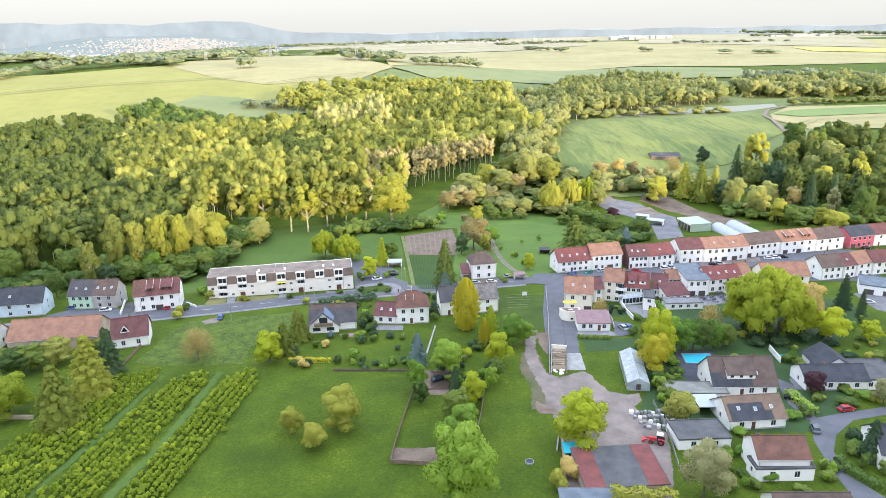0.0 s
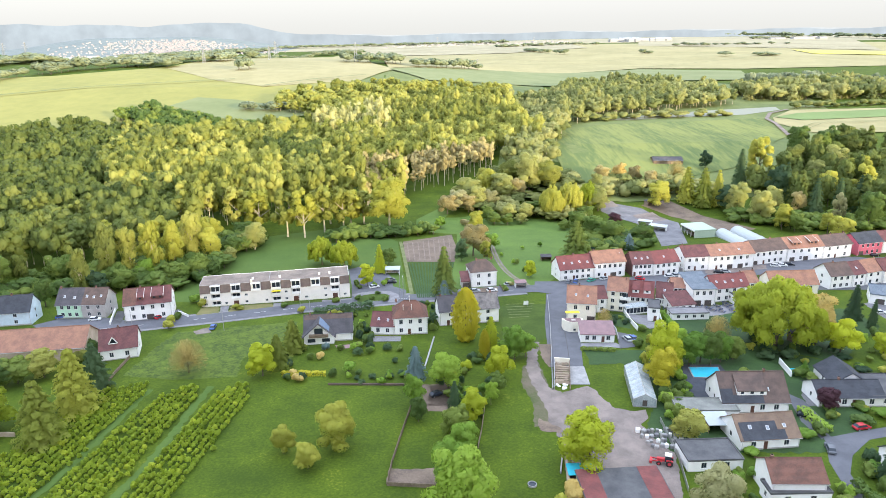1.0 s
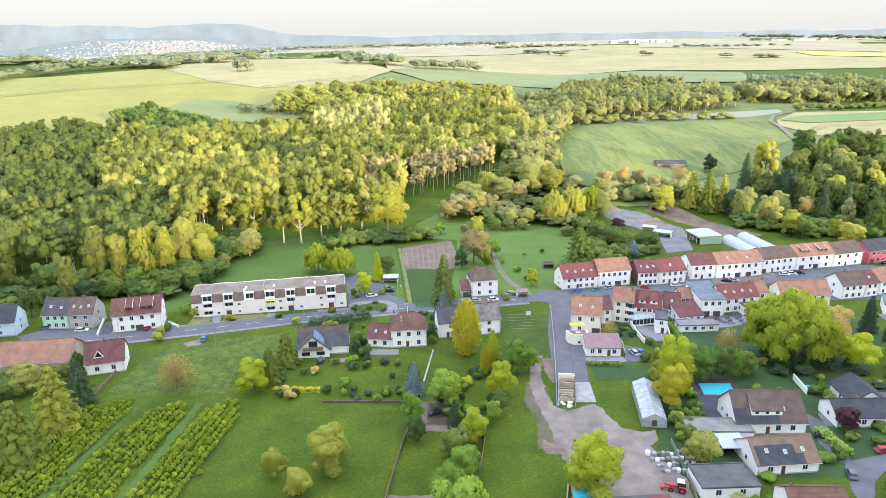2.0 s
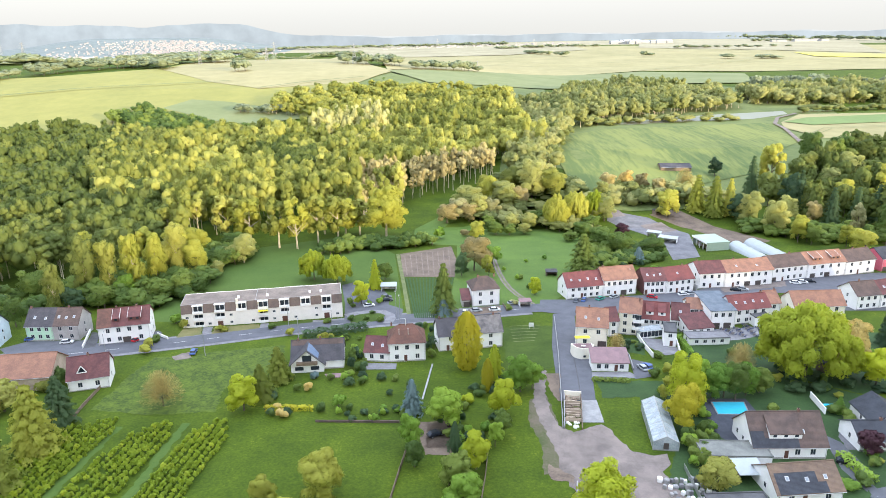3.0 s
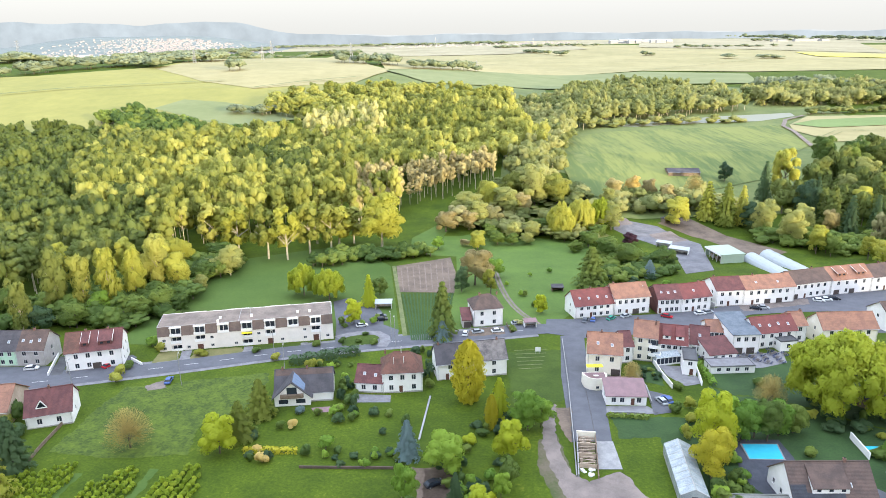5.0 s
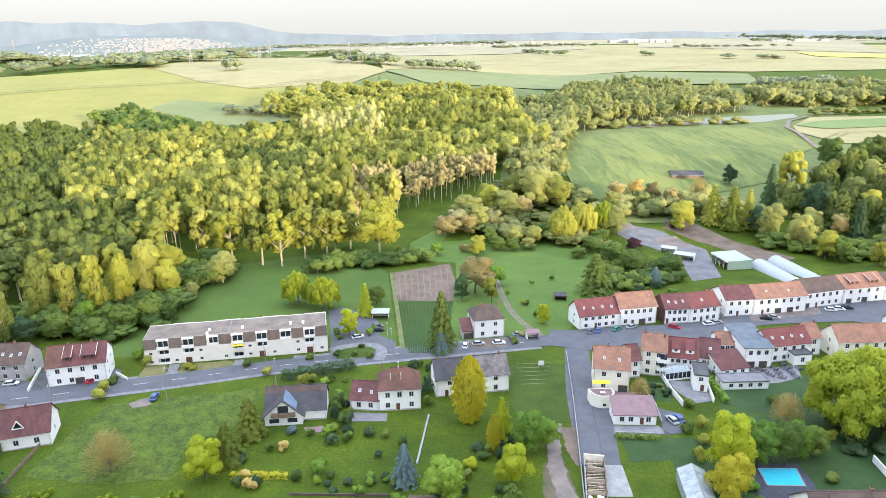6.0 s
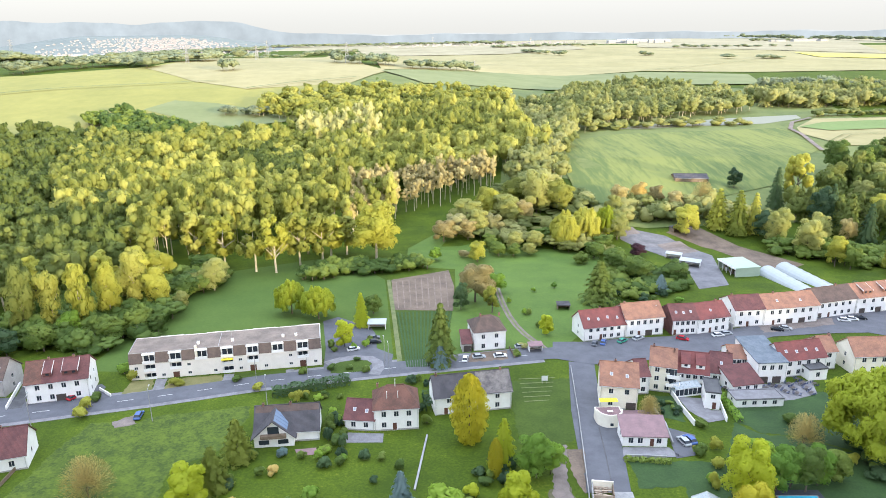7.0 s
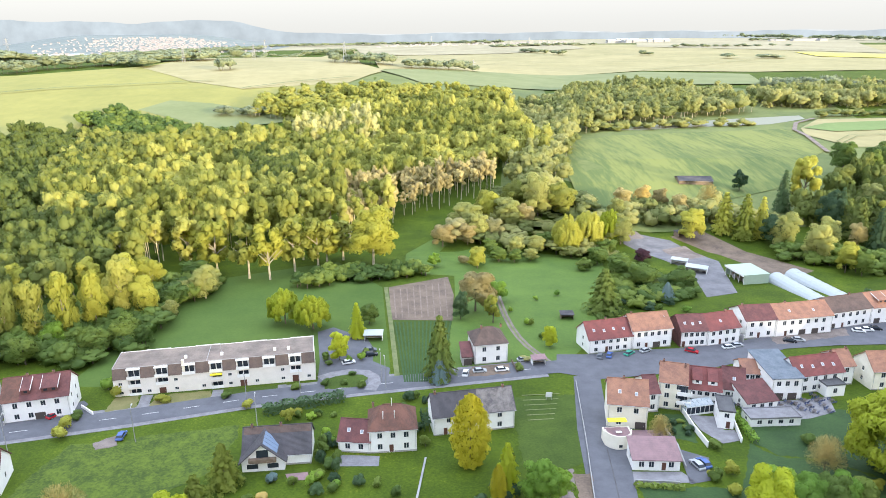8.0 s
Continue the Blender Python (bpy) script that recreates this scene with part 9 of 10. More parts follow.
fence([(-8.5, 167.9), (-10.6, 153), (-12.1, 141.3), (-12.7, 133.3)], 1.1, 'wood', 'weathered wooden fence round a plot')
fence([(-12.7, 133.3), (-2, 132.1)], 1.0, 'wood', 'weathered wooden fence round a plot')
fence([(10.8, 167.1), (9.2, 155), (7.8, 146.9)], 1.1, 'wood', 'weathered wooden fence round a plot')
fence([(1.9, 167.5), (1.1, 152.5)], 1.1, 'wood', 'weathered wooden fence round a plot')
fence([(27.9, 146.1), (26.9, 136.5), (25.4, 125.8)], 1.6, 'tan', 'rough stone wall beside the yard', name='garden_wall', thick=0.5)
fence([(-98.1, 208.7), (-97, 190.3), (-95.9, 182.1)], 1.0, 'wood', 'dark garden fence beside a house')
fence([(-115, 156.4), (-106.1, 156)], 1.2, 'tan', 'pale garden wall beside trees', name='garden_wall', thick=0.3)
fence([(-32.5, 180.4), (-11, 179.4)], 0.6, 'roof_brown', 'low dark brown wall at the end of gardens', name='garden_wall', thick=0.3)
fence([(54, 157.6), (53.1, 141.4), (51, 129)], 1.3, 'metal', 'wire fence with grey posts beside the yard', thick=0.06)
hedge([(78.3, 233.4), (77.7, 218.9)], 1.6, 1.4, 'leaf_lush', 'clipped green hedge between plots')
hedge([(62.4, 183.9), (58.2, 160.8)], 2.0, 2.2, 'leaf', 'dark green hedge beside the greenhouse')
hedge([(-46.5, 237.8), (-41.8, 239.8), (-25.7, 245.9)], 2.6, 3.0, 'leaf_dark', 'dark dense hedge along the road')
drape("trampoline_cover", [(99.4, 185.4), (103.5, 185.2), (102.2, 181.9), (98.5, 182.1)], M["pool"], 0.3, label="turquoise cover of a small garden basin", category="pool cover", kind='')
hedge([(32.5, 115.8), (45.7, 114)], 5.0, 2.4, 'leaf_yellow', 'tall yellow-green hedge behind the farm shed')
hedge([(-47.2, 187.5), (-34.3, 186.9)], 1.2, 1.4, 'leaf_gold', 'low golden hedge at the garden end')
hedge([(-3.2, 236.3), (-1.9, 227.4)], 2.2, 2.4, 'leaf_dark', 'dark hedge beside a white house')
hedge([(90.9, 160.7), (92.2, 150.4)], 1.8, 2.4, 'leaf_lush', 'green hedge beside the lane')
hedge([(87.1, 131), (87.2, 125.8), (90.9, 119.4)], 1.6, 2.0, 'leaf', 'green hedge along the lane')
hedge([(92.7, 134.2), (97.3, 138.6), (105.1, 142)], 1.6, 2.0, 'leaf_lush', 'green hedge along the lane')
hedge([(43, 202), (53.5, 200.7)], 1.0, 1.2, 'leaf', 'clipped green hedge before a cottage')
hedge([(174.3, 332.1), (179.1, 325.9)], 2.0, 2.0, 'leaf_dark', 'dark hedge behind the terraces')

# ---- far settlements and pylons ----

town_rng = np.random.default_rng(9)
TOWN = []
for i in range(900):
    y = town_rng.uniform(2950, 3600)
    x = -y * (0.36 + town_rng.normal() * 0.045 if i % 4 else town_rng.uniform(0.22, 0.54))
    TOWN.append((x, y, hill(x, y)))
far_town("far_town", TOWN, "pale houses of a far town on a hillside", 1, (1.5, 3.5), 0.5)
far_town("far_village", [(x, y, terrain(x, y)) for x, y in [(town_rng.uniform(-1900, -900), town_rng.uniform(2500, 2950)) for _ in range(150)]], "pale houses and sheds of a far settlement", 2, (3, 6), 0.7)
far_town("far_village", [(x, y, terrain(x, y)) for x, y in [(town_rng.uniform(-250, 700), town_rng.uniform(3300, 3700)) for _ in range(90)]], "pale houses of a far village on the plain", 3, (3, 6), 0.7)
far_town("far_works", [(x, y, terrain(x, y)) for x, y in [(town_rng.uniform(820, 1090), town_rng.uniform(3300, 3450)) for _ in range(34)]], "white industrial halls on the plain", 4, (7, 15), 2.2, "film")
far_town("far_works", [(x, y, terrain(x, y)) for x, y in [(town_rng.uniform(-1420, -1240), town_rng.uniform(2700, 2800)) for _ in range(9)]], "long white halls below the far town", 5, (5, 8), 2.2, "film")
far_town("far_works", [(x, y, terrain(x, y)) for x, y in [(town_rng.uniform(1560, 1800), town_rng.uniform(3300, 3350)) for _ in range(9)]], "long dark-roofed halls on the plain", 6, (8, 11), 2.6)

pylon(-135.6, 1203.8, 33)
pylon(-307.9, 1324.0, 26)
pylon(-400.7, 1237.5, 26)
pylon(71.6, 1271.9, 19)
pylon(5.2, 3552.1, 43)
pylon(-1396.3, 3089.9, 42)
pylon(-1233.0, 2930.7, 44)
pylon(-1991.5, 3315.1, 55)
pylon(-1716.4, 3010.9, 63)
pylon(476.4, 3517.8, 26)
pylon(-605.0, 2700.6, 57)
ribbon("field_lane", [(-122.6, 1248.5), (190.2, 1898.6), (539.1, 1904.2)], 3.0, M["lane"], 3.2, label="far grassy lane between fields", category="path")
ribbon("field_lane", [(187.3, 2223.4), (583.2, 2254.7), (979.9, 2180.6)], 3.0, M["lane"], 3.2, label="far grassy lane between fields", category="path")
ribbon("field_lane", [(442.4, 1558.8), (658.1, 1773.3), (867.6, 1962.4)], 3.0, M["lane"], 3.2, label="far grassy lane between fields", category="path")
ribbon("field_lane", [(-222.7, 912.3), (-164.9, 961.3), (-99.1, 996.7)], 3.0, M["lane"], 3.2, label="far grassy lane between fields", category="path")
ribbon("field_lane", [(-547.9, 882), (-428.4, 932.7), (-275.9, 975.1)], 3.0, M["lane"], 3.2, label="far grassy lane between fields", category="path")
ribbon("field_lane", [(474, 2646.3), (922.7, 2445.6), (1547.2, 2457.3)], 3.0, M["lane"], 3.2, label="far grassy lane between fields", category="path")

# ---- forecourts and garden floors ----
drape("apt_lawn", [(-90.8, 249.2), (-84.4, 250.4), (-82.7, 243.2), (-90.1, 240.9)], M["dry_grass"], 0.09, label="yellowish lawn before the flats", category="lawn")
drape("apt_lawn", [(-80.2, 250.6), (-64.8, 252.9), (-63, 244.5), (-78.8, 241.8)], M["dry_grass"], 0.09, label="yellowish lawn before the flats", category="lawn")
drape("apt_lawn", [(-61.3, 253.5), (-46.8, 255.9), (-45.2, 248.6), (-59.8, 245)], M["lawn"], 0.09, label="green lawn before the flats", category="lawn")
drape("apt_path", [(-84.1, 250.4), (-80.8, 250.9), (-79.1, 241.1), (-81.6, 240.6)], M["paving"], 0.1, label="grey paved path to an entrance", category="path")
drape("apt_path", [(-64.6, 253.2), (-61.6, 253.5), (-59.9, 244.4), (-62.8, 243.8)], M["paving"], 0.1, label="grey paved path to an entrance", category="path")
drape("apt_path", [(-46.4, 255.9), (-44, 256.2), (-42.5, 247.8), (-44.9, 247.2)], M["paving"], 0.1, label="grey paved path to an entrance", category="path")
drape("forecourt", [(-114.7, 234.9), (-106.9, 236.8), (-97.9, 239.6), (-96.3, 242.7), (-93.2, 241), (-92.5, 234.8), (-103.5, 230.8), (-109.8, 226.8)], M["asphalt"], 0.1, label="grey forecourt with garage drives", category="pavement")
drape("forecourt", [(-145.6, 233.1), (-139.8, 239.5), (-121.7, 239.7), (-118, 240.7), (-114.3, 231.3), (-137.5, 225.7)], M["asphalt"], 0.1, label="grey forecourt of a pair of houses", category="pavement")
drape("garage_ramp", [(-121.9, 247.2), (-118.2, 246.2), (-114.2, 233.4), (-117.2, 232.6)], M["bitumen"], 0.15, label="dark garage ramp between two houses", category="driveway")
drape("terrace_paving", [(-23.8, 217.2), (-13.8, 216.3), (-13.7, 212), (-22.7, 212.2)], M["paving"], 0.1, label="grey paved terrace behind a house", category="terrace")
drape("terrace_paving", [(-34.8, 209.4), (-29.8, 210.1), (-28.8, 207), (-33.6, 206.7)], M["roof_pink"], 0.1, label="red paved terrace beside a house", category="terrace")
drape("court_paving", [(66.6, 233.9), (73.4, 232.7), (72.8, 225.7), (75.4, 225.6), (74.8, 220.6), (69.7, 219.2), (66.8, 225.9)], M["paving"], 0.1, label="grey paved garden court", category="terrace")
drape("court_paving", [(85, 240.7), (100.4, 241.1), (109, 242.7), (106.1, 234.2), (97.7, 230.9), (80.9, 228.9)], M["paving"], 0.1, label="grey paved dining terrace", category="terrace")
drape("court_paving", [(44.4, 207.9), (55.4, 207.5), (57.3, 203.2), (43.3, 203)], M["paving"], 0.1, label="grey paved strip before a cottage", category="terrace")
drape("court_paving", [(57.9, 217.2), (63.9, 213.1), (60.6, 203.8), (55.6, 202.6)], M["asphalt"], 0.1, label="asphalt parking place beside a cottage", category="terrace")
drape("court_paving", [(49, 226.6), (57.3, 226.3), (57.3, 221.2), (48, 220.8)], M["roof_pink"], 0.1, label="reddish paved strip behind a house", category="terrace")
drape("pen_track", [(30.8, 207.7), (34.8, 207.5), (31.9, 189.7), (29.9, 192.8)], M["soil"], 0.1, label="bare reddish soil beside the drive wall", category="ground")
drape("yard_edge", [(23.7, 159.7), (28.6, 155.7), (28.5, 152.8), (23.3, 154.5)], M["soil"], 0.08, label="bare brown soil at the yard edge", category="ground")
drape("bed", [(11.1, 266.4), (22.7, 268.1), (22.7, 261.1), (9.8, 259.2)], M["soil"], 0.17, label="bare soil parking strip by the road", category="ground")
drape("bed", [(-85.5, 224.6), (-81.4, 228.1), (-78.5, 223.1), (-83.3, 221.4)], M["gravel"], 0.12, label="gravel lay-by beside the road", category="ground")
drape("garden_bed", [(57.9, 235.1), (65.7, 233.9), (64, 219.8), (57.9, 222)], M["garden_lawn"], 0.07, label="small dark lawn between garden walls", category="ground")
drape("garden_bed", [(-6.9, 180), (2.1, 177.8), (2.6, 164.3), (-4.3, 164.5)], M["soil"], 0.07, label="dark bare soil under garden trees", category="ground")
drape("side_yard", [(95.3, 169.6), (103.2, 180.8), (108.1, 180.5), (102.1, 163.4), (94.6, 163.7)], M["old_asphalt"], 0.07, label="grey side yard of a bungalow", category="pavement")
drape("side_yard", [(108.1, 180.5), (124.2, 179.8), (116.9, 162.8), (100.3, 162.8)], M["paving"], 0.06, label="grey paving between bungalows", category="pavement")
ribbon("netting", [(24, 246.6), (34.8, 247.2)], 0.38, M["lane"], 0.16, label="pale strip of netting on a mown lawn", category="lawn netting")
ribbon("netting", [(24, 243.6), (33.9, 244.2)], 0.38, M["lane"], 0.16, label="pale strip of netting on a mown lawn", category="lawn netting")
ribbon("netting", [(23.9, 240.7), (33.1, 241.3)], 0.38, M["lane"], 0.16, label="pale strip of netting on a mown lawn", category="lawn netting")
ribbon("netting", [(23.9, 237.9), (32.3, 238.5)], 0.38, M["lane"], 0.16, label="pale strip of netting on a mown lawn", category="lawn netting")
ribbon("netting", [(23.9, 235.1), (31.5, 235.7)], 0.38, M["lane"], 0.16, label="pale strip of netting on a mown lawn", category="lawn netting")
ribbon("netting", [(23.8, 232.4), (30.8, 233)], 0.38, M["lane"], 0.16, label="pale strip of netting on a mown lawn", category="lawn netting")
notice(31.2, 243.8, 0)
storage_bays(30.2, 175.1, -9.5, 4.6, 15.7)
garden_table(93.0, 237.5, 16)
garden_table(96.0, 239.3, 40)
garden_table(100.6, 237.2, 10)
garden_table(104.0, 240.0, 34)
garden_table(104.5, 237.1, 44)
garden_table(105.0, 242.9, 20)
garden_table(97.6, 235.5, 46)
garden_table(81.6, 238.0, 55)
garden_table(108.2, 239.8, 15)
garden_table(100.9, 240.1, 35)
garden_table(105.6, 240.9, 16)
garden_table(104.3, 234.3, 26)
garden_table(100.2, 234.0, 52)
garden_table(97.4, 238.3, 50)
garden_table(91.0, 238.1, 52)
garden_table(88.5, 237.2, 28)
hut(30.0, 266.5, 8, 4.2, 2.2, 2.3, "white", "roof_pink", "small red and white roadside shelter", "bus_shelter")
hut(46.2, 306.5, 0, 4.5, 3.0, 2.0, "wood", "roof_slate", "small wooden field hut on the meadow", "field_hut")
hut(-24.1, 288.4, 0, 6.0, 3.5, 2.4, "white", "film", "white garage box beside parked cars", "garage_box")
hut(128.2, 417.9, 20, 6.0, 4.0, 2.6, "wood", "roof_slate", "dark wooden hut at the nursery edge", "hut")
hut(111.5, 379.7, -30, 7.0, 3.0, 2.6, "white", "film", "white container in the nursery yard", "container")
hut(113.6, 366.7, -30, 9.0, 4.0, 2.8, "white", "film", "pale shed in the nursery yard", "shed")
hut(63.8, 151.5, 0, 5.5, 5.0, 2.5, "wood", "film", "garden shelter with a white sheet roof", "garden_shelter")
hut(112.6, 202.7, 30, 7.0, 5.0, 2.6, "wood", "roof_grey", "dark garden shed under trees", "shed")
hut(26.7, 133.1, 0, 5.0, 3.0, 2.2, "tan", "pool", "small shed with a turquoise roof sheet", "shed")
fence([(25.4, 136.5), (27.7, 146.1), (29.1, 152.8)], 0.6, 'plinth', 'rough grey wall beside the yard', name='garden_wall', thick=0.3)
fence([(102.9, 282.8), (99.4, 299.3)], 2.4, 'concrete', 'grey concrete wall of the nursery yard', name='garden_wall', thick=0.4)
fence([(-122.9, 248.1), (-117.8, 232.5)], 1.1, 'white', 'pale wall beside a garage ramp', name='garden_wall', thick=0.35)
fence([(-117.6, 245.0), (-113.2, 234.2)], 0.9, 'plinth', 'grey wall beside a garage ramp', name='garden_wall', thick=0.3)
fence([(-97.6, 243.7), (-92.5, 239.4)], 1.0, 'white', 'white stair wall beside a house', name='garden_wall', thick=0.3)
fence([(23.8, 270.2), (24.6, 261.8)], 1.0, 'wood', 'low wooden fence beside a house')
tree("bush", "leaf", -26.6, 207.7, 2.1, 3.3, "garden shrub between two houses", name='shrub')
tree("bush", "leaf_lush", -28.4, 204.6, 2.8, 2.8, "garden shrub between two houses", name='shrub')
tree("bush", "leaf", -22.9, 202.1, 2.5, 2.9, "garden shrub between two houses", name='shrub')
tree("bush", "leaf_dark", -23.1, 205.7, 3.0, 3.1, "garden shrub between two houses", name='shrub')
tree("bush", "leaf_lush", -27.5, 206.9, 2.3, 3.9, "garden shrub between two houses", name='shrub')
tree("bush", "leaf_lush", -22.8, 204.2, 2.0, 2.9, "garden shrub between two houses", name='shrub')
tree("bush", "leaf_dark", -25.9, 221.0, 2.6, 3.1, "garden shrub between two houses", name='shrub')
tree("bush", "leaf", -27.7, 218.6, 2.9, 3.7, "garden shrub between two houses", name='shrub')
tree("bush", "leaf_dark", -26.4, 221.6, 3.9, 3.6, "garden shrub between two houses", name='shrub')
tree("bush", "leaf", -27.9, 214.9, 3.2, 2.8, "garden shrub between two houses", name='shrub')
tree("bush", "leaf_lush", -26.4, 221.7, 3.3, 3.4, "garden shrub between two houses", name='shrub')
tree("bush", "leaf_lush", -26.5, 223.1, 2.3, 2.6, "garden shrub between two houses", name='shrub')
tree("bush", "leaf_dark", -27.2, 213.3, 4.6, 2.7, "garden shrub between two houses", name='shrub')
tree("bush", "leaf", -24.7, 221.3, 2.1, 3.5, "garden shrub between two houses", name='shrub')
tree("bush", "leaf_dark", -23.4, 210.2, 4.0, 3.0, "garden shrub between two houses", name='shrub')
tree("bush", "leaf", -27.9, 220.9, 4.3, 3.1, "garden shrub between two houses", name='shrub')
tree("bush", "leaf", -23.9, 215.6, 2.9, 2.8, "garden shrub between two houses", name='shrub')
tree("bush", "leaf_lush", -27.7, 224.3, 3.8, 2.7, "garden shrub between two houses", name='shrub')
tree("bush", "leaf_lush", -32.9, 235.4, 1.8, 3.2, "garden shrub near the road", name='shrub')
tree("bush", "leaf", -36.5, 235.9, 2.4, 2.3, "garden shrub near the road", name='shrub')
tree("bush", "leaf", -27.4, 236.5, 1.6, 2.3, "garden shrub near the road", name='shrub')
tree("bush", "leaf", -31.4, 236.5, 2.6, 2.9, "garden shrub near the road", name='shrub')
tree("bush", "leaf_yellow", -37.4, 237.3, 2.1, 3.5, "garden shrub near the road", name='shrub')
tree("bush", "leaf", -31.8, 236.2, 2.0, 2.6, "garden shrub near the road", name='shrub')
tree("bush", "leaf", -44.3, 183.6, 2.2, 2.0, "low garden shrub in a bed", name='shrub')
tree("bush", "leaf", -46.6, 195.5, 2.7, 2.6, "low garden shrub in a bed", name='shrub')
tree("bush", "leaf_dark", -46.2, 193.9, 2.3, 3.5, "low garden shrub in a bed", name='shrub')
tree("bush", "leaf_tan", -41.9, 183.3, 2.8, 3.1, "low garden shrub in a bed", name='shrub')
tree("bush", "leaf_tan", -41.4, 182.8, 2.8, 3.4, "low garden shrub in a bed", name='shrub')
tree("bush", "leaf_tan", -43.8, 187.7, 2.0, 2.6, "low garden shrub in a bed", name='shrub')
tree("bush", "leaf_dark", -45.1, 185.2, 2.0, 2.6, "low garden shrub in a bed", name='shrub')
tree("bush", "leaf_dark", -40.6, 183.9, 2.9, 3.0, "low garden shrub in a bed", name='shrub')
tree("bush", "leaf", -40.6, 198.8, 2.5, 2.7, "low garden shrub in a bed", name='shrub')
tree("bush", "leaf_dark", -20.2, 183.8, 1.5, 2.0, "low garden shrub in a bed", name='shrub')
tree("bush", "leaf_dark", -12.1, 185.4, 2.4, 2.6, "low garden shrub in a bed", name='shrub')
tree("bush", "leaf_lush", -12.0, 184.8, 2.1, 2.8, "low garden shrub in a bed", name='shrub')
tree("bush", "leaf_lush", -18.1, 181.1, 1.8, 2.1, "low garden shrub in a bed", name='shrub')
tree("bush", "leaf_lush", -15.8, 185.6, 2.4, 2.6, "low garden shrub in a bed", name='shrub')
tree("bush", "leaf_lush", -26.9, 184.4, 2.5, 2.3, "low garden shrub in a bed", name='shrub')
tree("bush", "leaf", -10.3, 183.0, 2.3, 2.3, "low garden shrub in a bed", name='shrub')
tree("bush", "leaf_dark", -24.9, 183.5, 1.3, 2.1, "low garden shrub in a bed", name='shrub')
tree("bush", "leaf_lush", -16.9, 180.4, 2.6, 2.4, "low garden shrub in a bed", name='shrub')
tree("bush", "leaf_lush", -15.3, 183.3, 2.4, 2.2, "low garden shrub in a bed", name='shrub')
tree("bush", "leaf_dark", -23.3, 181.0, 1.4, 2.6, "low garden shrub in a bed", name='shrub')
tree("bush", "leaf_dark", -15.4, 184.1, 1.6, 3.0, "low garden shrub in a bed", name='shrub')
tree("bush", "leaf", 6.5, 186.0, 2.5, 3.4, "garden shrub in an overgrown plot", name='shrub')
tree("bush", "leaf", 3.7, 187.5, 2.3, 2.6, "garden shrub in an overgrown plot", name='shrub')
tree("bush", "leaf_dark", -0.6, 184.6, 1.5, 2.1, "garden shrub in an overgrown plot", name='shrub')
tree("bush", "leaf_lush", 10.2, 174.5, 3.1, 3.1, "garden shrub in an overgrown plot", name='shrub')
tree("bush", "leaf_lush", 10.7, 175.4, 2.7, 2.9, "garden shrub in an overgrown plot", name='shrub')
tree("bush", "leaf", 1.4, 172.1, 2.4, 3.2, "garden shrub in an overgrown plot", name='shrub')
tree("bush", "leaf_lush", 6.4, 172.8, 3.3, 2.7, "garden shrub in an overgrown plot", name='shrub')
tree("bush", "leaf_dark", 5.0, 179.6, 3.3, 2.2, "garden shrub in an overgrown plot", name='shrub')
tree("bush", "leaf_lush", 5.6, 166.3, 2.8, 2.7, "garden shrub in an overgrown plot", name='shrub')
tree("bush", "leaf", 8.6, 168.5, 1.8, 3.2, "garden shrub in an overgrown plot", name='shrub')
tree("bush", "leaf", 3.5, 174.1, 3.0, 3.9, "garden shrub in an overgrown plot", name='shrub')
tree("bush", "leaf_dark", 6.2, 169.9, 3.1, 3.3, "garden shrub in an overgrown plot", name='shrub')
tree("bush", "leaf_dark", 9.1, 171.1, 2.0, 3.0, "garden shrub in an overgrown plot", name='shrub')
tree("bush", "leaf_dark", -0.8, 179.4, 2.2, 3.3, "garden shrub in an overgrown plot", name='shrub')
tree("bush", "leaf_dark", 14.5, 198.1, 2.6, 3.1, "dark shrub under garden trees", name='shrub')
tree("bush", "leaf_dark", 15.4, 191.5, 2.8, 3.1, "dark shrub under garden trees", name='shrub')
tree("bush", "leaf_dark", 16.9, 199.3, 3.8, 3.6, "dark shrub under garden trees", name='shrub')
tree("bush", "leaf_dark", 14.9, 192.7, 3.8, 3.7, "dark shrub under garden trees", name='shrub')
tree("bush", "leaf_dark", 12.3, 202.1, 2.3, 2.6, "dark shrub under garden trees", name='shrub')
tree("bush", "leaf_dark", 14.2, 194.0, 2.0, 2.9, "dark shrub under garden trees", name='shrub')
tree("bush", "leaf", 16.5, 193.3, 3.5, 3.5, "dark shrub under garden trees", name='shrub')
tree("bush", "leaf_yellow", 63.8, 186.2, 2.2, 3.2, "garden shrub beside a lawn", name='shrub')
tree("bush", "leaf_yellow", 61.5, 205.0, 2.2, 2.8, "garden shrub beside a lawn", name='shrub')
tree("bush", "leaf_lush", 59.8, 192.3, 2.8, 3.3, "garden shrub beside a lawn", name='shrub')
tree("bush", "leaf_yellow", 63.4, 198.8, 3.3, 4.3, "garden shrub beside a lawn", name='shrub')
tree("bush", "leaf_yellow", 60.0, 190.8, 4.3, 3.3, "garden shrub beside a lawn", name='shrub')
tree("bush", "leaf_yellow", 63.2, 187.5, 2.5, 3.4, "garden shrub beside a lawn", name='shrub')
tree("bush", "leaf_lush", 64.0, 187.6, 3.5, 2.6, "garden shrub beside a lawn", name='shrub')
tree("bush", "leaf_yellow", 66.4, 206.2, 3.5, 4.1, "garden shrub beside a lawn", name='shrub')
tree("bush", "leaf", 61.5, 204.4, 3.6, 3.9, "garden shrub beside a lawn", name='shrub')
tree("bush", "leaf_dark", 118.5, 196.5, 3.8, 2.9, "garden shrub among eastern gardens", name='shrub')
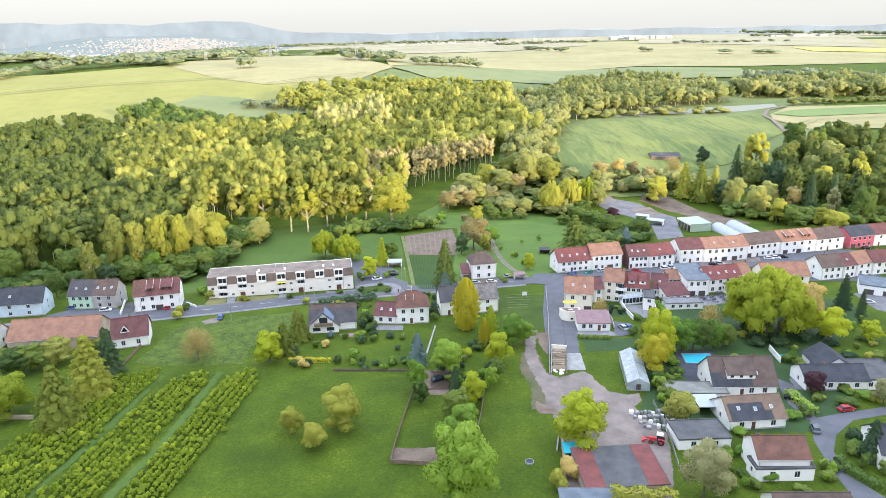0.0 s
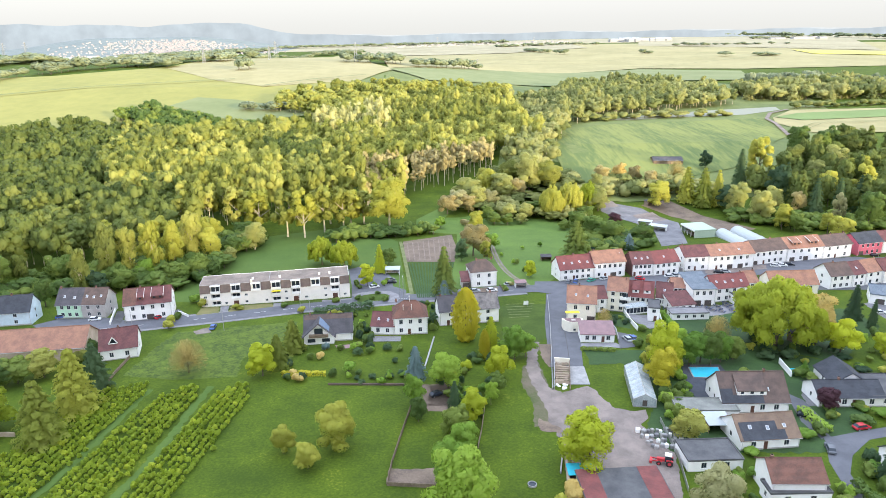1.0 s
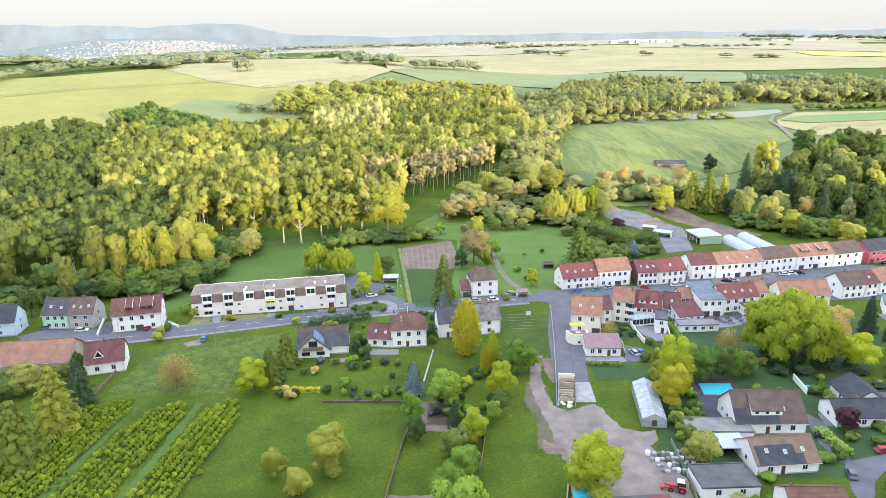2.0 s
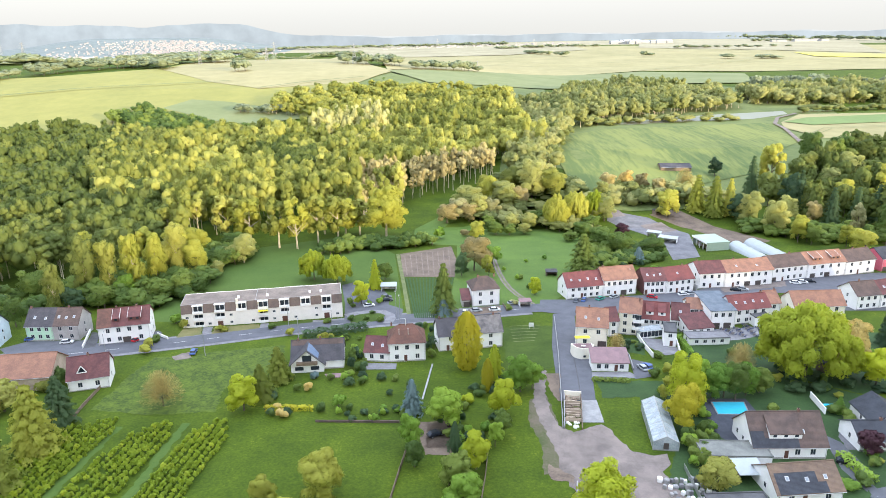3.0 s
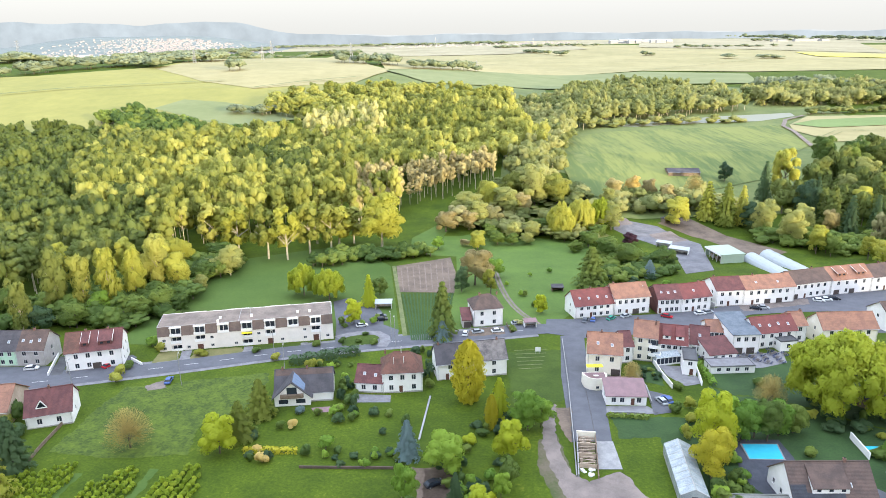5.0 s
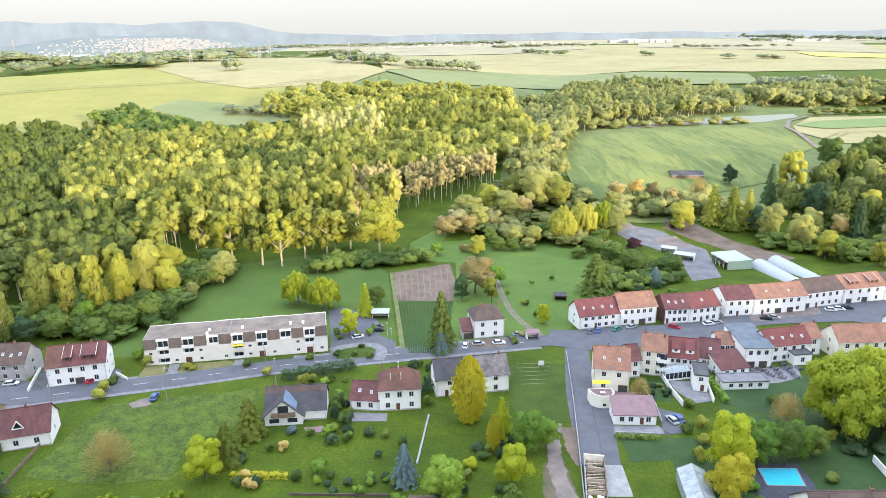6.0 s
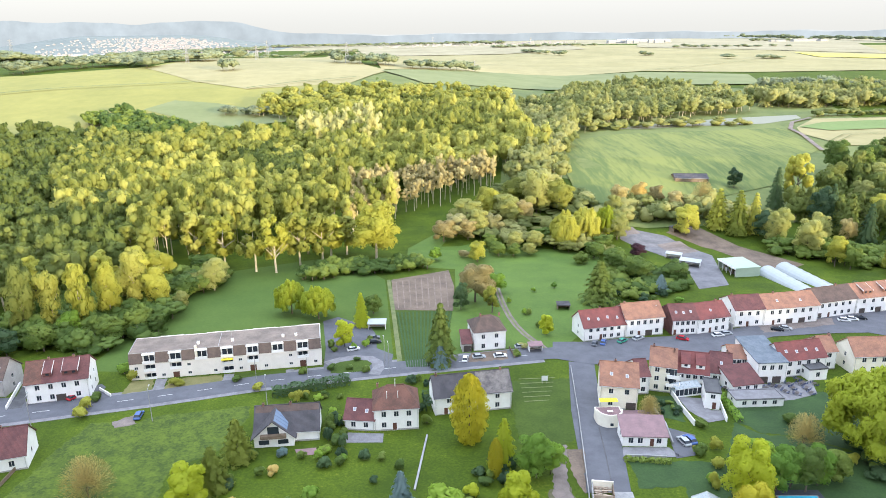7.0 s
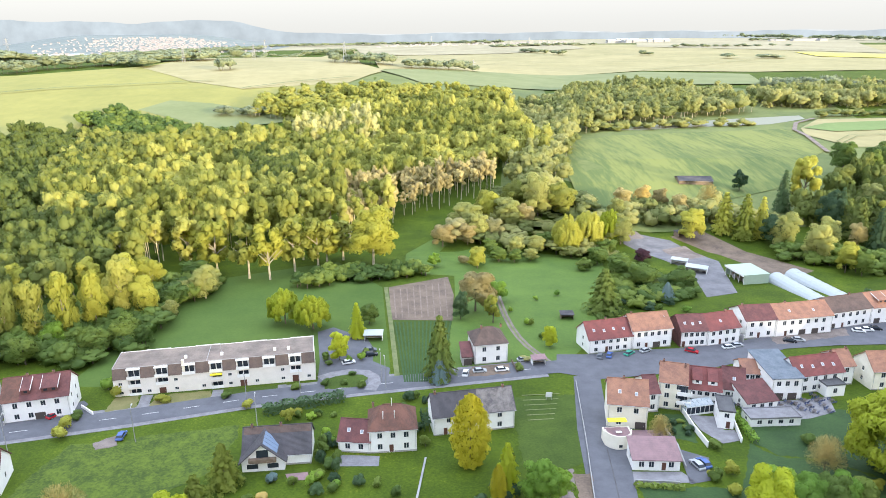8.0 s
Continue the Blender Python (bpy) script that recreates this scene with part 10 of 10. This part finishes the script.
tree("bush", "leaf", 126.1, 189.4, 2.0, 2.7, "garden shrub among eastern gardens", name='shrub')
tree("bush", "leaf_dark", 120.0, 183.0, 1.8, 4.9, "garden shrub among eastern gardens", name='shrub')
tree("bush", "leaf", 130.3, 196.6, 1.7, 3.1, "garden shrub among eastern gardens", name='shrub')
tree("bush", "leaf_dark", 102.9, 208.4, 3.5, 3.2, "garden shrub among eastern gardens", name='shrub')
tree("bush", "leaf", 105.8, 194.3, 1.9, 3.7, "garden shrub among eastern gardens", name='shrub')
tree("bush", "leaf_dark", 112.9, 195.6, 3.5, 4.3, "garden shrub among eastern gardens", name='shrub')
tree("bush", "leaf", 116.7, 210.8, 2.7, 3.6, "garden shrub among eastern gardens", name='shrub')
tree("bush", "leaf_yellow", 125.3, 181.3, 2.3, 4.1, "garden shrub among eastern gardens", name='shrub')
tree("bush", "leaf", 100.6, 198.1, 2.5, 4.0, "garden shrub among eastern gardens", name='shrub')
tree("bush", "leaf_dark", 119.8, 192.2, 1.7, 5.0, "garden shrub among eastern gardens", name='shrub')
tree("bush", "leaf_dark", 121.4, 213.1, 1.5, 3.9, "garden shrub among eastern gardens", name='shrub')
tree("bush", "leaf_lush", 133.1, 204.0, 3.8, 2.7, "garden shrub among eastern gardens", name='shrub')
tree("bush", "leaf", 139.0, 209.4, 3.4, 4.5, "garden shrub among eastern gardens", name='shrub')
tree("bush", "leaf_dark", 127.8, 206.5, 3.1, 4.3, "garden shrub among eastern gardens", name='shrub')
tree("bush", "leaf_lush", 120.6, 185.1, 1.9, 3.0, "garden shrub among eastern gardens", name='shrub')
tree("bush", "leaf", 127.6, 181.2, 3.2, 3.2, "garden shrub among eastern gardens", name='shrub')
tree("bush", "leaf_yellow", 131.6, 190.6, 1.8, 3.0, "garden shrub among eastern gardens", name='shrub')
tree("bush", "leaf_yellow", 94.9, 199.6, 2.9, 3.4, "garden shrub among eastern gardens", name='shrub')
tree("bush", "leaf", 119.4, 185.3, 2.0, 3.4, "garden shrub among eastern gardens", name='shrub')
tree("bush", "leaf_lush", 105.3, 203.6, 3.8, 4.2, "garden shrub among eastern gardens", name='shrub')
tree("bush", "leaf", 106.8, 196.8, 3.9, 3.0, "garden shrub among eastern gardens", name='shrub')
tree("bush", "leaf_dark", 107.7, 199.5, 1.5, 4.2, "garden shrub among eastern gardens", name='shrub')
tree("bush", "leaf_yellow", 106.4, 189.3, 2.0, 3.3, "garden shrub among eastern gardens", name='shrub')
tree("bush", "leaf_lush", 132.4, 214.8, 3.0, 4.0, "garden shrub among eastern gardens", name='shrub')
tree("bush", "leaf_yellow", 136.1, 216.3, 2.1, 4.0, "garden shrub among eastern gardens", name='shrub')
tree("bush", "leaf_yellow", 107.7, 161.8, 1.5, 2.9, "clipped garden shrub near a bungalow", name='shrub')
tree("bush", "leaf", 97.2, 157.3, 2.2, 3.9, "clipped garden shrub near a bungalow", name='shrub')
tree("bush", "leaf_yellow", 110.1, 156.5, 2.5, 2.5, "clipped garden shrub near a bungalow", name='shrub')
tree("bush", "leaf_yellow", 98.2, 158.2, 1.2, 3.1, "clipped garden shrub near a bungalow", name='shrub')
tree("bush", "leaf", 111.5, 158.1, 1.1, 3.3, "clipped garden shrub near a bungalow", name='shrub')
tree("bush", "leaf_lush", 110.8, 157.7, 2.4, 2.2, "clipped garden shrub near a bungalow", name='shrub')
tree("bush", "leaf_yellow", 112.0, 155.3, 1.2, 2.4, "clipped garden shrub near a bungalow", name='shrub')
tree("bush", "leaf_lush", 106.8, 160.2, 1.3, 2.9, "clipped garden shrub near a bungalow", name='shrub')
tree("bush", "leaf", 96.2, 156.8, 2.4, 2.6, "clipped garden shrub near a bungalow", name='shrub')
tree("bush", "leaf_lush", 101.5, 155.1, 1.1, 2.9, "clipped garden shrub near a bungalow", name='shrub')
tree("bush", "leaf", 61.0, 127.9, 1.9, 3.7, "garden shrub beside a house", name='shrub')
tree("bush", "leaf", 64.2, 121.5, 2.6, 3.5, "garden shrub beside a house", name='shrub')
tree("bush", "leaf", 63.3, 133.5, 2.9, 3.0, "garden shrub beside a house", name='shrub')
tree("bush", "leaf_lush", 66.6, 133.9, 2.5, 3.3, "garden shrub beside a house", name='shrub')
tree("bush", "leaf", 63.1, 125.8, 1.6, 2.9, "garden shrub beside a house", name='shrub')
tree("bush", "leaf_lush", 63.6, 133.3, 2.3, 3.3, "garden shrub beside a house", name='shrub')
tree("bush", "leaf", 60.3, 125.3, 2.4, 2.0, "garden shrub beside a house", name='shrub')
tree("bush", "leaf_lush", 62.5, 122.2, 2.9, 2.3, "garden shrub beside a house", name='shrub')
tree("bush", "leaf_lush", 83.4, 128.5, 1.8, 3.0, "garden shrub beside the lane", name='shrub')
tree("bush", "leaf", 84.9, 127.4, 1.9, 3.2, "garden shrub beside the lane", name='shrub')
tree("bush", "leaf_lush", 84.0, 126.7, 2.9, 2.3, "garden shrub beside the lane", name='shrub')
tree("bush", "leaf_lush", 83.6, 126.5, 2.1, 3.3, "garden shrub beside the lane", name='shrub')
tree("bush", "leaf_lush", 80.4, 123.6, 2.5, 2.4, "garden shrub beside the lane", name='shrub')
tree("bush", "leaf", 82.6, 127.7, 2.8, 2.0, "garden shrub beside the lane", name='shrub')
tree("bush", "leaf", 95.1, 130.9, 3.8, 2.7, "garden shrub in the lane island", name='shrub')
tree("bush", "leaf_dark", 96.8, 133.8, 3.9, 2.9, "garden shrub in the lane island", name='shrub')
tree("bush", "leaf", 96.1, 134.6, 1.7, 2.1, "garden shrub in the lane island", name='shrub')
tree("bush", "leaf", 91.5, 127.9, 3.9, 2.7, "garden shrub in the lane island", name='shrub')
tree("bush", "leaf", 91.3, 128.8, 2.4, 2.2, "garden shrub in the lane island", name='shrub')
tree("bush", "leaf_dark", 96.4, 137.0, 3.8, 2.9, "garden shrub in the lane island", name='shrub')
tree("bush", "leaf", 97.5, 133.7, 2.6, 3.0, "garden shrub in the lane island", name='shrub')
tree("bush", "leaf_dark", 94.9, 138.7, 3.3, 3.5, "garden shrub in the lane island", name='shrub')
tree("bush", "leaf_dark", 99.7, 135.0, 3.7, 2.8, "garden shrub in the lane island", name='shrub')
tree("bush", "leaf", 94.1, 125.4, 3.3, 2.9, "garden shrub in the lane island", name='shrub')
tree("bush", "leaf", 58.7, 158.5, 4.3, 3.1, "shrub in the hedge beside the greenhouse", name='shrub')
tree("bush", "leaf", 61.3, 163.8, 3.5, 4.1, "shrub in the hedge beside the greenhouse", name='shrub')
tree("bush", "leaf_lush", 58.6, 166.4, 3.1, 3.6, "shrub in the hedge beside the greenhouse", name='shrub')
tree("bush", "leaf", 61.1, 166.8, 4.1, 3.4, "shrub in the hedge beside the greenhouse", name='shrub')
tree("bush", "leaf_lush", 56.8, 158.5, 2.5, 3.2, "shrub in the hedge beside the greenhouse", name='shrub')
tree("bush", "leaf_lush", 58.0, 165.9, 3.9, 4.1, "shrub in the hedge beside the greenhouse", name='shrub')
tree("bush", "leaf_lush", 59.6, 157.4, 2.9, 3.5, "shrub in the hedge beside the greenhouse", name='shrub')
tree("bush", "leaf", 59.5, 160.4, 3.9, 3.8, "shrub in the hedge beside the greenhouse", name='shrub')
tree("bush", "leaf", 58.0, 164.1, 4.2, 3.6, "shrub in the hedge beside the greenhouse", name='shrub')
tree("bush", "leaf_dark", -3.1, 242.8, 2.2, 2.5, "shrub beside a white house", name='shrub')
tree("bush", "leaf_dark", -7.7, 245.1, 3.2, 3.8, "shrub beside a white house", name='shrub')
tree("bush", "leaf", -5.2, 246.0, 3.0, 2.6, "shrub beside a white house", name='shrub')
tree("bush", "leaf", -8.5, 238.6, 2.3, 3.7, "shrub beside a white house", name='shrub')
tree("bush", "leaf", -138.3, 195.0, 3.6, 5.7, "large shrub beside a barn", name='shrub')
tree("bush", "leaf_wood", -137.2, 201.0, 4.0, 5.1, "large shrub beside a barn", name='shrub')
tree("bush", "leaf_wood", -132.5, 189.9, 5.0, 5.4, "large shrub beside a barn", name='shrub')
tree("bush", "leaf", -143.2, 209.0, 5.5, 5.5, "large shrub beside a barn", name='shrub')
tree("bush", "leaf_dark", -105.3, 192.7, 4.5, 4.8, "large shrub beside a barn", name='shrub')
tree("bush", "leaf", -114.7, 205.4, 3.5, 4.9, "large shrub beside a barn", name='shrub')
tree("bush", "leaf_dark", -106.0, 196.7, 4.1, 5.1, "large shrub beside a barn", name='shrub')
tree("bush", "leaf_dark", -121.5, 194.9, 4.7, 4.5, "large shrub beside a barn", name='shrub')
tree("bush", "leaf_wood", -113.0, 201.5, 3.9, 5.9, "large shrub beside a barn", name='shrub')
tree("bush", "leaf", -111.6, 205.5, 5.8, 5.9, "large shrub beside a barn", name='shrub')
tree("bush", "leaf_wood", -112.3, 200.1, 3.4, 4.4, "large shrub beside a barn", name='shrub')
tree("bush", "leaf", -107.2, 195.9, 4.6, 4.1, "large shrub beside a barn", name='shrub')
tree("bush", "leaf_dark", -127.0, 208.2, 5.0, 5.3, "large shrub beside a barn", name='shrub')
tree("bush", "leaf", -35.2, 273.1, 2.7, 3.2, "shrub round the parking court", name='shrub')
tree("bush", "leaf", -33.4, 269.4, 1.7, 2.7, "shrub round the parking court", name='shrub')
tree("bush", "leaf_lush", -23.5, 273.0, 2.9, 3.5, "shrub round the parking court", name='shrub')
tree("bush", "leaf", -23.1, 279.0, 1.7, 3.5, "shrub round the parking court", name='shrub')
tree("bush", "leaf_lush", -35.0, 273.9, 2.9, 2.6, "shrub round the parking court", name='shrub')
tree("bush", "leaf_lush", -27.1, 271.3, 2.7, 2.9, "shrub round the parking court", name='shrub')
tree("bush", "leaf_dark", 74.1, 323.5, 2.5, 3.9, "garden shrub behind the terraces", name='shrub')
tree("bush", "leaf_dark", 82.7, 318.2, 3.1, 4.2, "garden shrub behind the terraces", name='shrub')
tree("bush", "leaf_dark", 91.0, 320.7, 3.8, 4.4, "garden shrub behind the terraces", name='shrub')
tree("bush", "leaf", 85.6, 324.9, 3.3, 3.8, "garden shrub behind the terraces", name='shrub')
tree("bush", "leaf_dark", 67.4, 313.6, 2.9, 3.8, "garden shrub behind the terraces", name='shrub')
tree("bush", "leaf_dark", 77.1, 320.4, 2.1, 4.3, "garden shrub behind the terraces", name='shrub')
tree("bush", "leaf", 59.9, 303.1, 3.5, 4.7, "garden shrub behind the terraces", name='shrub')
tree("bush", "leaf", 85.8, 316.0, 2.3, 3.1, "garden shrub behind the terraces", name='shrub')
tree("bush", "leaf_lush", 94.7, 312.9, 2.5, 3.9, "garden shrub behind the terraces", name='shrub')
tree("bush", "leaf_dark", 81.5, 325.4, 2.3, 3.9, "garden shrub behind the terraces", name='shrub')
tree("bush", "leaf_dark", 81.5, 315.6, 2.2, 4.5, "garden shrub behind the terraces", name='shrub')
tree("bush", "leaf_dark", 65.6, 309.5, 3.3, 3.3, "garden shrub behind the terraces", name='shrub')
tree("bush", "leaf_lush", 33.3, 301.9, 2.9, 3.1, "small bush on the meadow", name='shrub')
tree("bush", "leaf_lush", 40.1, 329.6, 2.1, 2.4, "small bush on the meadow", name='shrub')
tree("bush", "leaf_lush", 49.8, 334.5, 3.0, 3.2, "small bush on the meadow", name='shrub')
tree("bush", "leaf_lush", 28.8, 315.7, 2.5, 2.4, "small bush on the meadow", name='shrub')
conservatory(65.7, 233.3, 11.4, 8.1, 2.6, 2.5, "white veranda with glass panes at the back of a house")
conservatory(80.7, 242.4, -6.1, 4.7, 3.0, 2.5, "white conservatory with a glass roof behind a house")
tree("bush", "leaf_dark", 62.6, 223.3, 1.4, 1.8, "small shrub in a walled garden", name='shrub')
tree("bush", "leaf_dark", 61.0, 229.3, 1.7, 2.5, "small shrub in a walled garden", name='shrub')
tree("bush", "leaf", 63.0, 229.5, 1.3, 2.8, "small shrub in a walled garden", name='shrub')
tree("bush", "leaf_dark", 63.7, 225.7, 2.0, 2.9, "small shrub in a walled garden", name='shrub')
tree("bush", "leaf", 63.0, 226.4, 1.6, 2.2, "small shrub in a walled garden", name='shrub')
tree("bush", "leaf_dark", 59.1, 224.5, 2.2, 2.5, "small shrub in a walled garden", name='shrub')
tree("bush", "leaf", 63.3, 225.7, 1.6, 2.6, "small shrub in a walled garden", name='shrub')
tree("bare", "leaf_tan", 54.8, 221.3, 7.0, 6.0, "small bare tree in a courtyard")
tree("bush", "leaf_dark", 9.1, 162.0, 2.1, 2.9, "garden shrub in an overgrown plot", name='shrub')
tree("bush", "leaf_dark", 9.2, 197.2, 2.4, 3.7, "garden shrub in an overgrown plot", name='shrub')
tree("bush", "leaf_bright", 6.7, 189.4, 2.9, 4.0, "garden shrub in an overgrown plot", name='shrub')
tree("bush", "leaf_dark", 13.0, 180.0, 2.2, 2.8, "garden shrub in an overgrown plot", name='shrub')
tree("bush", "leaf_lush", 4.0, 169.1, 3.5, 3.8, "garden shrub in an overgrown plot", name='shrub')
tree("bush", "leaf_bright", 10.5, 167.5, 2.5, 2.4, "garden shrub in an overgrown plot", name='shrub')
tree("bush", "leaf_lush", 7.4, 171.4, 1.6, 3.9, "garden shrub in an overgrown plot", name='shrub')
tree("bush", "leaf_bright", 2.7, 185.0, 2.3, 3.9, "garden shrub in an overgrown plot", name='shrub')
tree("bush", "leaf_dark", 3.2, 176.8, 2.4, 3.4, "garden shrub in an overgrown plot", name='shrub')
tree("bush", "leaf", 11.8, 195.8, 2.8, 2.9, "garden shrub in an overgrown plot", name='shrub')
tree("bush", "leaf_dark", 7.0, 172.8, 1.9, 3.5, "garden shrub in an overgrown plot", name='shrub')
tree("bush", "leaf_lush", 5.3, 163.5, 3.4, 3.9, "garden shrub in an overgrown plot", name='shrub')
tree("bush", "leaf_lush", 7.0, 165.9, 3.6, 2.5, "garden shrub in an overgrown plot", name='shrub')
tree("bush", "leaf", 10.3, 193.6, 2.2, 3.8, "garden shrub in an overgrown plot", name='shrub')
tree("bush", "leaf", 63.6, 172.5, 3.6, 3.5, "shrub in the hedge beside the greenhouse", name='shrub')
tree("bush", "leaf_lush", 67.1, 179.5, 2.2, 2.9, "shrub in the hedge beside the greenhouse", name='shrub')
tree("bush", "leaf_lush", 64.9, 171.5, 2.2, 2.7, "shrub in the hedge beside the greenhouse", name='shrub')
tree("bush", "leaf", 65.8, 173.6, 3.3, 2.7, "shrub in the hedge beside the greenhouse", name='shrub')
tree("bush", "leaf_lush", 66.0, 179.9, 3.7, 3.5, "shrub in the hedge beside the greenhouse", name='shrub')
tree("bush", "leaf_lush", 68.4, 191.5, 3.2, 3.7, "shrub in the hedge beside the greenhouse", name='shrub')
tree("bush", "leaf", 64.1, 167.7, 3.3, 3.7, "shrub in the hedge beside the greenhouse", name='shrub')
tree("bush", "leaf_lush", 65.8, 173.1, 2.9, 3.3, "shrub in the hedge beside the greenhouse", name='shrub')
tree("bush", "leaf", 64.8, 171.9, 2.7, 2.9, "shrub in the hedge beside the greenhouse", name='shrub')
tree("bush", "leaf_dark", 98.8, 207.6, 2.6, 2.9, "dark garden shrub under the great willow", name='shrub')
tree("bush", "leaf_dark", 99.0, 199.7, 2.6, 3.8, "dark garden shrub under the great willow", name='shrub')
tree("bush", "leaf_dark", 100.5, 198.1, 2.1, 4.0, "dark garden shrub under the great willow", name='shrub')
tree("bush", "leaf_dark", 101.4, 196.8, 1.6, 3.2, "dark garden shrub under the great willow", name='shrub')
tree("bush", "leaf", 98.6, 200.1, 2.6, 2.9, "dark garden shrub under the great willow", name='shrub')
tree("bush", "leaf", 98.9, 196.8, 1.8, 3.2, "dark garden shrub under the great willow", name='shrub')
tree("bush", "leaf", 99.3, 206.4, 2.2, 3.7, "dark garden shrub under the great willow", name='shrub')
tree("bush", "leaf_dark", 100.8, 204.5, 2.4, 3.0, "dark garden shrub under the great willow", name='shrub')
